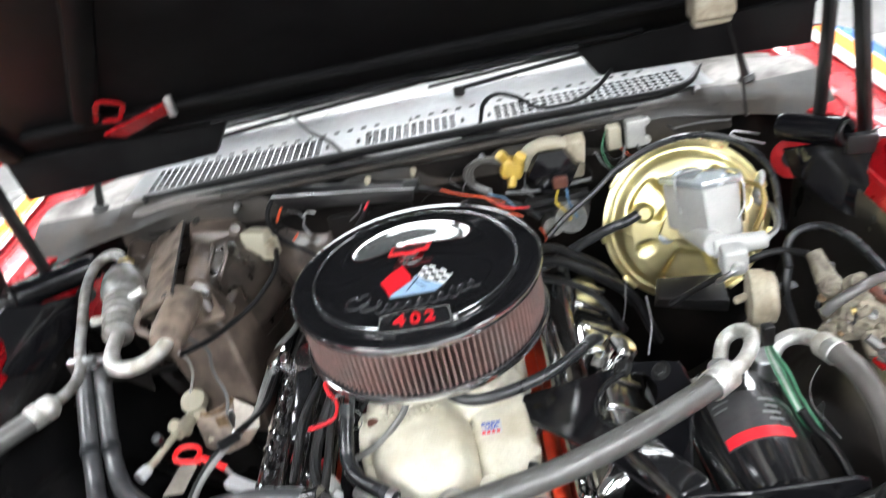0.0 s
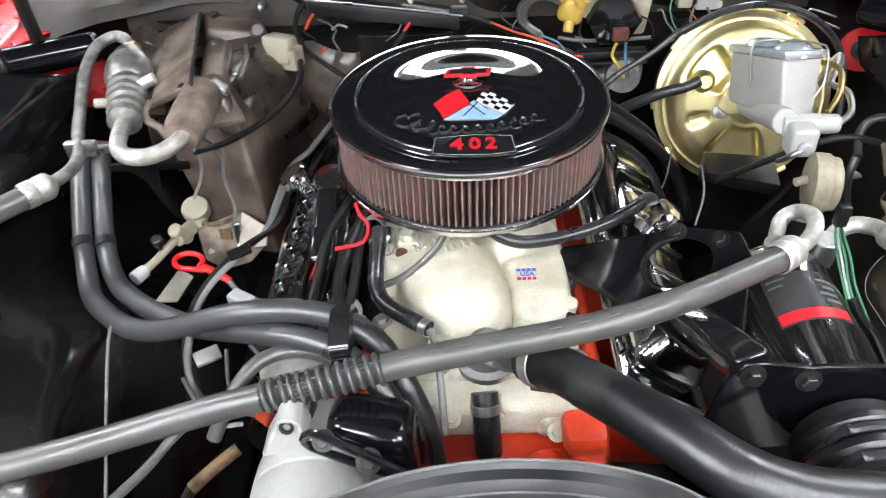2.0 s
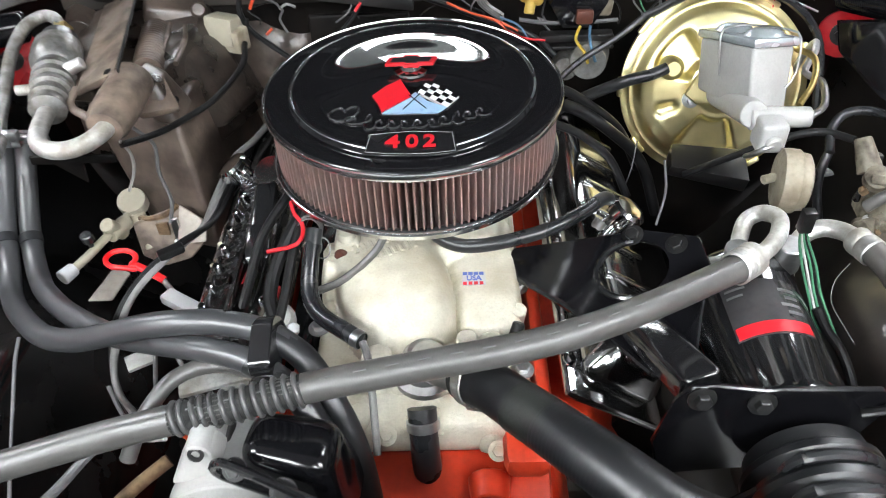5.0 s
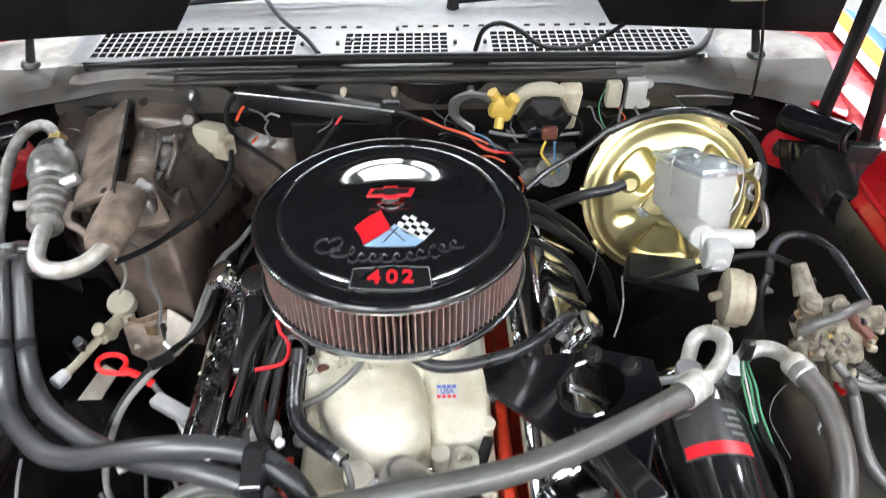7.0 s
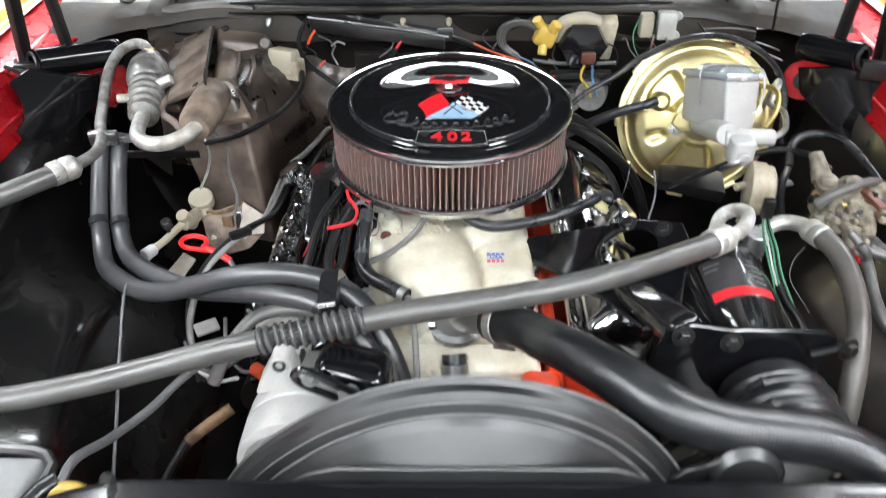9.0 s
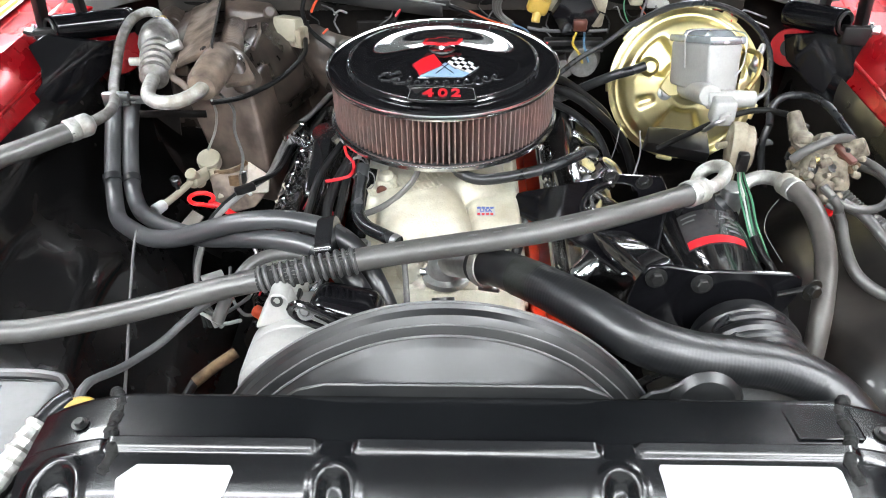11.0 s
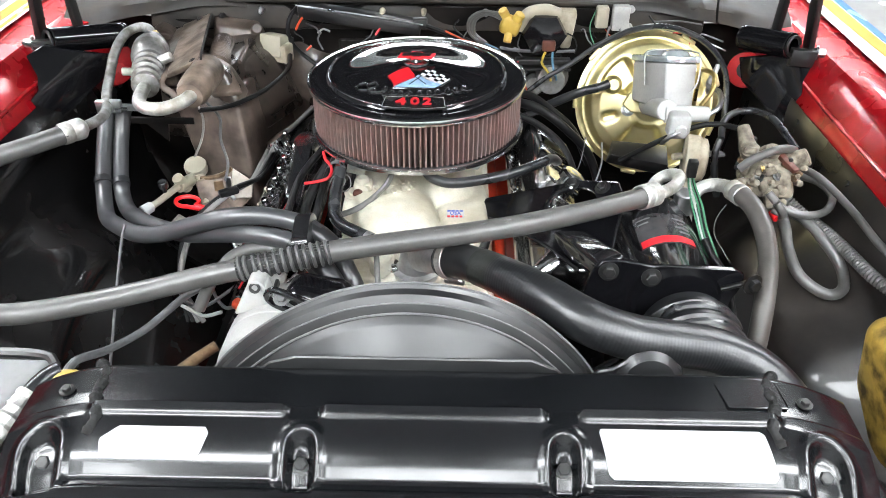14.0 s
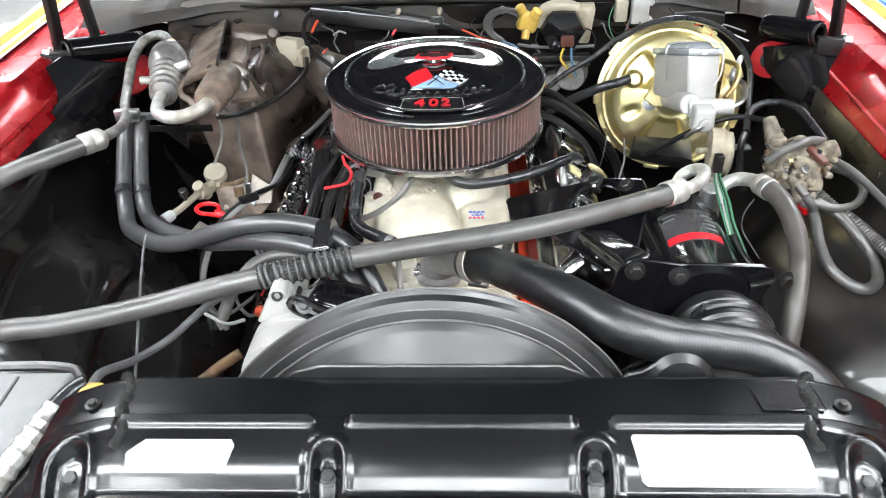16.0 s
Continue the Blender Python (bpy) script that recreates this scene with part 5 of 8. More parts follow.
part("metal_pipe", tube([(-0.556, 0.643, 0.8925), (-0.540, 0.678, 0.893), (-0.545, 0.720, 0.893), (-0.562, 0.765, 0.897), (-0.575, 0.82, 0.907), (-0.584, 0.885, 0.930), (-0.580, 0.935, 0.946), (-0.562, 0.962, 0.952), (-0.540, 0.957, 0.952), (-0.526, 0.938, 0.945)], 0.0088, 16, 0.006), aluminium_dull, lh, "bent metal pipe")
part("pipe_clip", merge(box((-0.548, 0.735, 0.889), (0.045, 0.012, 0.024), 0.003), box((-0.515, 0.738, 0.886), (0.05, 0.008, 0.012), 0.002)), steel, lh)

poa = thing("suction_valve", (-0.505, 0.83, 0.88), "dull aluminium suction throttling valve with brass fitting", "valve")
ax0, ax1 = Vector((-0.523, 0.930, 0.940)), Vector((-0.478, 0.735, 0.921))
m = along(ax0, ax1)
part("brass_fitting", merge(lathe([(0.010, -0.014), (0.015, -0.012), (0.015, 0.004), (0.019, 0.006), (0.019, 0.022), (0.012, 0.024)], 6, m)), brass, poa, "brass hexagon fitting")
part("collar", lathe([(0.014, 0.018), (0.026, 0.020), (0.027, 0.040), (0.022, 0.043)], 28, m), rubber_dark, poa, "black rubber collar")
part("body", lathe([(0, 0.036), (0.026, 0.037), (0.033, 0.044), (0.0345, 0.060), (0.0340, 0.080), (0.0300, 0.092), (0.0260, 0.096), (0.0255, 0.104), (0.0285, 0.106), (0.0285, 0.112), (0.0240, 0.114), (0.0240, 0.122), (0.0280, 0.124), (0.0280, 0.131), (0.0235, 0.133), (0.0235, 0.141), (0.0275, 0.143), (0.0275, 0.150), (0.0225, 0.152), (0.0225, 0.160), (0.0255, 0.162), (0.0255, 0.168), (0.0210, 0.170), (0.0210, 0.178), (0.0235, 0.180), (0.0235, 0.187), (0.015, 0.192), (0, 0.194)], 32, m), aluminium_dull, poa)
part("side_port", rod(m @ Vector((0.02, 0.01, 0.115)), m @ Vector((0.044, 0.018, 0.115)), 0.009), aluminium, poa)
part("side_port", rod(m @ Vector((-0.02, 0.01, 0.150)), m @ Vector((-0.040, 0.012, 0.150)), 0.007), aluminium, poa)
part("outlet_pipe", tube([(-0.482, 0.752, 0.922), (-0.478, 0.715, 0.921), (-0.468, 0.680, 0.922), (-0.450, 0.660, 0.922), (-0.425, 0.656, 0.922), (-0.402, 0.662, 0.926), (-0.386, 0.675, 0.931), (-0.378, 0.692, 0.935)], 0.0112, 18, 0.005), aluminium, poa, "bent aluminium pipe")
part("bracket", merge(box((-0.44, 0.69, 0.885), (0.11, 0.004, 0.012), 0.001), hull([(-0.475, 0.69, 0.885), (-0.43, 0.69, 0.885), (-0.44, 0.70, 0.84)], [(-0.475, 0.694, 0.885), (-0.43, 0.694, 0.885), (-0.44, 0.704, 0.84)], 0)), firewall_black, poa, "dirty dark metal bracket")

# ---- heater and evaporator case on the firewall ----
hb = thing("heater_box", (-0.40, 0.90, 0.70), "stained brown fibreglass heater box fixed to the firewall", "heater box")
part("case", hull([(-0.50, 0.835, 0.78), (-0.335, 0.805, 0.78), (-0.292, 0.90, 0.78), (-0.255, 0.985, 0.78), (-0.26, 1.035, 0.78), (-0.54, 1.035, 0.78)], [(-0.49, 0.835, 0.918), (-0.366, 0.805, 0.932), (-0.346, 0.88, 0.926), (-0.330, 0.97, 0.922), (-0.332, 1.035, 0.940), (-0.53, 1.035, 0.918)], 0.010, 3), fibreglass_dark, hb)
part("side_swell", hull([(-0.345, 0.84, 0.80), (-0.292, 0.88, 0.80), (-0.250, 0.98, 0.80), (-0.36, 1.0, 0.80)], [(-0.350, 0.865, 0.915), (-0.330, 0.885, 0.905), (-0.300, 0.97, 0.905), (-0.345, 0.99, 0.925)], 0.022, 4), fibreglass_dark, hb)
part("lower_case", hull([(-0.405, 0.765, 0.680), (-0.305, 0.735, 0.680), (-0.275, 1.02, 0.680), (-0.42, 1.02, 0.680)], [(-0.470, 0.818, 0.885), (-0.337, 0.790, 0.888), (-0.31, 1.02, 0.89), (-0.48, 1.02, 0.885)], 0.008, 3), fibreglass, hb)
foot = [(-0.420, 0.742), (-0.414, 0.694), (-0.383, 0.676), (-0.345, 0.684), (-0.316, 0.712), (-0.318, 0.735), (-0.352, 0.762)]
part("foot_flange", slab(foot, 0.006, Matrix(((1, 0, 0, 0), (0.10, 0.35, -1, 0.516), (0, 1, 0, 0), (0, 0, 0, 1))), 0.0025), fibreglass_pale, hb, "pale stained lower flange")
part("upper_shell", hull([(-0.525, 0.83, 0.885), (-0.44, 0.80, 0.895), (-0.46, 1.045, 0.915), (-0.545, 1.045, 0.900)], [(-0.500, 0.835, 0.915), (-0.445, 0.805, 0.925), (-0.480, 1.045, 0.940), (-0.540, 1.045, 0.915)], 0.010, 3), fibreglass, hb)
part("flange_strip", hull([(-0.452, 0.778, 0.922), (-0.388, 0.770, 0.950), (-0.442, 1.048, 0.945), (-0.498, 1.048, 0.923)], [(-0.451, 0.774, 0.933), (-0.384, 0.764, 0.967), (-0.441, 1.052, 0.959), (-0.500, 1.052, 0.936)], 0.004, 2), fibreglass_pale, hb, "pale raised joining flange")
part("seam", tube([(-0.439, 1.050, 0.957), (-0.415, 0.93, 0.961), (-0.3825, 0.772, 0.966), (-0.374, 0.762, 0.958)], 0.0022, 8, 0.01), foam_gap_black, hb, "dark putty seam")
part("flange_hook", tube([(-0.455, 0.790, 0.930), (-0.460, 0.772, 0.922), (-0.455, 0.762, 0.914), (-0.440, 0.758, 0.905), (-0.425, 0.745, 0.892), (-0.412, 0.725, 0.900)], 0.006, 10, 0.005, flat=0.6), fibreglass, hb)
part("top_cover", hull([(-0.425, 0.985, 0.925), (-0.335, 0.985, 0.910), (-0.330, 1.045, 0.920), (-0.436, 1.045, 0.93)], [(-0.420, 0.995, 0.948), (-0.345, 0.995, 0.938), (-0.335, 1.045, 0.948), (-0.432, 1.045, 0.958)], 0.006, 3), fibreglass, hb)
part("folded_flap", hull([(-0.382, 0.825, 0.922), (-0.350, 0.827, 0.922), (-0.322, 0.782, 0.892), (-0.372, 0.765, 0.892)], [(-0.384, 0.823, 0.934), (-0.352, 0.827, 0.934), (-0.320, 0.778, 0.904), (-0.374, 0.760, 0.904)], 0.004, 2), fibreglass_pale, hb, "pale folded flap")
for k in range(3):
    part("moulded_rib", tube([(-0.405 + 0.026 * k, 0.985 - 0.01 * k, 0.928), (-0.395 + 0.026 * k, 0.92, 0.936 - 0.004 * k), (-0.388 + 0.024 * k, 0.855, 0.936 - 0.005 * k)], 0.004, 8, 0.01), fibreglass, hb)
part("screw_boss", rod((-0.338, 1.0, 0.935), (-0.334, 0.985, 0.945), 0.013, 0.010), fibreglass, hb)
part("moulded_lug", merge(rod((-0.535, 1.035, 0.915), (-0.528, 0.985, 0.912), 0.026, 0.022, 20), box((-0.512, 0.97, 0.90), (0.05, 0.08, 0.02), 0.006)), fibreglass, hb)
part("ribbed_duct", tube([(-0.398, 0.965, 0.920), (-0.386, 0.90, 0.925), (-0.374, 0.835, 0.926)], 0.022, 24, 0.0012, width=ribs(0.0205, 0.0075, 0.0014)), fibreglass, hb, "greyish ribbed duct")
part("nozzle", lathe([(0, 0), (0.027, 0.0), (0.0285, 0.05), (0.027, 0.090), (0.022, 0.104), (0.013, 0.106), (0, 0.104)], 28, along((-0.376, 0.790, 0.940), (-0.383, 0.686, 0.932))), fibreglass_pale, hb, "brown moulded outlet nozzle")
part("shoulder", hull([(-0.365, 0.775, 0.88), (-0.322, 0.770, 0.87), (-0.325, 0.85, 0.87), (-0.365, 0.86, 0.88)], [(-0.374, 0.795, 0.950), (-0.345, 0.790, 0.928), (-0.346, 0.835, 0.928), (-0.374, 0.840, 0.945)], 0.010, 3), fibreglass, hb)
for p in ((-0.397, 0.775, 0.958), (-0.456, 1.02, 0.95), (-0.41, 1.02, 0.958), (-0.335, 0.80, 0.90)):
    part("screw", bolt(p, (0, -0.5, 1), 0.0045, 0.005), bolt_dark, hb)
rc = thing("resistor_connector", (-0.303, 0.985, 0.885), "dirty ivory plastic connector on the heater box", "connector")
part("shell", box((-0.302, 0.985, 0.912), (0.050, 0.036, 0.042), 0.004, 2, Matrix.Rotation(radians(-22), 4, "Z") @ Matrix.Rotation(radians(-12), 4, "X")), ivory, rc)
part("plug", box((-0.284, 0.975, 0.900), (0.030, 0.030, 0.036), 0.004, 2, Matrix.Rotation(radians(-22), 4, "Z")), beige, rc)
hose("case_cable", [(-0.372, 0.69, 0.905), (-0.345, 0.735, 0.89), (-0.320, 0.775, 0.885), (-0.285, 0.82, 0.89), (-0.262, 0.90, 0.895), (-0.268, 0.96, 0.90)], 0.0045, wire_black, "black taped cable running over the heater box", "cable", 10)
hose("vacuum_line", [(-0.372, 0.69, 0.91), (-0.38, 0.72, 0.87), (-0.40, 0.75, 0.82), (-0.425, 0.765, 0.775)], 0.0022, wire_white, "thin pale vacuum line hanging from the heater box", "hose", 6)
hose("vacuum_line", [(-0.378, 0.745, 0.895), (-0.362, 0.755, 0.86), (-0.365, 0.748, 0.82), (-0.355, 0.735, 0.78), (-0.36, 0.72, 0.75)], 0.0028, wire_grey, "grey vacuum line down the heater box face", "hose", 6)

# ---- heater hoses ----
HA = [(-0.558, 0.752, 0.887), (-0.562, 0.725, 0.845), (-0.556, 0.668, 0.795), (-0.540, 0.615, 0.768), (-0.515, 0.563, 0.768), (-0.478, 0.515, 0.785), (-0.425, 0.465, 0.803), (-0.377, 0.442, 0.819), (-0.327, 0.431, 0.840), (-0.280, 0.424, 0.859), (-0.236, 0.420, 0.868), (-0.196, 0.419, 0.867), (-0.150, 0.412, 0.858), (-0.110, 0.390, 0.840), (-0.078, 0.355, 0.800), (-0.060, 0.330, 0.755), (-0.052, 0.31, 0.70)]
HB = [(-0.530, 0.758, 0.885), (-0.537, 0.73, 0.835), (-0.530, 0.675, 0.785), (-0.516, 0.635, 0.765), (-0.490, 0.590, 0.765), (-0.463, 0.556, 0.775), (-0.416, 0.512, 0.787), (-0.347, 0.462, 0.806), (-0.275, 0.423, 0.834), (-0.215, 0.401, 0.847), (-0.165, 0.384, 0.847), (-0.125, 0.362, 0.832), (-0.095, 0.335, 0.80), (-0.08, 0.315, 0.75)]
for way, p, q in ((HA, (-0.5545, 0.655, 0.790), (-0.549, 0.642, 0.783)), (HB, (-0.527, 0.665, 0.781), (-0.522, 0.652, 0.775))):
    hh = thing("heater_hose", way[0], "long black heater hose looping beside the engine", "hose", "heater hoses")
    part("hose_body", tube(way, 0.0133, 18, 0.006), rubber_mid, hh)
    part("hose_tail", tube([q for q in way if q[0] > -0.17], 0.0138, 18, 0.005), hose_black, hh, "black end of the hose")
    part("band", lathe([(0.0136, 0), (0.0147, 0.001), (0.0147, 0.013), (0.0136, 0.014)], 24, along(p, q)), rubber_dark, hh)
hc = thing("hose_clip", (-0.135, 0.40, 0.83), "black metal clip holding the two heater hoses", "clip")
strap_o = [(0.0145 * math.cos(a) + 0.0180, 0.0145 * math.sin(a)) for a in np.linspace(radians(-90), radians(90), 12)] + [(0.0145 * math.cos(a) - 0.0180, 0.0145 * math.sin(a)) for a in np.linspace(radians(90), radians(270), 12)]
lie = Matrix(((0.0, -0.25, 0.97, -0.160), (0.94, -0.33, -0.09, 0.396), (0.34, 0.91, 0.23, 0.8535), (0, 0, 0, 1)))
part("strap", slab(strap_o, 0.024, lie, 0.0012), gloss_black, hc)
part("strap_tail", slab([(-0.034, -0.004), (-0.046, -0.006), (-0.048, 0.006), (-0.034, 0.007)], 0.020, lie @ Matrix.Translation((0, 0, 0.002)), 0.001), gloss_black, hc)
hose("bypass_hose", [(-0.118, 0.56, 0.868), (-0.122, 0.525, 0.845), (-0.122, 0.498, 0.825), (-0.108, 0.470, 0.822), (-0.082, 0.445, 0.825), (-0.058, 0.426, 0.826)], 0.0100, rubber_dark, "black bypass hose from the intake front", n=14)
solo("hose_clamp", lathe([(0.0092, 0), (0.0105, 0.001), (0.0105, 0.010), (0.0092, 0.011)], 20, along((-0.066, 0.432, 0.826), (-0.057, 0.425, 0.826))), steel, "bright steel clamp on the bypass hose", "hose clamp")
hose("vacuum_pipe", [(-0.057, 0.425, 0.826), (-0.050, 0.408, 0.815), (-0.045, 0.37, 0.79), (-0.042, 0.335, 0.75)], 0.0042, lead_grey, "thin dull metal pipe below the bypass hose", "pipe", 10)
hose("carburettor_hose", [(-0.033, 0.565, 0.868), (-0.045, 0.553, 0.845), (-0.070, 0.540, 0.824), (-0.095, 0.527, 0.813), (-0.118, 0.522, 0.806)], 0.0048, rubber, "thin grey hose from the carburettor", n=10)
hose("vacuum_hose", [(-0.292, 0.320, 0.775), (-0.275, 0.338, 0.808), (-0.258, 0.359, 0.826), (-0.243, 0.377, 0.832), (-0.218, 0.391, 0.832), (-0.190, 0.394, 0.828), (-0.155, 0.390, 0.815), (-0.13, 0.38, 0.79)], 0.0085, rubber, "grey hose arched over the alternator", n=14)
hose("breather_hose", [(0.012, 0.56, 0.876), (0.025, 0.545, 0.866), (0.054, 0.532, 0.862), (0.097, 0.530, 0.868), (0.150, 0.543, 0.874), (0.190, 0.568, 0.876), (0.220, 0.60, 0.870), (0.232, 0.618, 0.855)], 0.0082, rubber_dark, "black breather hose to the valve cover", n=14)
hose("spark_plug_boot", [(0.232, 0.640, 0.80), (0.218, 0.628, 0.79), (0.200, 0.615, 0.785)], 0.009, rubber, "grey boot on the valve cover edge", "boot", 12)

# ---- brake servo and master cylinder ----
AXIS = Vector((-0.03, -0.94, 0.34)).normalized()
SERVO = Vector((0.440, 0.915, 0.830))
sm = along(SERVO, SERVO + AXIS)
# turn the pressing so that its local y axis points up
upv = sm.to_3x3().inverted() @ Vector((0, 0, 1))
sm = sm @ Matrix.Rotation(math.atan2(upv.y, upv.x) - math.pi / 2, 4, "Z")
bb = thing("brake_servo", (0.44, 0.95, 0.69), "round yellow zinc-plated brake servo with pressed face", "brake servo")
part("rear_shell", lathe([(0.05, -0.115), (0.09, -0.110), (0.120, -0.085), (0.130, -0.04), (0.132, -0.008), (0.139, -0.004), (0.139, 0.0)], 96, sm), zinc_gold, bb)


def servo_height(r, a):
    """Height of the pressed face: rim, groove, dome and a three-armed hollow."""
    h = float(np.interp(r, [0.0, 0.030, 0.036, 0.060, 0.095, 0.112, 0.118, 0.1235, 0.127, 0.131, 0.139], [0.046, 0.046, 0.044, 0.041, 0.033, 0.024, 0.014, 0.008, 0.010, 0.006, 0.003]))
    def arm(centre, half, r0, r1):
        d = abs((a - centre + math.pi) % (2 * math.pi) - math.pi)
        k = max(0.0, min(1.0, (half - d) / 0.16)) * max(0.0, min(1.0, (r - r0) / 0.010)) * max(0.0, min(1.0, (r1 - r) / 0.010))
        return k * k * (3 - 2 * k)
    hollow = max(arm(radians(262), 0.55, 0.040, 0.108), arm(radians(140), 0.42, 0.045, 0.106), arm(radians(35), 0.50, 0.045, 0.108), arm(radians(200), 0.16, 0.060, 0.100) * 0.6)
    ring = max(0.0, 1 - abs(r - 0.034) / 0.012)
    return h - 0.016 * hollow - 0.004 * ring


bm = bmesh.new()
rads = [0.004] + list(np.linspace(0.012, 0.139, 44))
rings = [[bm.verts.new(sm @ Vector((r * math.cos(a), r * math.sin(a), servo_height(r, a)))) for a in np.linspace(0, 2 * math.pi, 120, endpoint=False)] for r in rads]
for q, w in zip(rings, rings[1:]):
    for i in range(120):
        bm.faces.new((q[i], w[i], w[(i + 1) % 120], q[(i + 1) % 120]))
bm.faces.new(list(reversed(rings[0])))
bmesh.ops.recalc_face_normals(bm, faces=bm.faces)
part("front_shell", bm, zinc_gold, bb, sharp=60)
for k in range(9):
    a = 0.35 + k * 2 * math.pi / 9
    tab = box((0.140, 0, 0.002), (0.008, 0.030, 0.010), 0.003, 2)
    tab.transform(sm @ Matrix.Rotation(a, 4, "Z"))
    part("crimp_tab", tab, zinc_gold, bb)
port = (Matrix.Translation((0.363, 0.884, 0.880)))
pn = AXIS
part("check_valve", merge(lathe([(0, 0), (0.017, 0), (0.0175, 0.012), (0.015, 0.016), (0.010, 0.022), (0, 0.022)], 24, along(Vector((0.363, 0.892, 0.877)), Vector((0.363, 0.892, 0.877)) + pn))), zinc_gold, bb, "gold check valve in a black grommet")
part("servo_stud", merge(lathe([(0, 0), (0.013, 0), (0.013, 0.004), (0.007, 0.005), (0.007, 0.018), (0, 0.019)], 20, along(Vector((0.396, 0.874, 0.833)), Vector((0.396, 0.874, 0.833)) + pn))), steel, bb)
hose("servo_vacuum_hose", [(0.352, 0.872, 0.886), (0.330, 0.866, 0.880), (0.300, 0.872, 0.868), (0.258, 0.885, 0.842), (0.21, 0.89, 0.815), (0.16, 0.88, 0.80)], 0.0085, rubber_dark, "black vacuum hose from the brake servo", n=14)

mcm = along(Vector((0.432, 0.868, 0.868)), Vector((0.432, 0.868, 0.868)) + AXIS)
ub = mcm.to_3x3().inverted() @ Vector((0, 0, 1))
mcm = mcm @ Matrix.Rotation(math.atan2(ub.y, ub.x) - math.pi / 2, 4, "Z")
mc = thing("master_cylinder", (0.44, 0.79, 0.84), "light grey cast brake master cylinder with clipped lid", "master cylinder")
mcr = mcm @ Matrix.Translation((0.009, 0, 0.066)) @ Matrix.Rotation(radians(17), 4, "Y") @ Matrix.Translation((0, 0, -0.066))
bmx = hull([(-0.028, -0.012, 0.0), (0.028, -0.012, 0.0), (0.030, 0.062, 0.0), (-0.030, 0.062, 0.0)], [(-0.026, -0.022, 0.122), (0.029, -0.022, 0.122), (0.031, 0.062, 0.122), (-0.031, 0.062, 0.122)], 0.006, 3)
bmx.transform(mcr)
part("reservoir", bmx, cast_iron, mc)
bmx = box((0.0, 0.067, 0.062), (0.068, 0.012, 0.130), 0.004, 2)
bmx.transform(mcr)
lidp = part("lid", bmx, zinc_blue, mc, "zinc-plated lid")
for z in (0.034, 0.098):
    bmx = lathe([(0, 0.010), (0.012, 0.0095), (0.020, 0.007), (0.024, 0.002), (0.026, 0.0)], 28, mcr @ Matrix.Translation((0, 0.073, z)) @ Matrix.Rotation(radians(-90), 4, "X") @ Matrix.Diagonal((1.0, 1.0, 1, 1)))
    part("pressed_dome", bmx, zinc_blue, lidp)
part("bail_wire", tube([mcr @ Vector(v) for v in ((-0.039, 0.02, 0.066), (-0.041, 0.07, 0.064), (-0.030, 0.081, 0.064), (0.0, 0.083, 0.070), (0.020, 0.081, 0.12), (0.024, 0.072, 0.138), (0.022, 0.030, 0.140), (0.010, 0.012, 0.139))], 0.0014, 8), steel, mc, "sprung wire bail")
bmx = rod((0, -0.018, -0.03), (0, -0.018, 0.150), 0.022, 0.018, 24)
bmx.transform(mcm)
part("bore", bmx, cast_iron, mc)
part("outlet_block", merge(rod((0.425, 0.728, 0.893), (0.500, 0.722, 0.896), 0.016, 0.013, 20), box((0.446, 0.705, 0.884), (0.036, 0.034, 0.042), 0.006, 3), rod((0.446, 0.69, 0.882), (0.446, 0.682, 0.880), 0.010)), cast_iron, mc)
part("flange", slab([(-0.034, -0.035), (0.034, -0.035), (0.052, -0.02), (0.034, 0.010), (-0.034, 0.010), (-0.052, -0.02)], 0.006, mcm @ Matrix.Translation((0, 0, 0.002)), 0.002), zinc_gold, mc)
hose("brake_pipe", [(0.500, 0.722, 0.896), (0.520, 0.735, 0.905), (0.528, 0.775, 0.915), (0.515, 0.80, 0.915), (0.530, 0.82, 0.935), (0.545, 0.86, 0.925), (0.55, 0.90, 0.86), (0.55, 0.92, 0.72)], 0.0048, steel, "bent steel brake pipe beside the servo", "pipe", 10)
hose("brake_pipe", [(0.488, 0.735, 0.905), (0.512, 0.765, 0.92), (0.522, 0.80, 0.935), (0.508, 0.825, 0.935), (0.512, 0.85, 0.92), (0.52, 0.87, 0.84)], 0.0042, brass, "bent copper-coloured brake pipe beside the servo", "pipe", 10)
hose("brake_pipe", [(0.446, 0.685, 0.880), (0.430, 0.688, 0.868), (0.426, 0.705, 0.850), (0.430, 0.73, 0.835)], 0.004, steel, "short steel brake pipe below the cylinder", "pipe", 10)

dv = thing("delay_valve", (0.468, 0.668, 0.80), "round beige plastic valve drum on a black bracket", "valve")
m = along((0.450, 0.664, 0.842), (0.490, 0.655, 0.842))
part("drum", lathe([(0, 0), (0.034, 0.001), (0.040, 0.004), (0.041, 0.010), (0.0405, 0.024), (0.037, 0.028), (0.036, 0.036), (0.028, 0.040), (0.010, 0.041), (0, 0.041)], 36, m), beige, dv)
part("nipple", rod((0.450, 0.664, 0.846), (0.432, 0.658, 0.846), 0.006), beige, dv)
part("nipple", rod((0.456, 0.650, 0.805), (0.452, 0.640, 0.79), 0.012), beige, dv)
solo("bracket", hull([(0.345, 0.775, 0.770), (0.450, 0.735, 0.765), (0.455, 0.80, 0.77), (0.36, 0.82, 0.77)], [(0.350, 0.760, 0.795), (0.448, 0.722, 0.795), (0.46, 0.79, 0.80), (0.36, 0.81, 0.80)], 0.003), satin_black, "flat black steel bracket below the brake servo", "bracket")

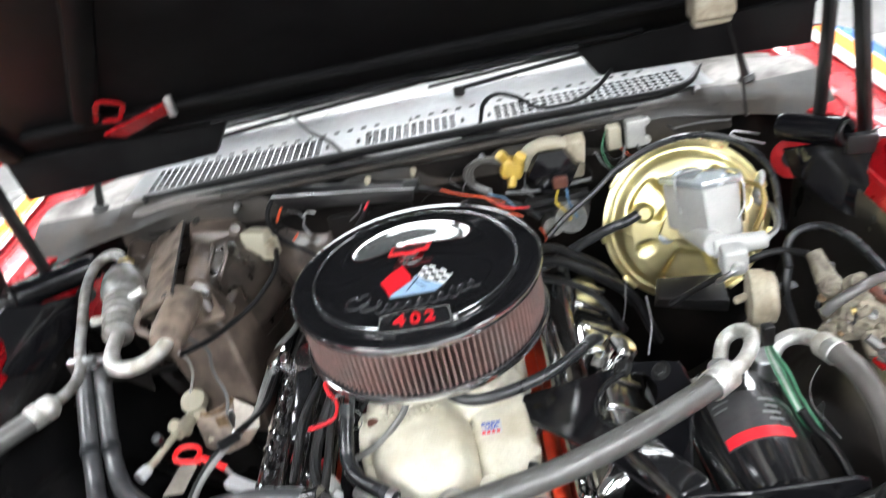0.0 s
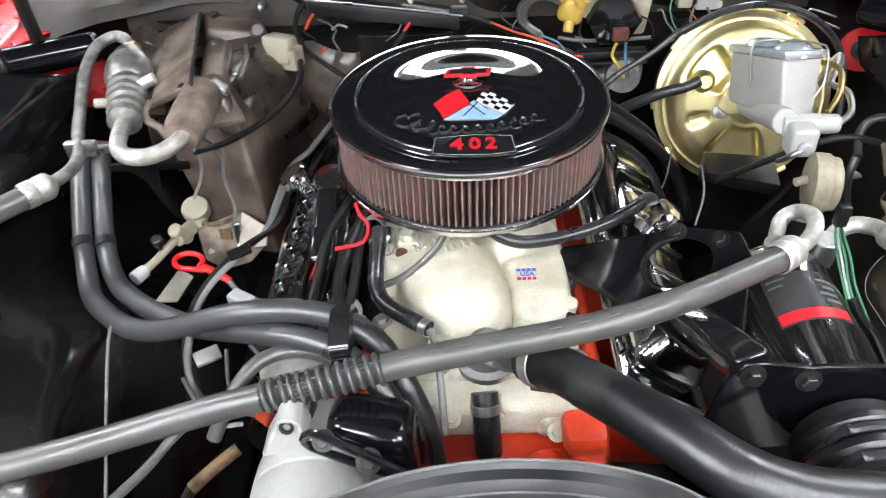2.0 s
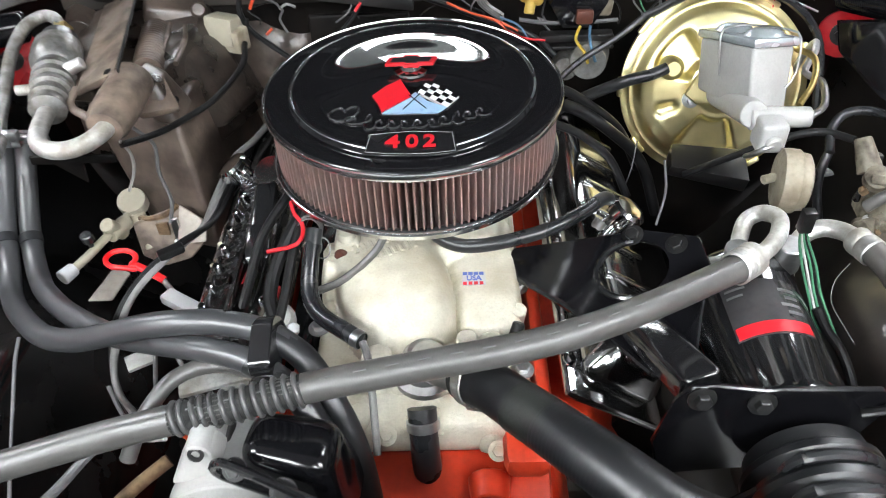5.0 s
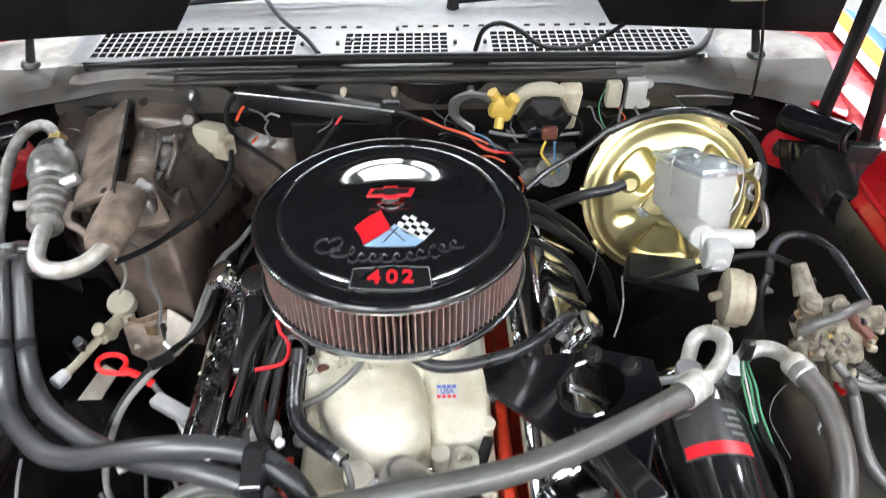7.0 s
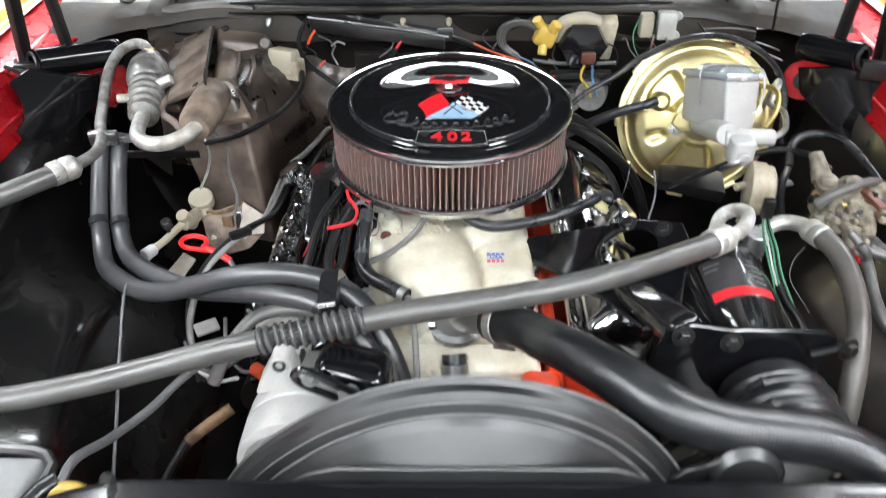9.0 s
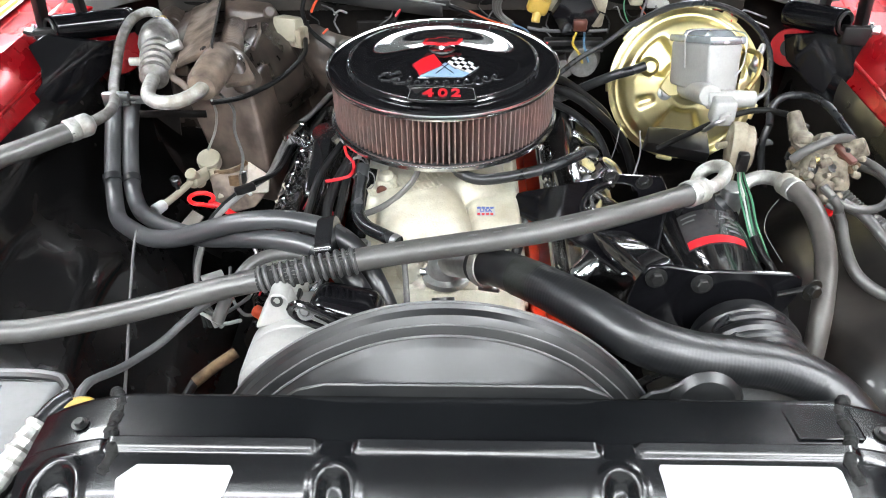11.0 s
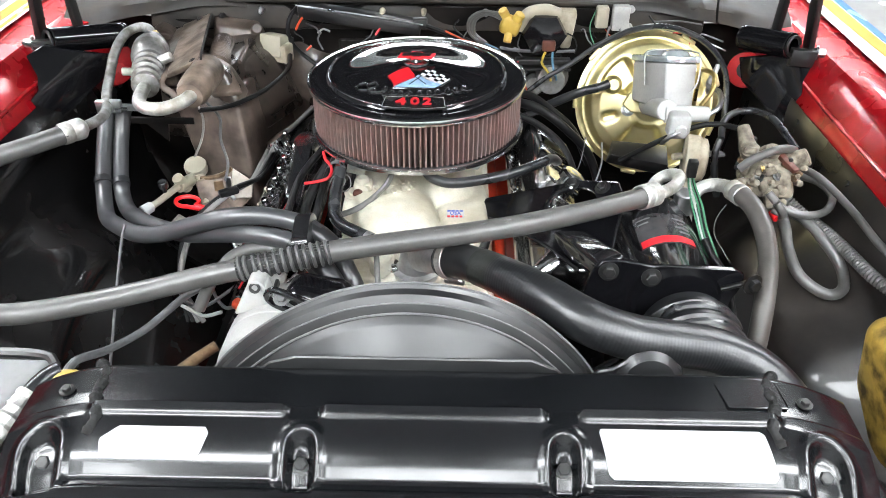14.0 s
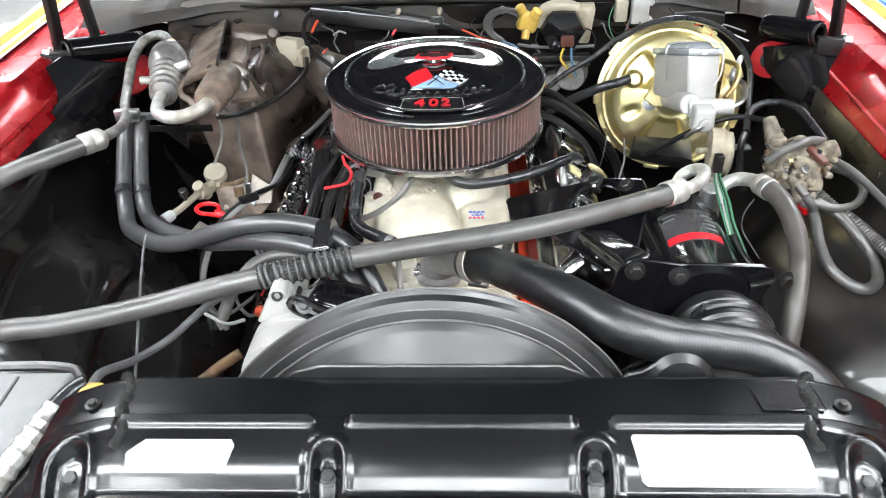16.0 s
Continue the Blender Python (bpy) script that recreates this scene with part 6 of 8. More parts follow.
# ---- air conditioning compressor ----
CX, CZ = 0.380, 0.775
cp = thing("compressor", (CX, 0.45, 0.70), "black cylindrical air conditioning compressor with red-striped label", "compressor")
turn = Matrix.Translation((CX, 0.0, CZ)) @ Matrix.Rotation(radians(-90), 4, "X")
part("shell", lathe([(0, 0.330), (0.060, 0.330), (0.066, 0.336), (0.066, 0.350), (0.0635, 0.354), (0.0635, 0.520), (0.066, 0.524), (0.066, 0.540), (0.060, 0.550), (0, 0.552)], 64, turn), gloss_black, cp)


def wrap(a0, a1, y0, y1, r, mat, name, parent, label=""):
    rows = [[(CX + r * math.cos(a), y, CZ + r * math.sin(a)) for y in np.linspace(y0, y1, 4)] for a in np.linspace(radians(a0), radians(a1), 14)]
    return part(name, sheet(rows, 0.0004), mat, parent, label)


lab = wrap(56, 132, 0.412, 0.492, 0.0640, label_film, "label", cp, "black label with red band and white lines")
wrap(58, 130, 0.414, 0.430, 0.0648, print_red, "red_band", lab)
for k, (a0, a1) in enumerate(((60, 76), (60, 80), (60, 74), (60, 78))):
    wrap(a0, a1, 0.440 + 0.011 * k, 0.4445 + 0.011 * k, 0.0648, wire_grey, "printed_bar", lab)
for k in range(2):
    wrap(112 - 4 * k, 128, 0.470 + 0.010 * k, 0.473 + 0.010 * k, 0.0648, wire_grey, "printed_bar", lab)
part("rear_port", rod((0.37, 0.535, 0.815), (0.37, 0.535, 0.845), 0.017), steel, cp)
part("rear_port", rod((0.425, 0.535, 0.815), (0.425, 0.535, 0.85), 0.017), steel, cp)
pul = part("pulley", lathe([(0.020, 0.205), (0.030, 0.203), (0.052, 0.206), (0.060, 0.210), (0.064, 0.222), (0.067, 0.224), (0.0675, 0.230), (0.060, 0.238), (0.060, 0.242), (0.0675, 0.250), (0.0675, 0.258), (0.060, 0.266), (0.060, 0.270), (0.0675, 0.278), (0.067, 0.285), (0.061, 0.290), (0.058, 0.306), (0.050, 0.310), (0, 0.310)], 64, turn), hose_black, cp, "black grooved clutch pulley")
part("clutch_hub", lathe([(0, 0.196), (0.020, 0.197), (0.046, 0.200), (0.050, 0.206), (0.030, 0.208), (0, 0.208)], 40, turn), steel, cp)


def belt(y, r, far, mat, label):
    """A drive belt from the pulley down to the crank."""
    a = [(CX + r * math.cos(t), y, CZ + r * math.sin(t)) for t in np.linspace(radians(-40), radians(125), 16)]
    return solo("drive_belt", tube(a + [(0.30, y, 0.80 - 0.045), (far[0], y, far[1])], 0.0055, 8, 0.01, flat=0.8), mat, label, "belt", "drive belts")


belt(0.236, 0.0655, (0.06, 0.56), rubber_dark, "black rubber drive belt round the compressor pulley")
belt(0.268, 0.0655, (0.06, 0.56), rubber_dark, "black rubber drive belt round the compressor pulley")
br = thing("compressor_bracket", (0.35, 0.33, 0.70), "glossy black steel compressor mounting plate with bolts", "bracket")
po = [(0.248, 0.848), (0.262, 0.868), (0.285, 0.868), (0.330, 0.860), (0.345, 0.861), (0.438, 0.857), (0.452, 0.850), (0.455, 0.832), (0.440, 0.790), (0.430, 0.74), (0.25, 0.72), (0.235, 0.78)]
part("plate", slab(po, 0.006, Matrix(((1, 0, 0, 0), (0, 0, -1, 0.330), (0, 1, 0, 0), (0, 0, 0, 1)))), bracket_black, br)
for x, z in ((0.271, 0.852), (0.329, 0.843)):
    part("plate_bolt", bolt((x, 0.323, z), (0, -1, 0.15), 0.0085, 0.009), bolt_dark, br)
part("side_ear", merge(tube([(0.425, 0.320, 0.828), (0.445, 0.316, 0.838), (0.462, 0.318, 0.842)], 0.007, 10, 0.006, flat=0.5), bolt((0.462, 0.316, 0.840), (0.4, -1, 0.1), 0.009, 0.010)), bolt_dark, br)
part("front_arm", hull([(0.210, 0.480, 0.790), (0.262, 0.470, 0.800), (0.300, 0.345, 0.832), (0.258, 0.338, 0.820)], [(0.214, 0.480, 0.812), (0.262, 0.470, 0.822), (0.298, 0.350, 0.862), (0.262, 0.343, 0.850)], 0.008, 3), gloss_black, br)
# sloping rear plate with a round window rimmed by a folded edge
face = Matrix(((0.9085, 0.0, -0.418, 0.207), (-0.1127, 0.9629, -0.245, 0.464), (0.4024, 0.2697, 0.875, 0.797), (0, 0, 0, 1)))
outer = [(-0.106, 0.112), (-0.097, 0.1265), (-0.026, 0.117), (0.0615, 0.106), (0.119, 0.080), (0.124, 0.043), (0.105, -0.010), (0.085, -0.075), (0.045, -0.066), (-0.0075, 0.0), (-0.0555, 0.050), (-0.1045, 0.0945)]
hole = [(0.043 + 0.042 * math.cos(a), 0.060 + 0.036 * math.sin(a)) for a in np.linspace(0, 2 * math.pi, 24, endpoint=False)]
bm = bmesh.new()
for ring in (outer, hole):
    loop = [bm.verts.new((x, y, 0)) for x, y in ring]
    for a, b in zip(loop, loop[1:] + loop[:1]):
        bm.edges.new((a, b))
bmesh.ops.triangle_fill(bm, edges=list(bm.edges), use_beauty=True)
bmesh.ops.recalc_face_normals(bm, faces=list(bm.faces))
bmesh.ops.solidify(bm, geom=list(bm.faces), thickness=0.005)
bm.transform(face)
part("rear_plate", bm, bracket_black, br)
part("folded_edge", tube([face @ Vector((x, y, 0.003)) for x, y in outer[-4:] + outer[:1]], 0.004, 8, 0.006), gloss_black, br)
for a, b in zip(outer[:8], outer[1:9]):
    part("rolled_edge", tube([face @ Vector((*a, 0.001)), face @ Vector((*b, 0.001))], 0.0032, 8, 0.02), gloss_black, br)
part("window_rim", tube([face @ Vector((0.043 + 0.042 * math.cos(a), 0.060 + 0.036 * math.sin(a), 0.004)) for a in np.linspace(radians(80), radians(285), 20)], 0.0042, 8, 0.005), gloss_black, br)
for x, y in ((0.050, 0.104), (0.096, 0.078)):
    part("plate_bolt", bolt(face @ Vector((x, y, 0.003)), face.to_3x3() @ Vector((0, 0, 1)), 0.008, 0.008), bolt_dark, br)
part("top_lug", rod((0.318, 0.515, 0.842), (0.365, 0.520, 0.846), 0.005), steel, br)
solo("wing_strut", tube([(0.300, 0.63, 0.80), (0.314, 0.66, 0.83), (0.318, 0.70, 0.85)], 0.0016, 8), wire_grey, "thin grey throttle cable end behind the bracket", "cable")

sp = thing("suction_hose", (0.46, 0.55, 0.83), "thick grey suction hose with crimped aluminium pipe", "hose")
part("hose_body", tube([(0.496, 0.500, 0.868), (0.508, 0.470, 0.862), (0.514, 0.430, 0.846), (0.512, 0.390, 0.824), (0.503, 0.352, 0.795), (0.494, 0.322, 0.762), (0.486, 0.298, 0.72), (0.48, 0.28, 0.66)], 0.0142, 20), rubber_warm, sp)
part("pipe", tube([(0.434, 0.535, 0.78), (0.436, 0.545, 0.815), (0.450, 0.560, 0.838), (0.470, 0.562, 0.848), (0.486, 0.548, 0.855), (0.493, 0.525, 0.862)], 0.0105, 18, 0.005), aluminium, sp)
part("ferrule", lathe([(0.0105, 0), (0.0150, 0.002), (0.0163, 0.006), (0.0163, 0.014), (0.0148, 0.017), (0.0163, 0.020), (0.0163, 0.032), (0.0146, 0.034)], 24, along((0.4905, 0.530, 0.861), (0.499, 0.495, 0.866))), aluminium, sp)

# ---- vacuum valves and hoses on the inner fender ----
vv = thing("vacuum_valve", (0.56, 0.57, 0.83), "grimy beige cast vacuum valve cluster on the inner fender", "valve")
part("body", merge(hull([(0.515, 0.545, 0.835), (0.600, 0.535, 0.835), (0.606, 0.615, 0.835), (0.525, 0.625, 0.835)], [(0.530, 0.56, 0.885), (0.588, 0.55, 0.885), (0.592, 0.605, 0.890), (0.535, 0.615, 0.890)], 0.012, 3), rod((0.545, 0.630, 0.875), (0.538, 0.660, 0.905), 0.015, 0.010), rod((0.585, 0.575, 0.88), (0.612, 0.565, 0.90), 0.018, 0.014), rod((0.53, 0.56, 0.85), (0.505, 0.548, 0.855), 0.012), rod((0.56, 0.545, 0.85), (0.556, 0.52, 0.828), 0.013, 0.009)), grimy_beige, vv)
part("cap", lathe([(0, 0), (0.019, 0), (0.020, 0.010), (0.013, 0.016), (0.012, 0.024), (0, 0.025)], 24, along((0.562, 0.585, 0.885), (0.560, 0.575, 0.905))), grimy_beige, vv)
part("cap", lathe([(0, 0), (0.015, 0), (0.015, 0.012), (0.008, 0.016), (0, 0.017)], 20, along((0.535, 0.60, 0.885), (0.532, 0.592, 0.90))), grimy_beige, vv)
for p, r in (((0.541, 0.606, 0.889), 0.014), ((0.553, 0.59, 0.893), 0.012), ((0.528, 0.578, 0.868), 0.016), ((0.520, 0.572, 0.842), 0.013), ((0.548, 0.548, 0.856), 0.014), ((0.574, 0.543, 0.853), 0.012), ((0.590, 0.56, 0.872), 0.013), ((0.572, 0.60, 0.893), 0.011), ((0.534, 0.552, 0.822), 0.014), ((0.575, 0.527, 0.838), 0.009)):
    lump = bmesh.new()
    bmesh.ops.create_icosphere(lump, subdivisions=3, radius=r * 0.74)
    for v in lump.verts:
        v.co *= 1 + 0.22 * noise.noise(v.co * 90 + Vector(p) * 50)
    bmesh.ops.translate(lump, verts=lump.verts, vec=p)
    part("casting_boss", lump, grimy_beige, vv)
rng = random.Random(7)
for k in range(52):
    p = Vector((rng.uniform(0.520, 0.606), rng.uniform(0.535, 0.615), rng.uniform(0.850, 0.898)))
    way = Vector((rng.uniform(-1, 1), rng.uniform(-1, 0.2), rng.uniform(0.1, 1))).normalized()
    kind = k % 4
    if kind == 0:
        part("fitting", rod(p, p + way * rng.uniform(0.010, 0.020), rng.uniform(0.004, 0.007), None, 12), grimy_beige, vv)
    elif kind == 1:
        part("screw", bolt(p, way, rng.uniform(0.003, 0.0045), 0.005), rng.choice((steel, brass, bolt_dark)), vv)
    elif kind == 2:
        part("tab", box(p, (rng.uniform(0.008, 0.020), rng.uniform(0.004, 0.010), rng.uniform(0.006, 0.014)), 0.0015, 1, Matrix.Rotation(rng.uniform(0, 3), 4, way)), rng.choice((grimy_beige, rag_brown, bolt_dark)), vv)
    else:
        part("nipple", rod(p, p + way * 0.016, 0.0045, 0.0032, 10), rng.choice((rag_brown, rubber_dark, grimy_beige)), vv)
part("copper_clip", box((0.577, 0.560, 0.894), (0.012, 0.050, 0.008), 0.002, 2, Matrix.Rotation(radians(25), 4, "Z") @ Matrix.Rotation(radians(15), 4, "X")), rusty, vv)
part("red_plug", rod((0.560, 0.524, 0.825), (0.566, 0.508, 0.820), 0.007), red_plastic, vv, "small red plug")
part("terminal", box((0.548, 0.64, 0.885), (0.02, 0.01, 0.02), 0.003), bolt_dark, vv)
part("terminal", rod((0.60, 0.60, 0.875), (0.618, 0.60, 0.875), 0.010), bolt_dark, vv)
for pts, r, mt, lb in (
        ([(0.509, 0.56, 0.880), (0.522, 0.556, 0.897), (0.548, 0.556, 0.912), (0.575, 0.57, 0.910), (0.597, 0.585, 0.900)], 0.0068, rubber, "grey vacuum hose arched over the valve cluster"),
        ([(0.550, 0.53, 0.854), (0.573, 0.512, 0.836), (0.610, 0.508, 0.828), (0.645, 0.525, 0.826), (0.664, 0.555, 0.834), (0.655, 0.59, 0.840), (0.622, 0.615, 0.842), (0.600, 0.61, 0.86)], 0.0062, rubber, "grey vacuum hose curled round the valve cluster"),
        ([(0.572, 0.52, 0.826), (0.576, 0.498, 0.812), (0.574, 0.462, 0.793), (0.584, 0.425, 0.772), (0.618, 0.402, 0.757), (0.648, 0.415, 0.758), (0.652, 0.450, 0.776), (0.630, 0.480, 0.802), (0.612, 0.515, 0.815), (0.585, 0.53, 0.825)], 0.0085, rubber, "grey overflow hose looped against the inner fender"),
        ([(0.560, 0.52, 0.83), (0.570, 0.508, 0.826), (0.566, 0.50, 0.838), (0.556, 0.506, 0.85)], 0.0066, rubber, "short grey hose below the valve cluster"),
        ([(0.512, 0.672, 0.875), (0.520, 0.70, 0.892), (0.545, 0.722, 0.900), (0.574, 0.712, 0.907), (0.590, 0.67, 0.912), (0.598, 0.62, 0.905), (0.603, 0.59, 0.898)], 0.0058, rubber_dark, "black vacuum hose looping behind the valve"),
        ([(0.512, 0.675, 0.872), (0.505, 0.665, 0.85), (0.508, 0.66, 0.82), (0.515, 0.64, 0.78)], 0.0058, rubber_dark, "black vacuum hose hanging below the servo"),
        ([(0.505, 0.668, 0.846), (0.520, 0.668, 0.848), (0.490, 0.672, 0.846)], 0.005, wire_grey, "short grey hose joined to the valve drum"),
        ([(0.366, 0.75, 0.788), (0.40, 0.728, 0.825), (0.440, 0.708, 0.862), (0.480, 0.700, 0.884), (0.512, 0.695, 0.890), (0.535, 0.668, 0.896)], 0.0048, wire_black, "black vacuum line across the master cylinder"),
        ([(0.60, 0.66, 0.80), (0.565, 0.62, 0.80), (0.545, 0.58, 0.80)], 0.006, rubber_dark, "black hose behind the valve cluster"),
        ([(0.595, 0.615, 0.865), (0.64, 0.575, 0.86), (0.665, 0.50, 0.848), (0.676, 0.42, 0.838), (0.692, 0.375, 0.828), (0.704, 0.352, 0.80), (0.712, 0.346, 0.74)], 0.006, rubber, "grey hose along the fender lip"),):
    hose("vacuum_hose", pts, r, mt, lb, n=12, step=0.006)
hose("corrugated_conduit", [(0.600, 0.575, 0.818), (0.623, 0.548, 0.804), (0.646, 0.50, 0.800), (0.660, 0.45, 0.797), (0.671, 0.40, 0.795), (0.692, 0.362, 0.788), (0.706, 0.350, 0.762), (0.708, 0.348, 0.70)], 0.011, rubber, "grey corrugated conduit along the inner fender", "conduit", 14, ribs(0.0085, 0.0055, 0.002), 0.0014)
hose("harness_sleeve", [(0.450, 0.482, 0.80), (0.462, 0.468, 0.778), (0.476, 0.455, 0.762), (0.486, 0.43, 0.74), (0.488, 0.39, 0.71)], 0.006, wire_black, "black taped wire harness beside the compressor", "harness", 10)
for k, (mt, lb) in enumerate(((wire_green, "thin green wire"), (wire_white, "thin pale wire"), (wire_green, "thin green wire"), (wire_black, "thin black wire"), (wire_green, "thin green wire"))):
    o = 0.0038 * (k - 2)
    hose("compressor_wire", [(0.416 + o * 0.3, 0.506, 0.898), (0.420 + o * 0.6, 0.505, 0.882), (0.434 + o, 0.500, 0.851 - abs(o) * 0.5), (0.445 + o * 0.9, 0.490, 0.816), (0.458 + o * 0.7, 0.475, 0.785 + o * 0.8), (0.474 + o * 0.2, 0.460, 0.766)], 0.0016, mt, lb + " of a bundle to the compressor", "wire", 6, group="compressor wires")
solo("wire_plug", box((0.4165, 0.507, 0.908), (0.014, 0.012, 0.028), 0.002, 2), bolt_dark, "small black wire plug above the compressor", "connector")
hose("stray_wire", [(0.478, 0.50, 0.85), (0.466, 0.495, 0.83), (0.462, 0.48, 0.81), (0.472, 0.46, 0.795), (0.480, 0.44, 0.785)], 0.0006, wire_grey, "thin stray pale wire by the suction hose", "wire", 6)

# ---- washer bottle and battery ----
wb = thing("washer_bottle", (0.655, 0.255, 0.55), "yellow plastic washer bottle with dark scuffs", "bottle")
part("bottle", merge(hull([(0.660, 0.18, 0.59), (0.722, 0.18, 0.59), (0.722, 0.33, 0.59), (0.660, 0.33, 0.59)], [(0.622, 0.185, 0.800), (0.720, 0.185, 0.800), (0.720, 0.328, 0.800), (0.622, 0.328, 0.800)], 0.040, 8), hull([(0.650, 0.205, 0.775), (0.715, 0.205, 0.775), (0.715, 0.305, 0.775), (0.650, 0.305, 0.775)], [(0.656, 0.215, 0.828), (0.712, 0.215, 0.828), (0.712, 0.295, 0.828), (0.656, 0.295, 0.828)], 0.016, 4)), bottle_yellow, wb)
part("cap", rod((0.685, 0.255, 0.824), (0.685, 0.255, 0.843), 0.022), yellow_plastic, wb)
solo("washer_tray", box((0.680, 0.255, 0.545), (0.16, 0.20, 0.09), 0.01), satin_black, "black tray below the washer bottle", "tray")
bt = thing("battery", (-0.535, 0.10, 0.60), "grey car battery with black edge and clamp", "battery")
part("case", box((-0.545, 0.085, 0.70), (0.225, 0.20, 0.19), 0.008), plastic_black, bt)
part("top", hull([(-0.655, -0.015, 0.792), (-0.440, -0.015, 0.792), (-0.424, 0.190, 0.792), (-0.655, 0.190, 0.792)], [(-0.650, -0.010, 0.806), (-0.448, -0.010, 0.806), (-0.436, 0.183, 0.806), (-0.650, 0.183, 0.806)], 0.004), battery_grey, bt)
part("top_edge", tube([(-0.650, 0.186, 0.806), (-0.432, 0.186, 0.806), (-0.441, 0.08, 0.806), (-0.448, -0.012, 0.806)], 0.0065, 8, 0.02), plastic_black, bt)
part("groove", merge(box((-0.50, 0.13, 0.8062), (0.004, 0.09, 0.002), 0.0005), box((-0.55, 0.13, 0.8062), (0.10, 0.004, 0.002), 0.0005)), plastic_black, bt)
solo("battery_tray", box((-0.55, 0.09, 0.575), (0.26, 0.24, 0.06), 0.008), satin_black, "black steel battery tray", "tray")
bc = thing("battery_cable", (-0.40, 0.06, 0.80), "battery terminal with foil wrap and yellow cable", "cable")
part("foil_wrap", tube([(-0.440, 0.005, 0.818), (-0.428, 0.030, 0.826), (-0.416, 0.062, 0.834), (-0.404, 0.092, 0.842)], 0.013, 10, 0.004, width=lambda s, t: 0.0125 + 0.0012 * math.sin(s * 420) + 0.001 * math.sin(s * 911)), aluminium, bc, "crumpled silver foil", 25)
part("black_sleeve", tube([(-0.404, 0.092, 0.842), (-0.392, 0.112, 0.847), (-0.380, 0.122, 0.849)], 0.0105, 12), rubber_dark, bc)
part("yellow_sleeve", tube([(-0.396, 0.104, 0.842), (-0.380, 0.114, 0.847), (-0.362, 0.116, 0.847), (-0.348, 0.110, 0.843)], 0.0062, 12), yellow_plastic, bc)
hose("ground_cable", [(-0.405, 0.150, 0.80), (-0.400, 0.180, 0.806), (-0.388, 0.235, 0.775), (-0.367, 0.295, 0.755), (-0.348, 0.335, 0.755), (-0.318, 0.345, 0.778), (-0.285, 0.345, 0.80)], 0.0055, wire_grey, "grey battery cable sweeping to the engine", "cable", 10)
hose("hood_release_cable", [(-0.418, 0.425, 0.845), (-0.416, 0.40, 0.835), (-0.412, 0.36, 0.810), (-0.404, 0.31, 0.785), (-0.397, 0.27, 0.765), (-0.389, 0.23, 0.751), (-0.380, 0.17, 0.72)], 0.0020, wire_grey, "thin pale release cable below the heater hoses", "cable", 8)

for pts, mt, lb in (([(-0.330, 0.50, 0.72), (-0.318, 0.45, 0.705), (-0.290, 0.41, 0.705), (-0.262, 0.385, 0.728)], wire_grey, "thin grey"), ([(-0.385, 0.47, 0.70), (-0.355, 0.43, 0.695), (-0.315, 0.40, 0.715), (-0.262, 0.40, 0.755)], wire_grey, "thin grey"),
                    ([(-0.365, 0.43, 0.69), (-0.320, 0.395, 0.70), (-0.285, 0.38, 0.72)], wire_white, "thin pale"), ([(-0.280, 0.46, 0.77), (-0.255, 0.42, 0.79), (-0.235, 0.385, 0.80), (-0.215, 0.36, 0.81)], wire_grey, "thin grey")):
    hose("alternator_wire", pts, 0.0028, mt, lb + " wire running to the alternator", "wire", 8, step=0.006)

# ---- alternator ----
al = thing("alternator", (-0.18, 0.30, 0.68), "whitish cast alternator with black adjusting bracket", "alternator")
aturn = Matrix.Translation((-0.168, 0.0, 0.755)) @ Matrix.Rotation(radians(-90), 4, "X")
part("housing", lathe([(0, 0.205), (0.066, 0.206), (0.0735, 0.212), (0.0745, 0.222), (0.0735, 0.252), (0.0725, 0.2535), (0.0725, 0.2550), (0.0735, 0.2565), (0.072, 0.280), (0.066, 0.305), (0.058, 0.330), (0.048, 0.348), (0.030, 0.356), (0, 0.357)], 56, aturn), cast_iron, al, "pale cast housing with a parting line")
for a in (100, 128, 156, 184):
    slot = box((0.062 * math.cos(radians(a)) - 0.168, 0.322, 0.062 * math.sin(radians(a)) + 0.755), (0.010, 0.026, 0.005), 0.0015, 1, Matrix.Rotation(radians(-a), 4, "Y"))
    part("cooling_slot", slot, bolt_dark, al)
part("ear", merge(hull([(-0.226, 0.268, 0.808), (-0.176, 0.268, 0.822), (-0.176, 0.312, 0.822), (-0.226, 0.312, 0.805)], [(-0.206, 0.278, 0.846), (-0.180, 0.278, 0.852), (-0.180, 0.305, 0.852), (-0.206, 0.305, 0.846)], 0.005, 3), rod((-0.193, 0.276, 0.848), (-0.193, 0.306, 0.848), 0.012)), cast_iron, al)
part("ear_bush", lathe([(0.004, 0.0), (0.0075, 0.0), (0.0075, 0.003), (0.004, 0.003)], 20, along((-0.193, 0.2765, 0.850), (-0.193, 0.270, 0.853))), bolt_dark, al, "dark bush in the ear")
# Bright plate added for a pale patch whose cause is not known.
part("bright_plate", merge(box((-0.211, 0.396, 0.808), (0.078, 0.030, 0.006), 0.002, 2, Matrix.Rotation(radians(18), 4, "Z")), hull([(-0.205, 0.335, 0.79), (-0.175, 0.335, 0.79), (-0.175, 0.40, 0.80), (-0.205, 0.40, 0.80)], [(-0.205, 0.335, 0.797), (-0.175, 0.335, 0.797), (-0.175, 0.40, 0.807), (-0.205, 0.40, 0.807)], 0.002)), aluminium, al, "bright metal plate behind the alternator")
part("pulley", lathe([(0.010, 0.185), (0.032, 0.186), (0.034, 0.190), (0.026, 0.198), (0.034, 0.206), (0.032, 0.210), (0.012, 0.214)], 40, aturn), steel, al)
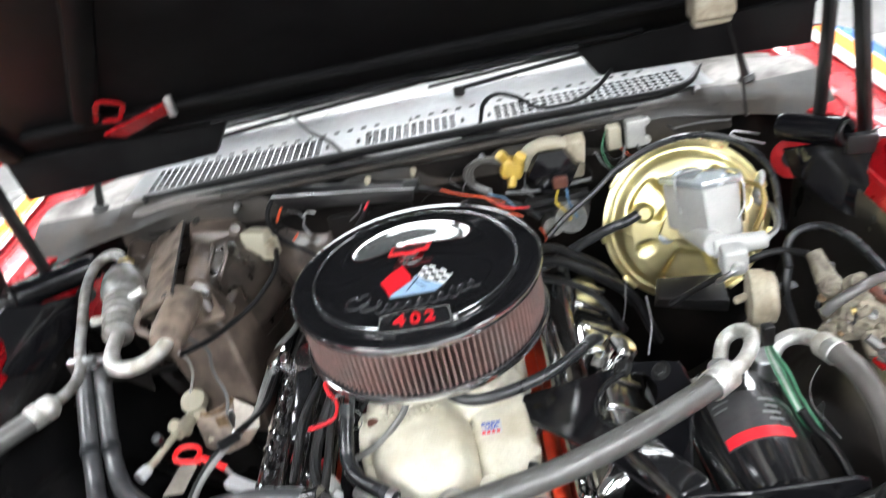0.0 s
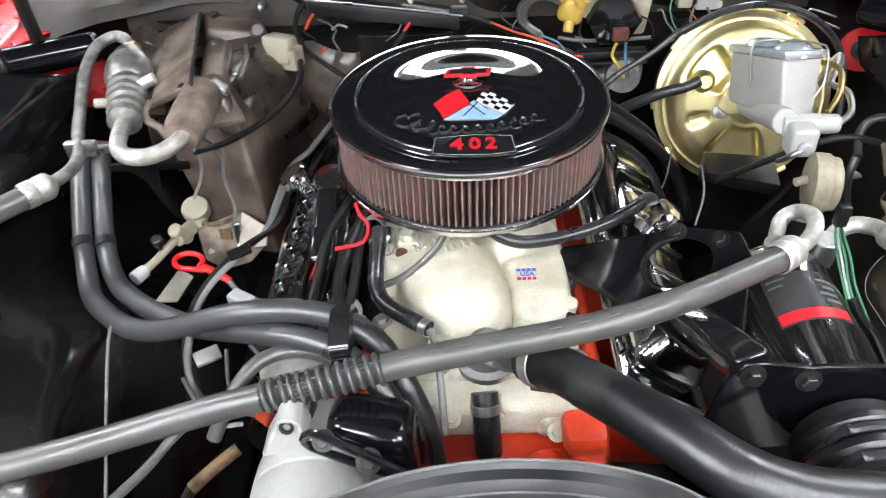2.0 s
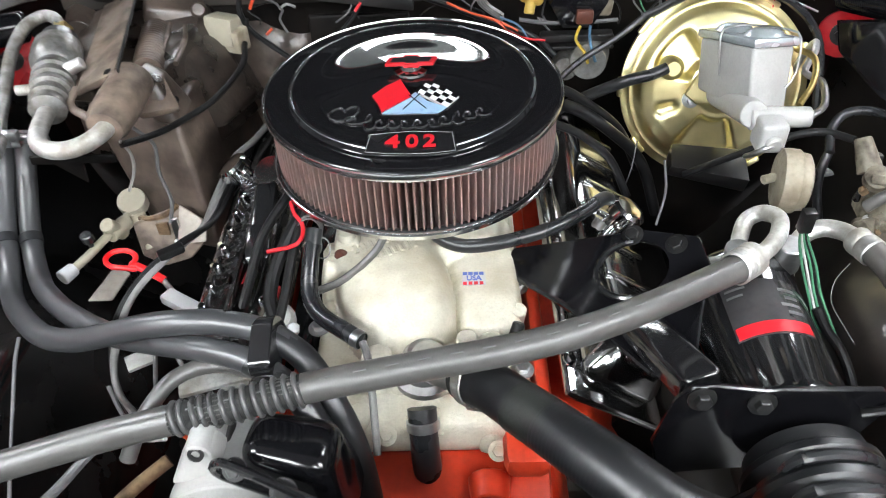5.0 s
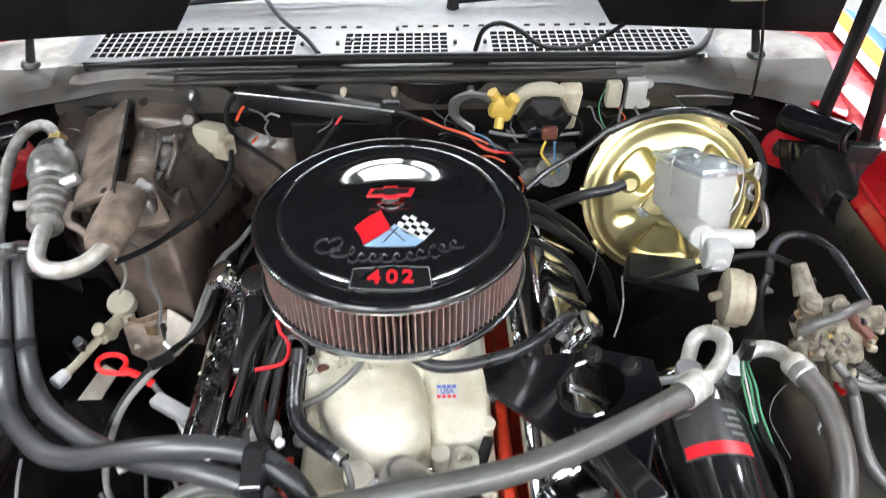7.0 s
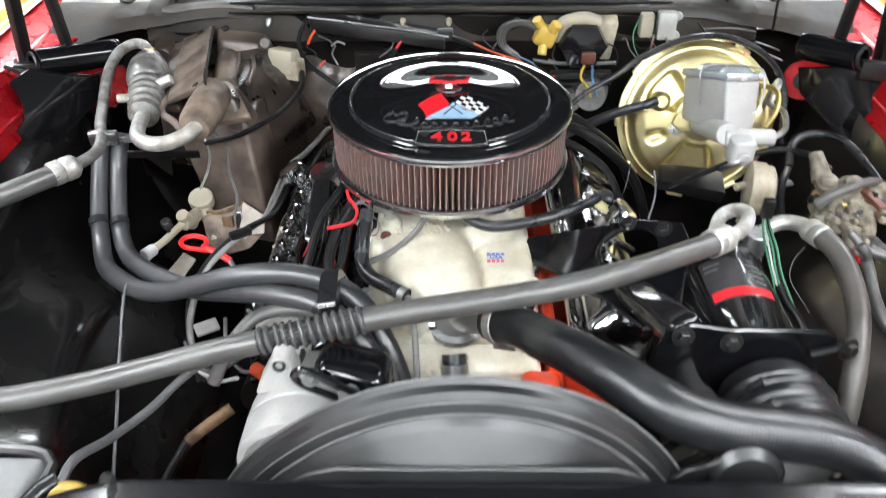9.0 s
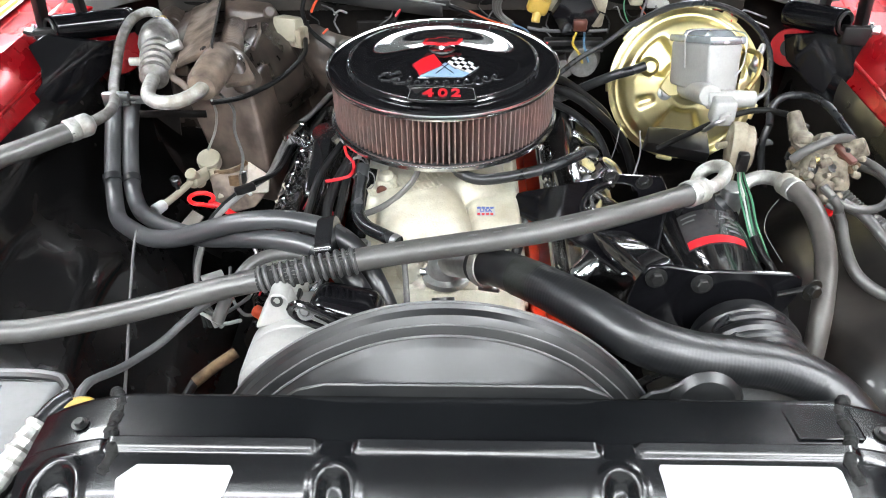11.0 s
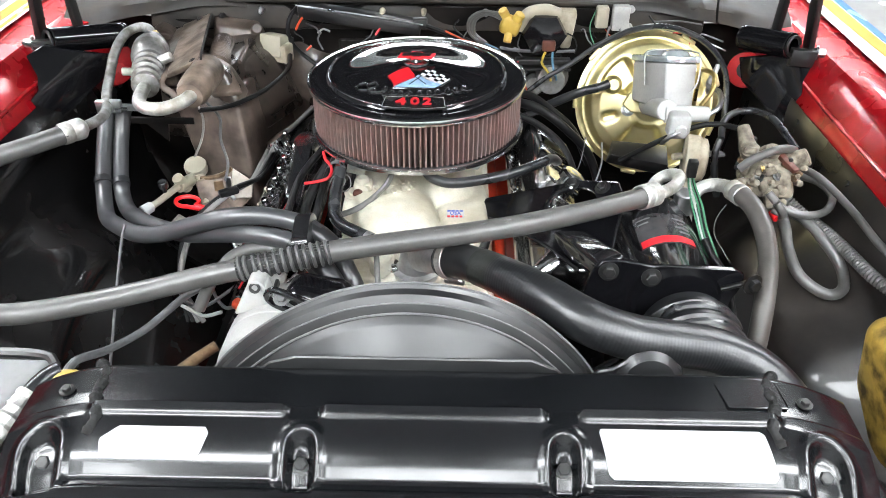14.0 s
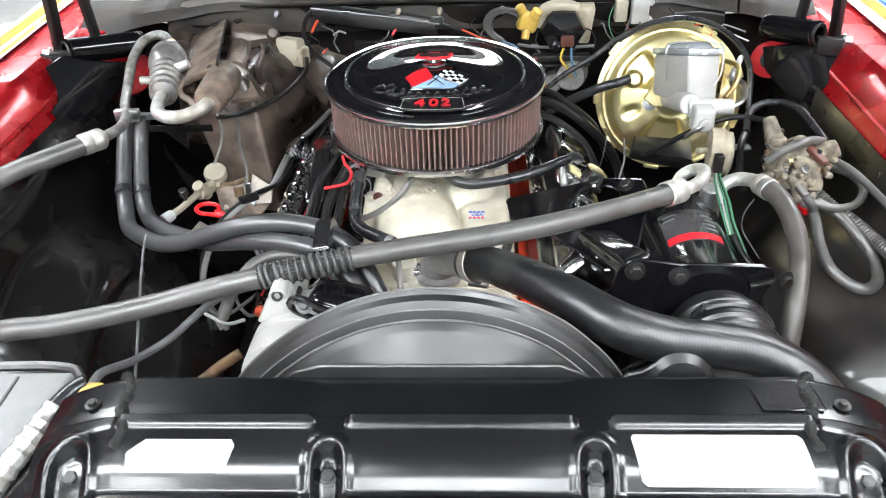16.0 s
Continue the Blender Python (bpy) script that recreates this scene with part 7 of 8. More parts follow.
part("red_terminal", rod((-0.245, 0.372, 0.735), (-0.262, 0.385, 0.735), 0.009), wire_orange, al, "orange-red terminal boot")
ab = thing("alternator_bracket", (-0.10, 0.28, 0.76), "glossy black slotted alternator bracket", "bracket")
part("arm", tube([(-0.060, 0.236, 0.800), (-0.100, 0.246, 0.815), (-0.150, 0.258, 0.829), (-0.170, 0.262, 0.838), (-0.175, 0.262, 0.850), (-0.166, 0.260, 0.860), (-0.148, 0.255, 0.857), (-0.100, 0.240, 0.840), (-0.060, 0.228, 0.825)], 0.0046, 10, 0.005), gloss_black, ab)
part("guard", hull([(-0.172, 0.262, 0.73), (-0.056, 0.235, 0.73), (-0.050, 0.340, 0.73), (-0.165, 0.350, 0.73)], [(-0.160, 0.280, 0.850), (-0.076, 0.262, 0.836), (-0.068, 0.325, 0.836), (-0.152, 0.335, 0.843)], 0.020, 5), bracket_black, ab, "smooth black rounded guard")
part("bracket_bolt", bolt((-0.156, 0.262, 0.846), (0, -0.7, 0.7), 0.007, 0.008), bolt_dark, ab)
part("bracket_bolt", bolt((-0.112, 0.246, 0.834), (0, -0.7, 0.7), 0.008, 0.008), bolt_dark, ab)
hose("lower_radiator_hose", [(0.004, 0.384, 0.762), (0.005, 0.372, 0.748), (0.006, 0.360, 0.722), (0.008, 0.350, 0.690), (0.010, 0.340, 0.640)], 0.0160, rubber_dark, "short black water pump hose with clamp", n=18)
solo("hose_clamp", lathe([(0.0165, 0), (0.0182, 0.001), (0.0182, 0.011), (0.0165, 0.012)], 24, along((0.0046, 0.376, 0.753), (0.0052, 0.369, 0.742))), steel, "bright clamp on the water pump hose", "hose clamp")
ds = thing("dipstick_tube", (-0.36, 0.38, 0.55), "rusty brown tube with black cable", "tube")
part("rusty_sleeve", tube([(-0.375, 0.372, 0.598), (-0.350, 0.395, 0.607), (-0.320, 0.42, 0.615)], 0.009, 12), rag_brown, ds)
part("black_cable", tube([(-0.375, 0.372, 0.598), (-0.39, 0.33, 0.585), (-0.40, 0.29, 0.57)], 0.0075, 10), wire_black, ds)

# ---- small things beside the heater box ----
vm = thing("vacuum_switch", (-0.43, 0.72, 0.70), "beige plastic vacuum valve with long stem", "valve")
part("drum", lathe([(0, 0), (0.016, 0), (0.021, 0.004), (0.0215, 0.018), (0.020, 0.022), (0.010, 0.023), (0, 0.024)], 28, along((-0.430, 0.775, 0.738), (-0.428, 0.762, 0.766))), ivory, vm)
part("stem", tube([(-0.430, 0.760, 0.742), (-0.436, 0.720, 0.746), (-0.446, 0.690, 0.748), (-0.460, 0.655, 0.746), (-0.472, 0.632, 0.745)], 0.0062, 12, 0.006), ivory, vm)
part("elbow", merge(rod((-0.434, 0.722, 0.732), (-0.441, 0.700, 0.766), 0.0105), rod((-0.430, 0.735, 0.742), (-0.441, 0.698, 0.748), 0.0115)), ivory, vm)
part("tip", rod((-0.470, 0.636, 0.745), (-0.481, 0.617, 0.744), 0.0095, 0.0105), sticker_white, vm)
part("knob", merge(rod((-0.456, 0.672, 0.748), (-0.456, 0.670, 0.768), 0.004), rod((-0.456, 0.671, 0.762), (-0.456, 0.669, 0.776), 0.0085)), rubber_dark, vm, "black knob")
lk = thing("linkage_bracket", (-0.36, 0.72, 0.70), "corroded metal linkage bracket below the heater box", "bracket")
part("leg", rod((-0.420, 0.752, 0.742), (-0.402, 0.722, 0.700), 0.0115, 0.0095, 16), beige, lk, "beige moulded leg")
part("lever", tube([(-0.412, 0.742, 0.742), (-0.395, 0.733, 0.748), (-0.372, 0.735, 0.752), (-0.352, 0.742, 0.764)], 0.0042, 8, 0.006), rag_brown, lk, "corroded brown lever")
part("blade", hull([(-0.388, 0.728, 0.700), (-0.370, 0.728, 0.705), (-0.366, 0.722, 0.748), (-0.384, 0.722, 0.746)], [(-0.388, 0.732, 0.700), (-0.370, 0.732, 0.705), (-0.366, 0.726, 0.748), (-0.384, 0.726, 0.746)], 0.0008, 1), rag_brown, lk)
part("blade", hull([(-0.364, 0.725, 0.705), (-0.352, 0.725, 0.708), (-0.350, 0.720, 0.757), (-0.360, 0.720, 0.756)], [(-0.364, 0.729, 0.705), (-0.352, 0.729, 0.708), (-0.350, 0.724, 0.757), (-0.360, 0.724, 0.756)], 0.0008, 1), steel, lk)
part("pale_plate", hull([(-0.349, 0.744, 0.763), (-0.311, 0.730, 0.743), (-0.314, 0.716, 0.718), (-0.357, 0.716, 0.714)], [(-0.349, 0.739, 0.766), (-0.311, 0.725, 0.746), (-0.314, 0.711, 0.720), (-0.357, 0.711, 0.716)], 0.001, 1), tan_metal, lk, "pale stained plate")
part("rod_end", rod((-0.352, 0.700, 0.735), (-0.338, 0.690, 0.728), 0.0035, None, 10), steel, lk)
dip = thing("dipstick", (-0.40, 0.63, 0.66), "red dipstick handle loop", "dipstick")
part("loop", tube([(-0.388 + 0.002, 0.640, 0.743)] + [(-0.411 + 0.021 * math.cos(a) , 0.650 + 0.017 * math.sin(a) - 0.14 * 0.021 * math.cos(a), 0.747) for a in np.linspace(radians(-40), radians(285), 14)] + [(-0.386, 0.634, 0.742)], 0.0038, 10, 0.004), red_plastic, dip)
part("grip", tube([(-0.388, 0.640, 0.743), (-0.370, 0.634, 0.737), (-0.350, 0.626, 0.728)], 0.0058, 10, 0.005), red_plastic, dip)
part("tube", tube([(-0.352, 0.627, 0.729), (-0.32, 0.60, 0.68), (-0.28, 0.53, 0.60)], 0.004, 8), steel, dip)
solo("gusset_plate", slab([(0.03, 0.012), (0.060, 0.070), (0.085, 0.055), (0.066, 0.012)], 0.003, Matrix.Translation((-0.515, 0.640, 0.66)) @ Matrix.Rotation(radians(20), 4, "X")), tan_metal, "pale grey sheet metal gusset below the hoses", "gusset")
solo("white_block", box((-0.318, 0.592, 0.715), (0.070, 0.022, 0.016), 0.004, 2, Matrix.Rotation(radians(-32), 4, "Z")), sticker_white, "white plastic spark plug shield", "shield")
solo("white_block", box((-0.380, 0.545, 0.66), (0.036, 0.028, 0.006), 0.002, 2, Matrix.Rotation(radians(30), 4, "Z")), cast_grey, "pale metal shield below the heater hoses", "shield")

# ---- ignition leads and harness over the valve cover ----
for k in range(4):
    o = 0.0085 * k
    hose("ignition_lead", [(-0.215 - o * 0.4, 0.945 - o, 0.800 + o * 0.3), (-0.250 - o * 0.3, 0.890 - o, 0.786 + o * 0.2), (-0.272 - o * 0.5, 0.83, 0.774 + o * 0.3), (-0.280 - o * 0.6, 0.75, 0.770 + o * 0.2), (-0.288 - o * 0.5, 0.69 - o * 0.5, 0.774), (-0.318 - o * 0.3, 0.628 - o * 0.6, 0.788 - o * 0.2), (-0.358 - o * 0.2, 0.580 - o * 0.7, 0.773 - o * 0.4), (-0.384 + o * 0.2, 0.535 - o * 0.8, 0.742 - o * 0.5), (-0.385 + o * 0.5, 0.49 - o, 0.70), (-0.37 + o, 0.45, 0.64)], 0.0042, lead_grey if k > 1 else wire_black, "dark ignition lead running down past the valve cover", "ignition lead", 10, group="ignition leads")
solo("lead_separator", box((-0.322, 0.616, 0.789), (0.034, 0.014, 0.012), 0.003, 2, Matrix.Rotation(radians(35), 4, "Z")), wire_black, "black plastic ignition lead separator", "clip")
solo("lead_separator", box((-0.282, 0.815, 0.778), (0.036, 0.012, 0.010), 0.003, 2, Matrix.Rotation(radians(35), 4, "Z")), wire_black, "black plastic ignition lead separator", "clip")
for k, (pts, r) in enumerate((([(-0.13, 0.60, 0.87), (-0.145, 0.56, 0.845), (-0.152, 0.51, 0.82), (-0.16, 0.46, 0.80)], 0.006), ([(-0.16, 0.64, 0.86), (-0.19, 0.585, 0.835), (-0.205, 0.52, 0.80), (-0.215, 0.46, 0.78)], 0.006),
                               ([(-0.14, 0.60, 0.862), (-0.165, 0.545, 0.832), (-0.170, 0.50, 0.812), (-0.150, 0.455, 0.80)], 0.008))):
    hose("engine_harness", pts, r, wire_black, "black engine wiring harness over the valve cover", "harness", 10, group="engine harness")
for pts in ([(-0.151, 0.605, 0.874), (-0.146, 0.590, 0.868), (-0.136, 0.578, 0.864), (-0.133, 0.562, 0.860), (-0.139, 0.549, 0.856), (-0.156, 0.545, 0.853), (-0.174, 0.544, 0.850)], [(-0.168, 0.535, 0.80), (-0.166, 0.520, 0.802), (-0.170, 0.508, 0.798)]):
    hose("sensor_wire", pts, 0.0026, wire_red, "bright red wire at the intake side", "wire", 8)
for k, (cx, cz, r) in enumerate(((-0.116, 0.850, 0.0150), (-0.120, 0.856, 0.0105))):
    hose("looped_wire", [(cx + r * math.cos(a), 0.548 + 0.004 * math.sin(2 * a) - 0.003 * k, cz + r * math.sin(a)) for a in np.linspace(radians(100), radians(430), 16)], 0.0009, lead_grey, "thin looped bare wire beside the intake", "wire", 6, step=0.004, group="looped wires")
fit = thing("intake_fitting", (-0.088, 0.585, 0.80), "cream metal fitting with a brown port on the intake", "fitting")
part("body", merge(hull([(-0.104, 0.572, 0.795), (-0.070, 0.572, 0.795), (-0.070, 0.602, 0.795), (-0.104, 0.602, 0.795)], [(-0.102, 0.574, 0.830), (-0.072, 0.574, 0.830), (-0.072, 0.600, 0.832), (-0.102, 0.600, 0.832)], 0.005, 3), rod((-0.088, 0.588, 0.828), (-0.088, 0.588, 0.838), 0.012, 0.010)), cast_cream, fit)
part("port", lathe([(0, 0), (0.0075, 0), (0.0085, 0.001), (0.0085, 0.004), (0.006, 0.006), (0, 0.006)], 20, along((-0.094, 0.574, 0.815), (-0.096, 0.560, 0.819))), rusty, fit, "brown threaded port")
link = thing("carburettor_lever", (-0.10, 0.60, 0.84), "pale metal lever bracket below the air cleaner", "lever")
part("plate", box((-0.098, 0.600, 0.850), (0.030, 0.005, 0.026), 0.002, 2, Matrix.Rotation(radians(12), 4, "Y")), aluminium, link)
part("pivot", rod((-0.104, 0.598, 0.856), (-0.104, 0.588, 0.857), 0.006), steel, link)
part("arm", tube([(-0.104, 0.592, 0.857), (-0.080, 0.592, 0.850), (-0.040, 0.594, 0.850)], 0.0030, 8), steel, link)
part("foot", rod((-0.095, 0.604, 0.81), (-0.095, 0.604, 0.845), 0.004), steel, link)
rng = random.Random(5)
for k in range(5):
    x0 = -0.172 - 0.0095 * k
    pts = [(x0, 0.64 + rng.uniform(-0.02, 0.03), 0.828 - 0.0045 * k)]
    for q in range(1, 6):
        pts.append((x0 - 0.010 * q + rng.uniform(-0.005, 0.005), pts[0][1] - 0.048 * q, pts[0][2] - 0.011 * q + rng.uniform(-0.004, 0.005)))
    hose("plug_wire", pts, rng.uniform(0.0011, 0.0022), (wire_black, gloss_black, wire_grey, wire_red, gloss_black)[k], "thin " + ("black", "glossy black", "grey", "red", "glossy black")[k] + " wire along the valve cover", "wire", 6, step=0.008)
lc = thing("loom_cover", (-0.20, 0.63, 0.78), "glossy black flat loom cover over the valve cover", "cover")
part("cover", hull([(-0.219, 0.690, 0.812), (-0.186, 0.688, 0.818), (-0.186, 0.572, 0.778), (-0.224, 0.572, 0.772)], [(-0.216, 0.688, 0.842), (-0.184, 0.686, 0.848), (-0.184, 0.575, 0.800), (-0.222, 0.575, 0.794)], 0.006, 3), gloss_black, lc)
part("cover_step", hull([(-0.221, 0.632, 0.800), (-0.184, 0.630, 0.804), (-0.184, 0.570, 0.785), (-0.224, 0.570, 0.780)], [(-0.220, 0.628, 0.824), (-0.184, 0.626, 0.830), (-0.185, 0.580, 0.810), (-0.221, 0.580, 0.804)], 0.006, 3), gloss_black, lc)
part("cover_tail", hull([(-0.215, 0.575, 0.775), (-0.195, 0.575, 0.778), (-0.205, 0.500, 0.750), (-0.218, 0.500, 0.750)], [(-0.213, 0.575, 0.796), (-0.196, 0.575, 0.798), (-0.205, 0.500, 0.765), (-0.217, 0.500, 0.765)], 0.003, 2), gloss_black, lc)
for k in range(7):
    part("rivet", rod((-0.238 - 0.003 * k, 0.70 - 0.030 * k, 0.800 - 0.004 * k), (-0.240 - 0.003 * k, 0.695 - 0.030 * k, 0.818 - 0.004 * k), 0.0075, 0.005, 12), chrome_dark, lc, "bright round terminal")
sd = thing("temperature_sender", (-0.162, 0.49, 0.76), "pale metal temperature sender beside the intake", "sender")
part("body", lathe([(0, 0), (0.018, 0), (0.020, 0.010), (0.018, 0.026), (0.012, 0.032), (0, 0.033)], 20, along((-0.166, 0.500, 0.775), (-0.158, 0.486, 0.802))), cast_grey, sd)
part("nut", rod((-0.148, 0.482, 0.78), (-0.142, 0.474, 0.795), 0.008, 0.008, 6), steel, sd)
part("clip", box((-0.176, 0.512, 0.800), (0.022, 0.008, 0.012), 0.002), chrome, sd)
for k in range(3):
    hose("wire_coil", [(-0.128 + 0.014 * math.cos(a), 0.575 + 0.005 * k + 0.004 * math.sin(a), 0.852 + 0.017 * math.sin(a)) for a in np.linspace(0.2 + k, 6.0 + k, 12)], 0.0014, wire_grey, "small grey coil of spare wire", "wire", 6)
hose("white_tag", [(-0.262, 0.63, 0.79), (-0.250, 0.615, 0.775), (-0.262, 0.60, 0.765), (-0.272, 0.61, 0.77)], 0.0032, ivory, "pale cable loop beside the valve cover", "wire", 8)
ch = thing("choke_housing", (-0.202, 0.752, 0.79), "chrome cap at the rear of the valve cover", "cap")
part("cap", lathe([(0, 0), (0.019, 0), (0.019, 0.016), (0.026, 0.018), (0.026, 0.032), (0.022, 0.037), (0, 0.039)], 28, along((-0.202, 0.752, 0.790), (-0.208, 0.740, 0.826))), rim_chrome, ch)
for pts, r in (([(0.165, 0.79, 0.885), (0.215, 0.815, 0.860), (0.270, 0.815, 0.820), (0.325, 0.825, 0.755), (0.36, 0.82, 0.66)], 0.0085), ([(0.160, 0.80, 0.895), (0.20, 0.84, 0.875), (0.24, 0.85, 0.845), (0.29, 0.85, 0.80), (0.33, 0.86, 0.72)], 0.007),
               ([(0.17, 0.77, 0.87), (0.22, 0.78, 0.84), (0.265, 0.775, 0.80), (0.295, 0.765, 0.74)], 0.006)):
    hose("rear_harness", pts, r, wire_black, "black wiring loom dropping behind the engine", "harness", 12, group="rear harness")
solo("cable_tie", tube([(0.312, 0.818, 0.800), (0.305, 0.80, 0.765), (0.296, 0.79, 0.735)], 0.0010, 6), wire_grey, "thin grey cable tie tail", "cable tie")

# ---- firewall fittings ----
wt = thing("wiring_trough", (-0.12, 1.01, 0.94), "black wiring trough along the firewall", "wiring trough")
part("channel", merge(hull([(-0.250, 0.985, 0.965), (-0.010, 0.975, 0.935), (-0.010, 1.02, 0.935), (-0.250, 1.03, 0.965)], [(-0.250, 0.985, 0.990), (-0.010, 0.978, 0.958), (-0.010, 1.02, 0.958), (-0.250, 1.03, 0.990)], 0.003)), satin_black, wt)
part("edge_rod", tube([(-0.252, 0.984, 0.992), (-0.10, 0.980, 0.973), (-0.004, 0.976, 0.959)], 0.0015, 8), steel, wt)
part("joint_block", box((-0.010, 0.990, 0.958), (0.028, 0.020, 0.020), 0.003), bolt_dark, wt)
for pts, r, mt, lb in (
        ([(-0.246, 1.0, 0.990), (-0.268, 0.995, 0.965), (-0.274, 0.99, 0.935), (-0.262, 0.99, 0.905), (-0.232, 0.985, 0.880), (-0.197, 0.97, 0.86), (-0.17, 0.94, 0.85)], 0.0055, wire_black, "black cable hanging on the firewall"),
        ([(-0.266, 0.99, 0.925), (-0.270, 0.985, 0.895), (-0.282, 0.975, 0.865), (-0.288, 0.96, 0.85)], 0.004, wire_black, "black cable hanging on the firewall"),
        ([(-0.241, 0.985, 0.968), (-0.250, 0.983, 0.956), (-0.256, 0.983, 0.944)], 0.004, wire_orange, "orange wire end in the firewall loom"),
        ([(-0.228, 0.982, 0.912), (-0.238, 0.980, 0.903)], 0.0035, wire_orange, "orange wire end in the firewall loom"),
        ([(-0.22, 1.02, 0.925), (-0.208, 1.018, 0.934), (-0.194, 1.015, 0.930)], 0.0032, wire_white, "pale frayed wire end on the firewall"),
        ([(-0.085, 0.985, 0.955), (-0.100, 0.98, 0.930), (-0.120, 0.97, 0.910), (-0.146, 0.95, 0.885)], 0.0045, wire_black, "black cable hanging on the firewall"),
        ([(-0.088, 0.98, 0.950), (-0.098, 0.976, 0.938)], 0.0036, wire_red, "red wire end in the firewall loom"),
        ([(0.000, 0.985, 0.955), (0.038, 0.975, 0.945), (0.088, 0.965, 0.928), (0.133, 0.955, 0.915), (0.170, 0.95, 0.900), (0.20, 0.93, 0.88)], 0.006, wire_black, "black loom across the firewall"),
        ([(0.040, 0.970, 0.950), (0.075, 0.965, 0.935), (0.110, 0.957, 0.927), (0.145, 0.950, 0.912)], 0.0028, wire_orange, "orange wire across the firewall"),
        ([(0.085, 0.964, 0.932), (0.115, 0.955, 0.924), (0.135, 0.95, 0.905), (0.160, 0.945, 0.898)], 0.0026, wire_orange, "orange wire across the firewall"),
        ([(0.118, 0.958, 0.930), (0.145, 0.952, 0.920), (0.160, 0.948, 0.900)], 0.0026, wire_blue, "pale blue wire across the firewall"),
        ([(0.130, 0.95, 0.912), (0.155, 0.945, 0.902), (0.185, 0.94, 0.900)], 0.0026, wire_red, "pink-red wire across the firewall"),
        ([(0.132, 0.948, 0.890), (0.150, 0.94, 0.895), (0.172, 0.938, 0.885)], 0.0024, wire_orange, "orange wire end by the air cleaner"),
        ([(0.195, 0.93, 0.862), (0.203, 0.925, 0.85), (0.202, 0.92, 0.838)], 0.0026, wire_orange, "orange wire end by the air cleaner"),
        ([(0.44, 1.0, 0.975), (0.46, 0.985, 0.955), (0.485, 0.975, 0.95), (0.50, 0.99, 0.955)], 0.0026, wire_black, "thin black wire by the relay"),
        ([(0.460, 0.965, 0.945), (0.485, 0.955, 0.957), (0.512, 0.95, 0.952), (0.512, 0.945, 0.925)], 0.0018, wire_red, "thin red wire above the servo"),
        ([(0.335, 1.0, 0.985), (0.325, 0.99, 0.955), (0.335, 0.98, 0.925), (0.36, 0.975, 0.905)], 0.0018, wire_green, "pale green wire below the relay"),
        ([(0.365, 0.995, 0.955), (0.36, 0.985, 0.93), (0.375, 0.975, 0.91)], 0.0035, wire_grey, "grey wire below the relay"),
        ([(0.385, 0.995, 0.95), (0.395, 0.985, 0.93), (0.392, 0.975, 0.91)], 0.0035, wire_grey, "grey wire below the relay"),
        ([(0.33, 0.955, 0.925), (0.29, 0.94, 0.90), (0.24, 0.925, 0.875), (0.205, 0.905, 0.855)], 0.0062, rubber_dark, "black hose slanting down from the servo top"),
        ([(0.30, 0.99, 0.905), (0.25, 0.985, 0.905), (0.19, 0.98, 0.908), (0.15, 0.99, 0.91)], 0.0050, wire_grey, "grey hose below the wiper motor"),
        ([(0.33, 0.955, 0.925), (0.40, 0.945, 0.965), (0.47, 0.94, 0.972), (0.54, 0.935, 0.945), (0.585, 0.92, 0.89), (0.59, 0.88, 0.80)], 0.0075, rubber_dark, "black hose arched over the servo"),
        ([(0.55, 1.01, 0.955), (0.50, 1.0, 0.965), (0.45, 1.005, 0.962)], 0.0025, wire_grey, "thin grey wire on the firewall"),
        ([(0.59, 0.985, 0.93), (0.545, 0.985, 0.945), (0.548, 0.98, 0.935), (0.595, 0.975, 0.915)], 0.0026, steel, "bright looped wire beside the hinge spring")):
    hose("firewall_wire", pts, r * (0.80 if mt in (wire_black, rubber_dark) else 0.62), mt, lb, "wire", 8, step=0.006)
# thin stray wires hanging along the firewall
rng = random.Random(11)
for k in range(16):
    x = (-0.24, -0.21, -0.13, -0.10, -0.06, 0.02, 0.06, 0.10, 0.19, 0.28, 0.31, 0.335, 0.365, 0.41, 0.45, 0.49)[k] + rng.uniform(-0.008, 0.008)
    z = rng.uniform(0.925, 0.965)
    pts = [(x, 1.012, z)]
    for q in range(5):
        pts.append((pts[-1][0] + rng.uniform(-0.022, 0.024), 1.012 - 0.006 * q - rng.uniform(0, 0.012), pts[-1][2] - rng.uniform(-0.006, 0.020)))
    hose("stray_wire", pts, rng.uniform(0.0009, 0.0018), (wire_grey, wire_black, wire_grey, wire_black, wire_orange, wire_black, wire_black, wire_grey)[k % 8], ("thin grey", "thin black", "thin grey", "thin black", "thin orange", "thin black", "thin black", "thin grey")[k % 8] + " wire hanging on the firewall", "wire", 6, step=0.006)
wm = thing("wiper_motor", (0.235, 1.0, 0.90), "black wiper motor with pale plastic pump cover", "motor")
part("motor", lathe([(0, 0), (0.036, 0), (0.045, 0.010), (0.046, 0.030), (0.042, 0.045), (0.020, 0.052), (0, 0.053)], 6, along((0.237, 1.015, 0.938), (0.235, 0.960, 0.942))), bracket_black, wm)
part("cover", tube([(0.192, 1.0, 0.945), (0.196, 0.995, 0.972), (0.215, 0.992, 0.984), (0.240, 0.992, 0.986), (0.262, 0.992, 0.978)], 0.012, 12, 0.006), ivory, wm, "pale plastic pump cover")
part("side_bracket", hull([(0.270, 1.02, 0.905), (0.292, 1.02, 0.905), (0.292, 1.0, 0.905), (0.272, 1.0, 0.905)], [(0.262, 1.02, 0.985), (0.300, 1.02, 0.985), (0.300, 0.998, 0.975), (0.262, 0.998, 0.975)], 0.005), beige, wm, "beige side bracket")
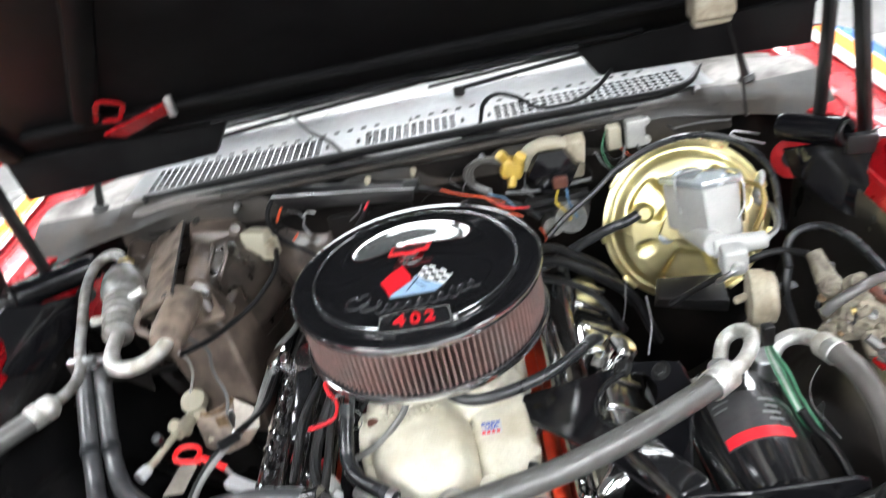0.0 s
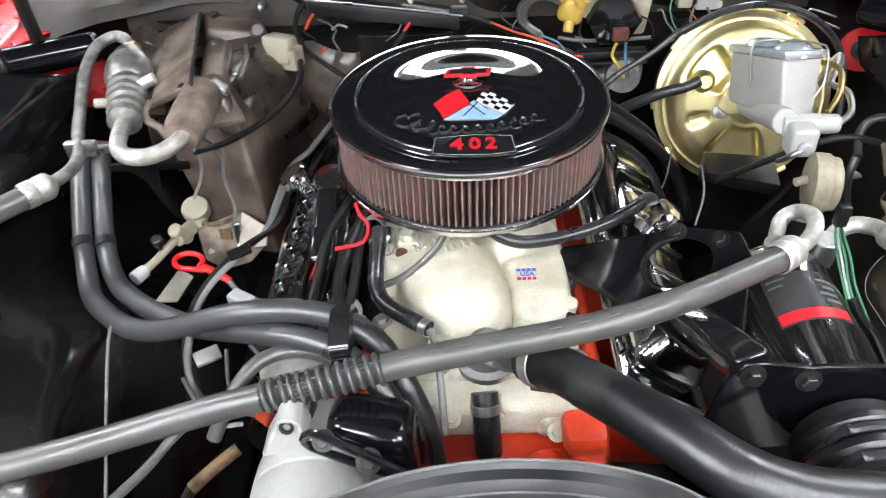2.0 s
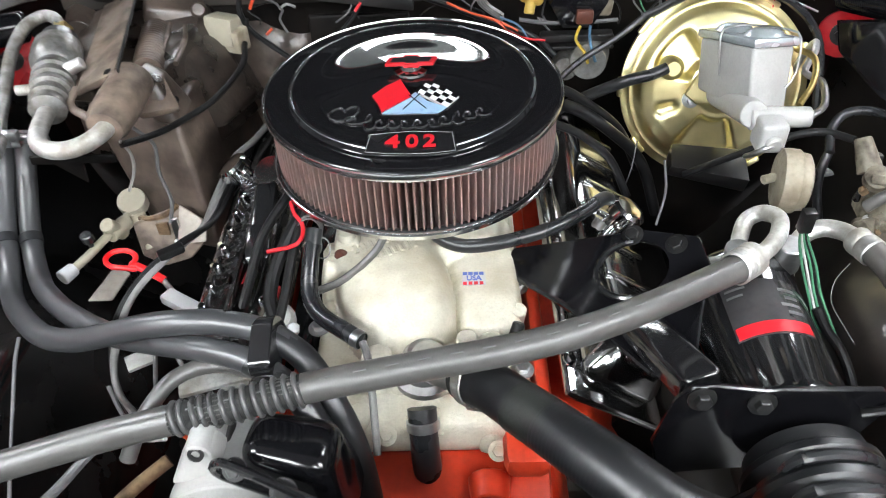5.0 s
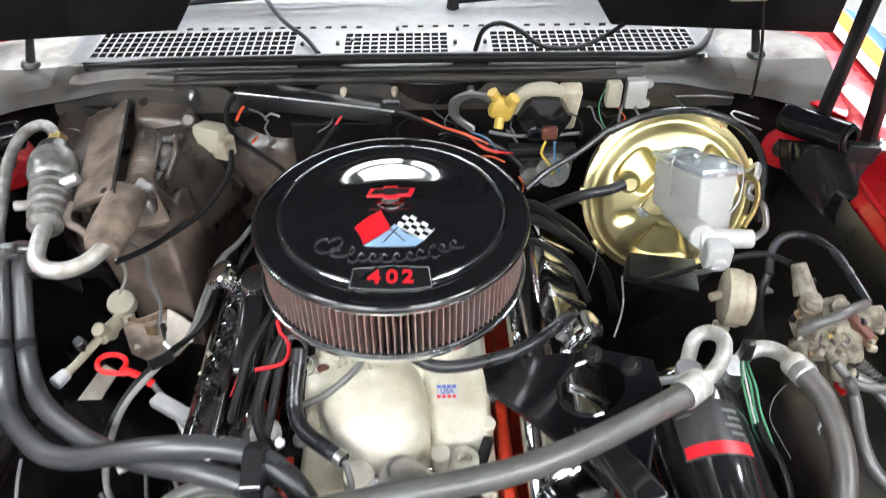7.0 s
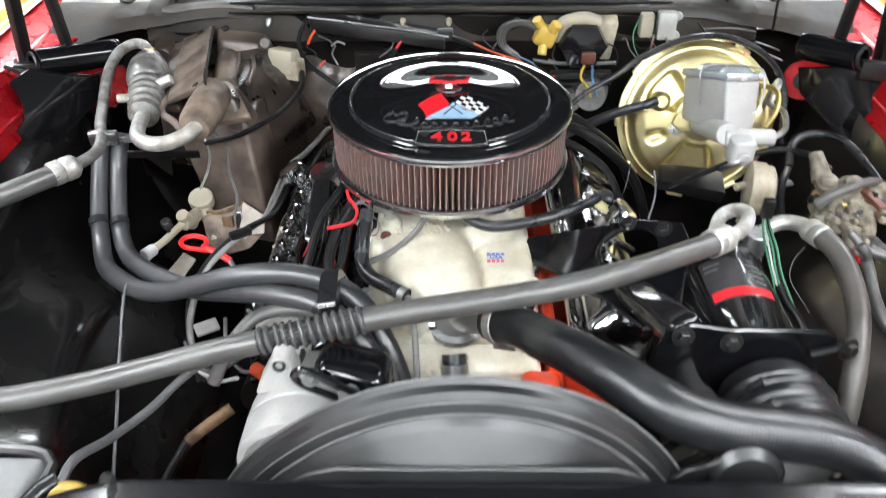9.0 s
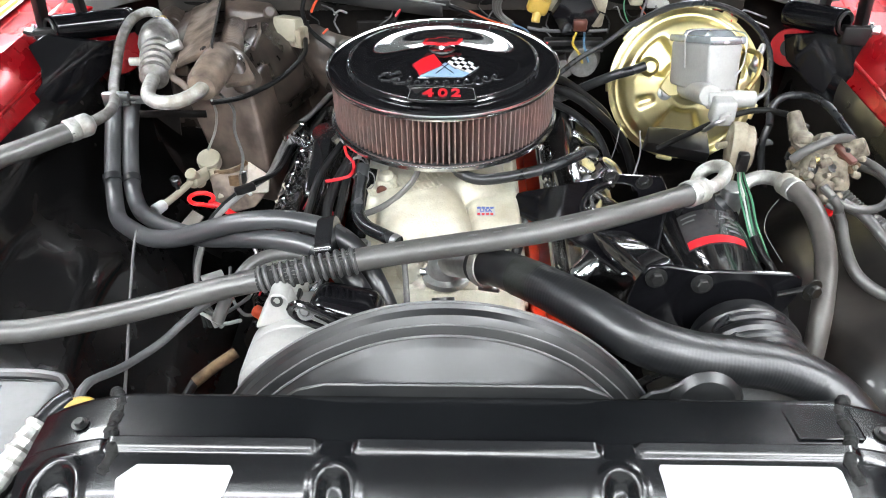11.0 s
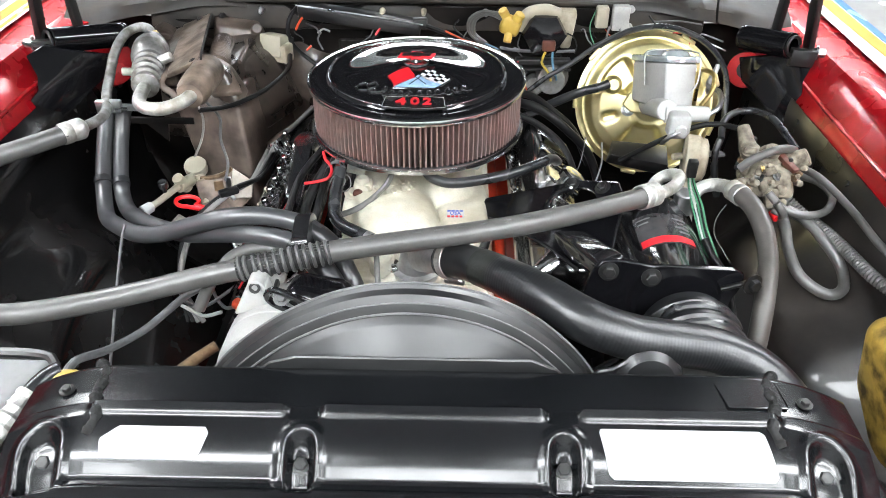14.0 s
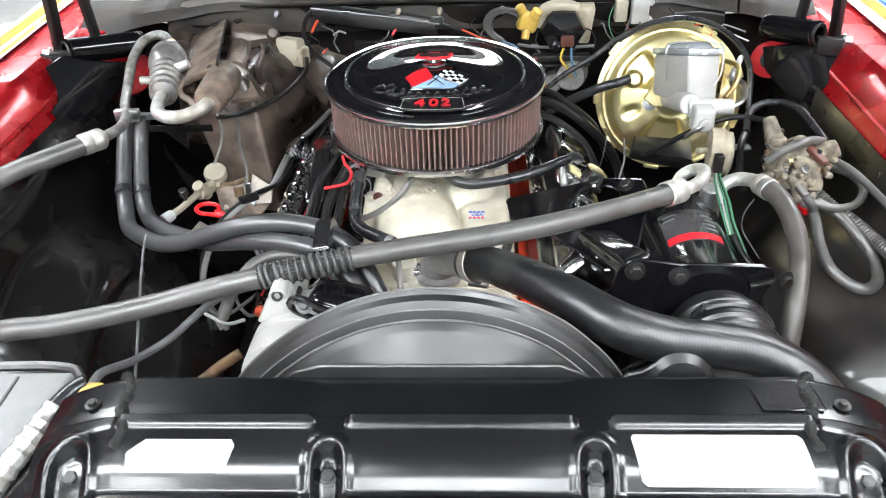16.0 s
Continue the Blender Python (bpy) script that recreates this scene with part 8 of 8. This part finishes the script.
part("plug", box((0.243, 0.956, 0.928), (0.026, 0.012, 0.022), 0.004), rusty, wm, "dull red-brown wiring plug")
part("plug_wire", tube([(0.236, 0.942, 0.92), (0.230, 0.94, 0.90), (0.245, 0.935, 0.88), (0.25, 0.93, 0.865)], 0.0024, 6), wire_yellow, wm)
part("plug_wire", tube([(0.250, 0.942, 0.92), (0.252, 0.94, 0.895), (0.262, 0.935, 0.865)], 0.0024, 6), wire_blue, wm)
yp = thing("washer_pump", (0.165, 0.985, 0.94), "lumpy yellow plastic washer pump on the firewall", "pump")
part("body", merge(box((0.168, 0.985, 0.958), (0.040, 0.026, 0.038), 0.009, 3, Matrix.Rotation(radians(18), 4, "Y")), rod((0.160, 0.985, 0.972), (0.150, 0.980, 0.990), 0.009), rod((0.178, 0.975, 0.97), (0.186, 0.97, 0.985), 0.010), rod((0.165, 0.978, 0.945), (0.162, 0.97, 0.928), 0.008)), yellow_plastic, yp)
for k in range(3):
    hose("washer_tube", [(0.155 - 0.006 * k, 0.985, 0.968 + 0.006 * k), (0.125 - 0.006 * k, 0.99, 0.978 + 0.002 * k), (0.100 - 0.006 * k, 0.995, 0.965), (0.098 - 0.004 * k, 1.0, 0.935), (0.125, 0.995, 0.915 - 0.004 * k)], 0.0038, rubber, "grey curled washer tube on the firewall", "hose", 8, group="washer tubes")
rl = thing("relay", (0.37, 1.01, 0.94), "ivory relay with plug on the firewall", "relay")
part("plug", box((0.348, 1.0, 0.972), (0.024, 0.022, 0.042), 0.004), ivory, rl)
part("case", box((0.386, 1.008, 0.968), (0.034, 0.020, 0.050), 0.004), cast_grey, rl, "grey relay case")
part("ear", rod((0.405, 1.002, 0.985), (0.405, 1.012, 0.985), 0.007), cast_grey, rl)
part("ear", rod((0.405, 1.002, 0.95), (0.405, 1.012, 0.95), 0.007), cast_grey, rl)
ct = thing("heater_core_cap", (0.27, 0.95, 0.84), "dusty grey metal cover low on the firewall", "cover")
part("cover", merge(rod((0.258, 0.985, 0.855), (0.252, 0.94, 0.862), 0.034, 0.028, 24), rod((0.225, 0.98, 0.84), (0.220, 0.95, 0.845), 0.022, 0.018, 20)), aluminium_dull, ct)
solo("loom_rail", merge(box((0.235, 0.965, 0.893), (0.11, 0.02, 0.012), 0.003), box((0.235, 0.96, 0.88), (0.11, 0.02, 0.006), 0.002)), satin_black, "black plastic loom rail by the wiper motor", "cable rail")
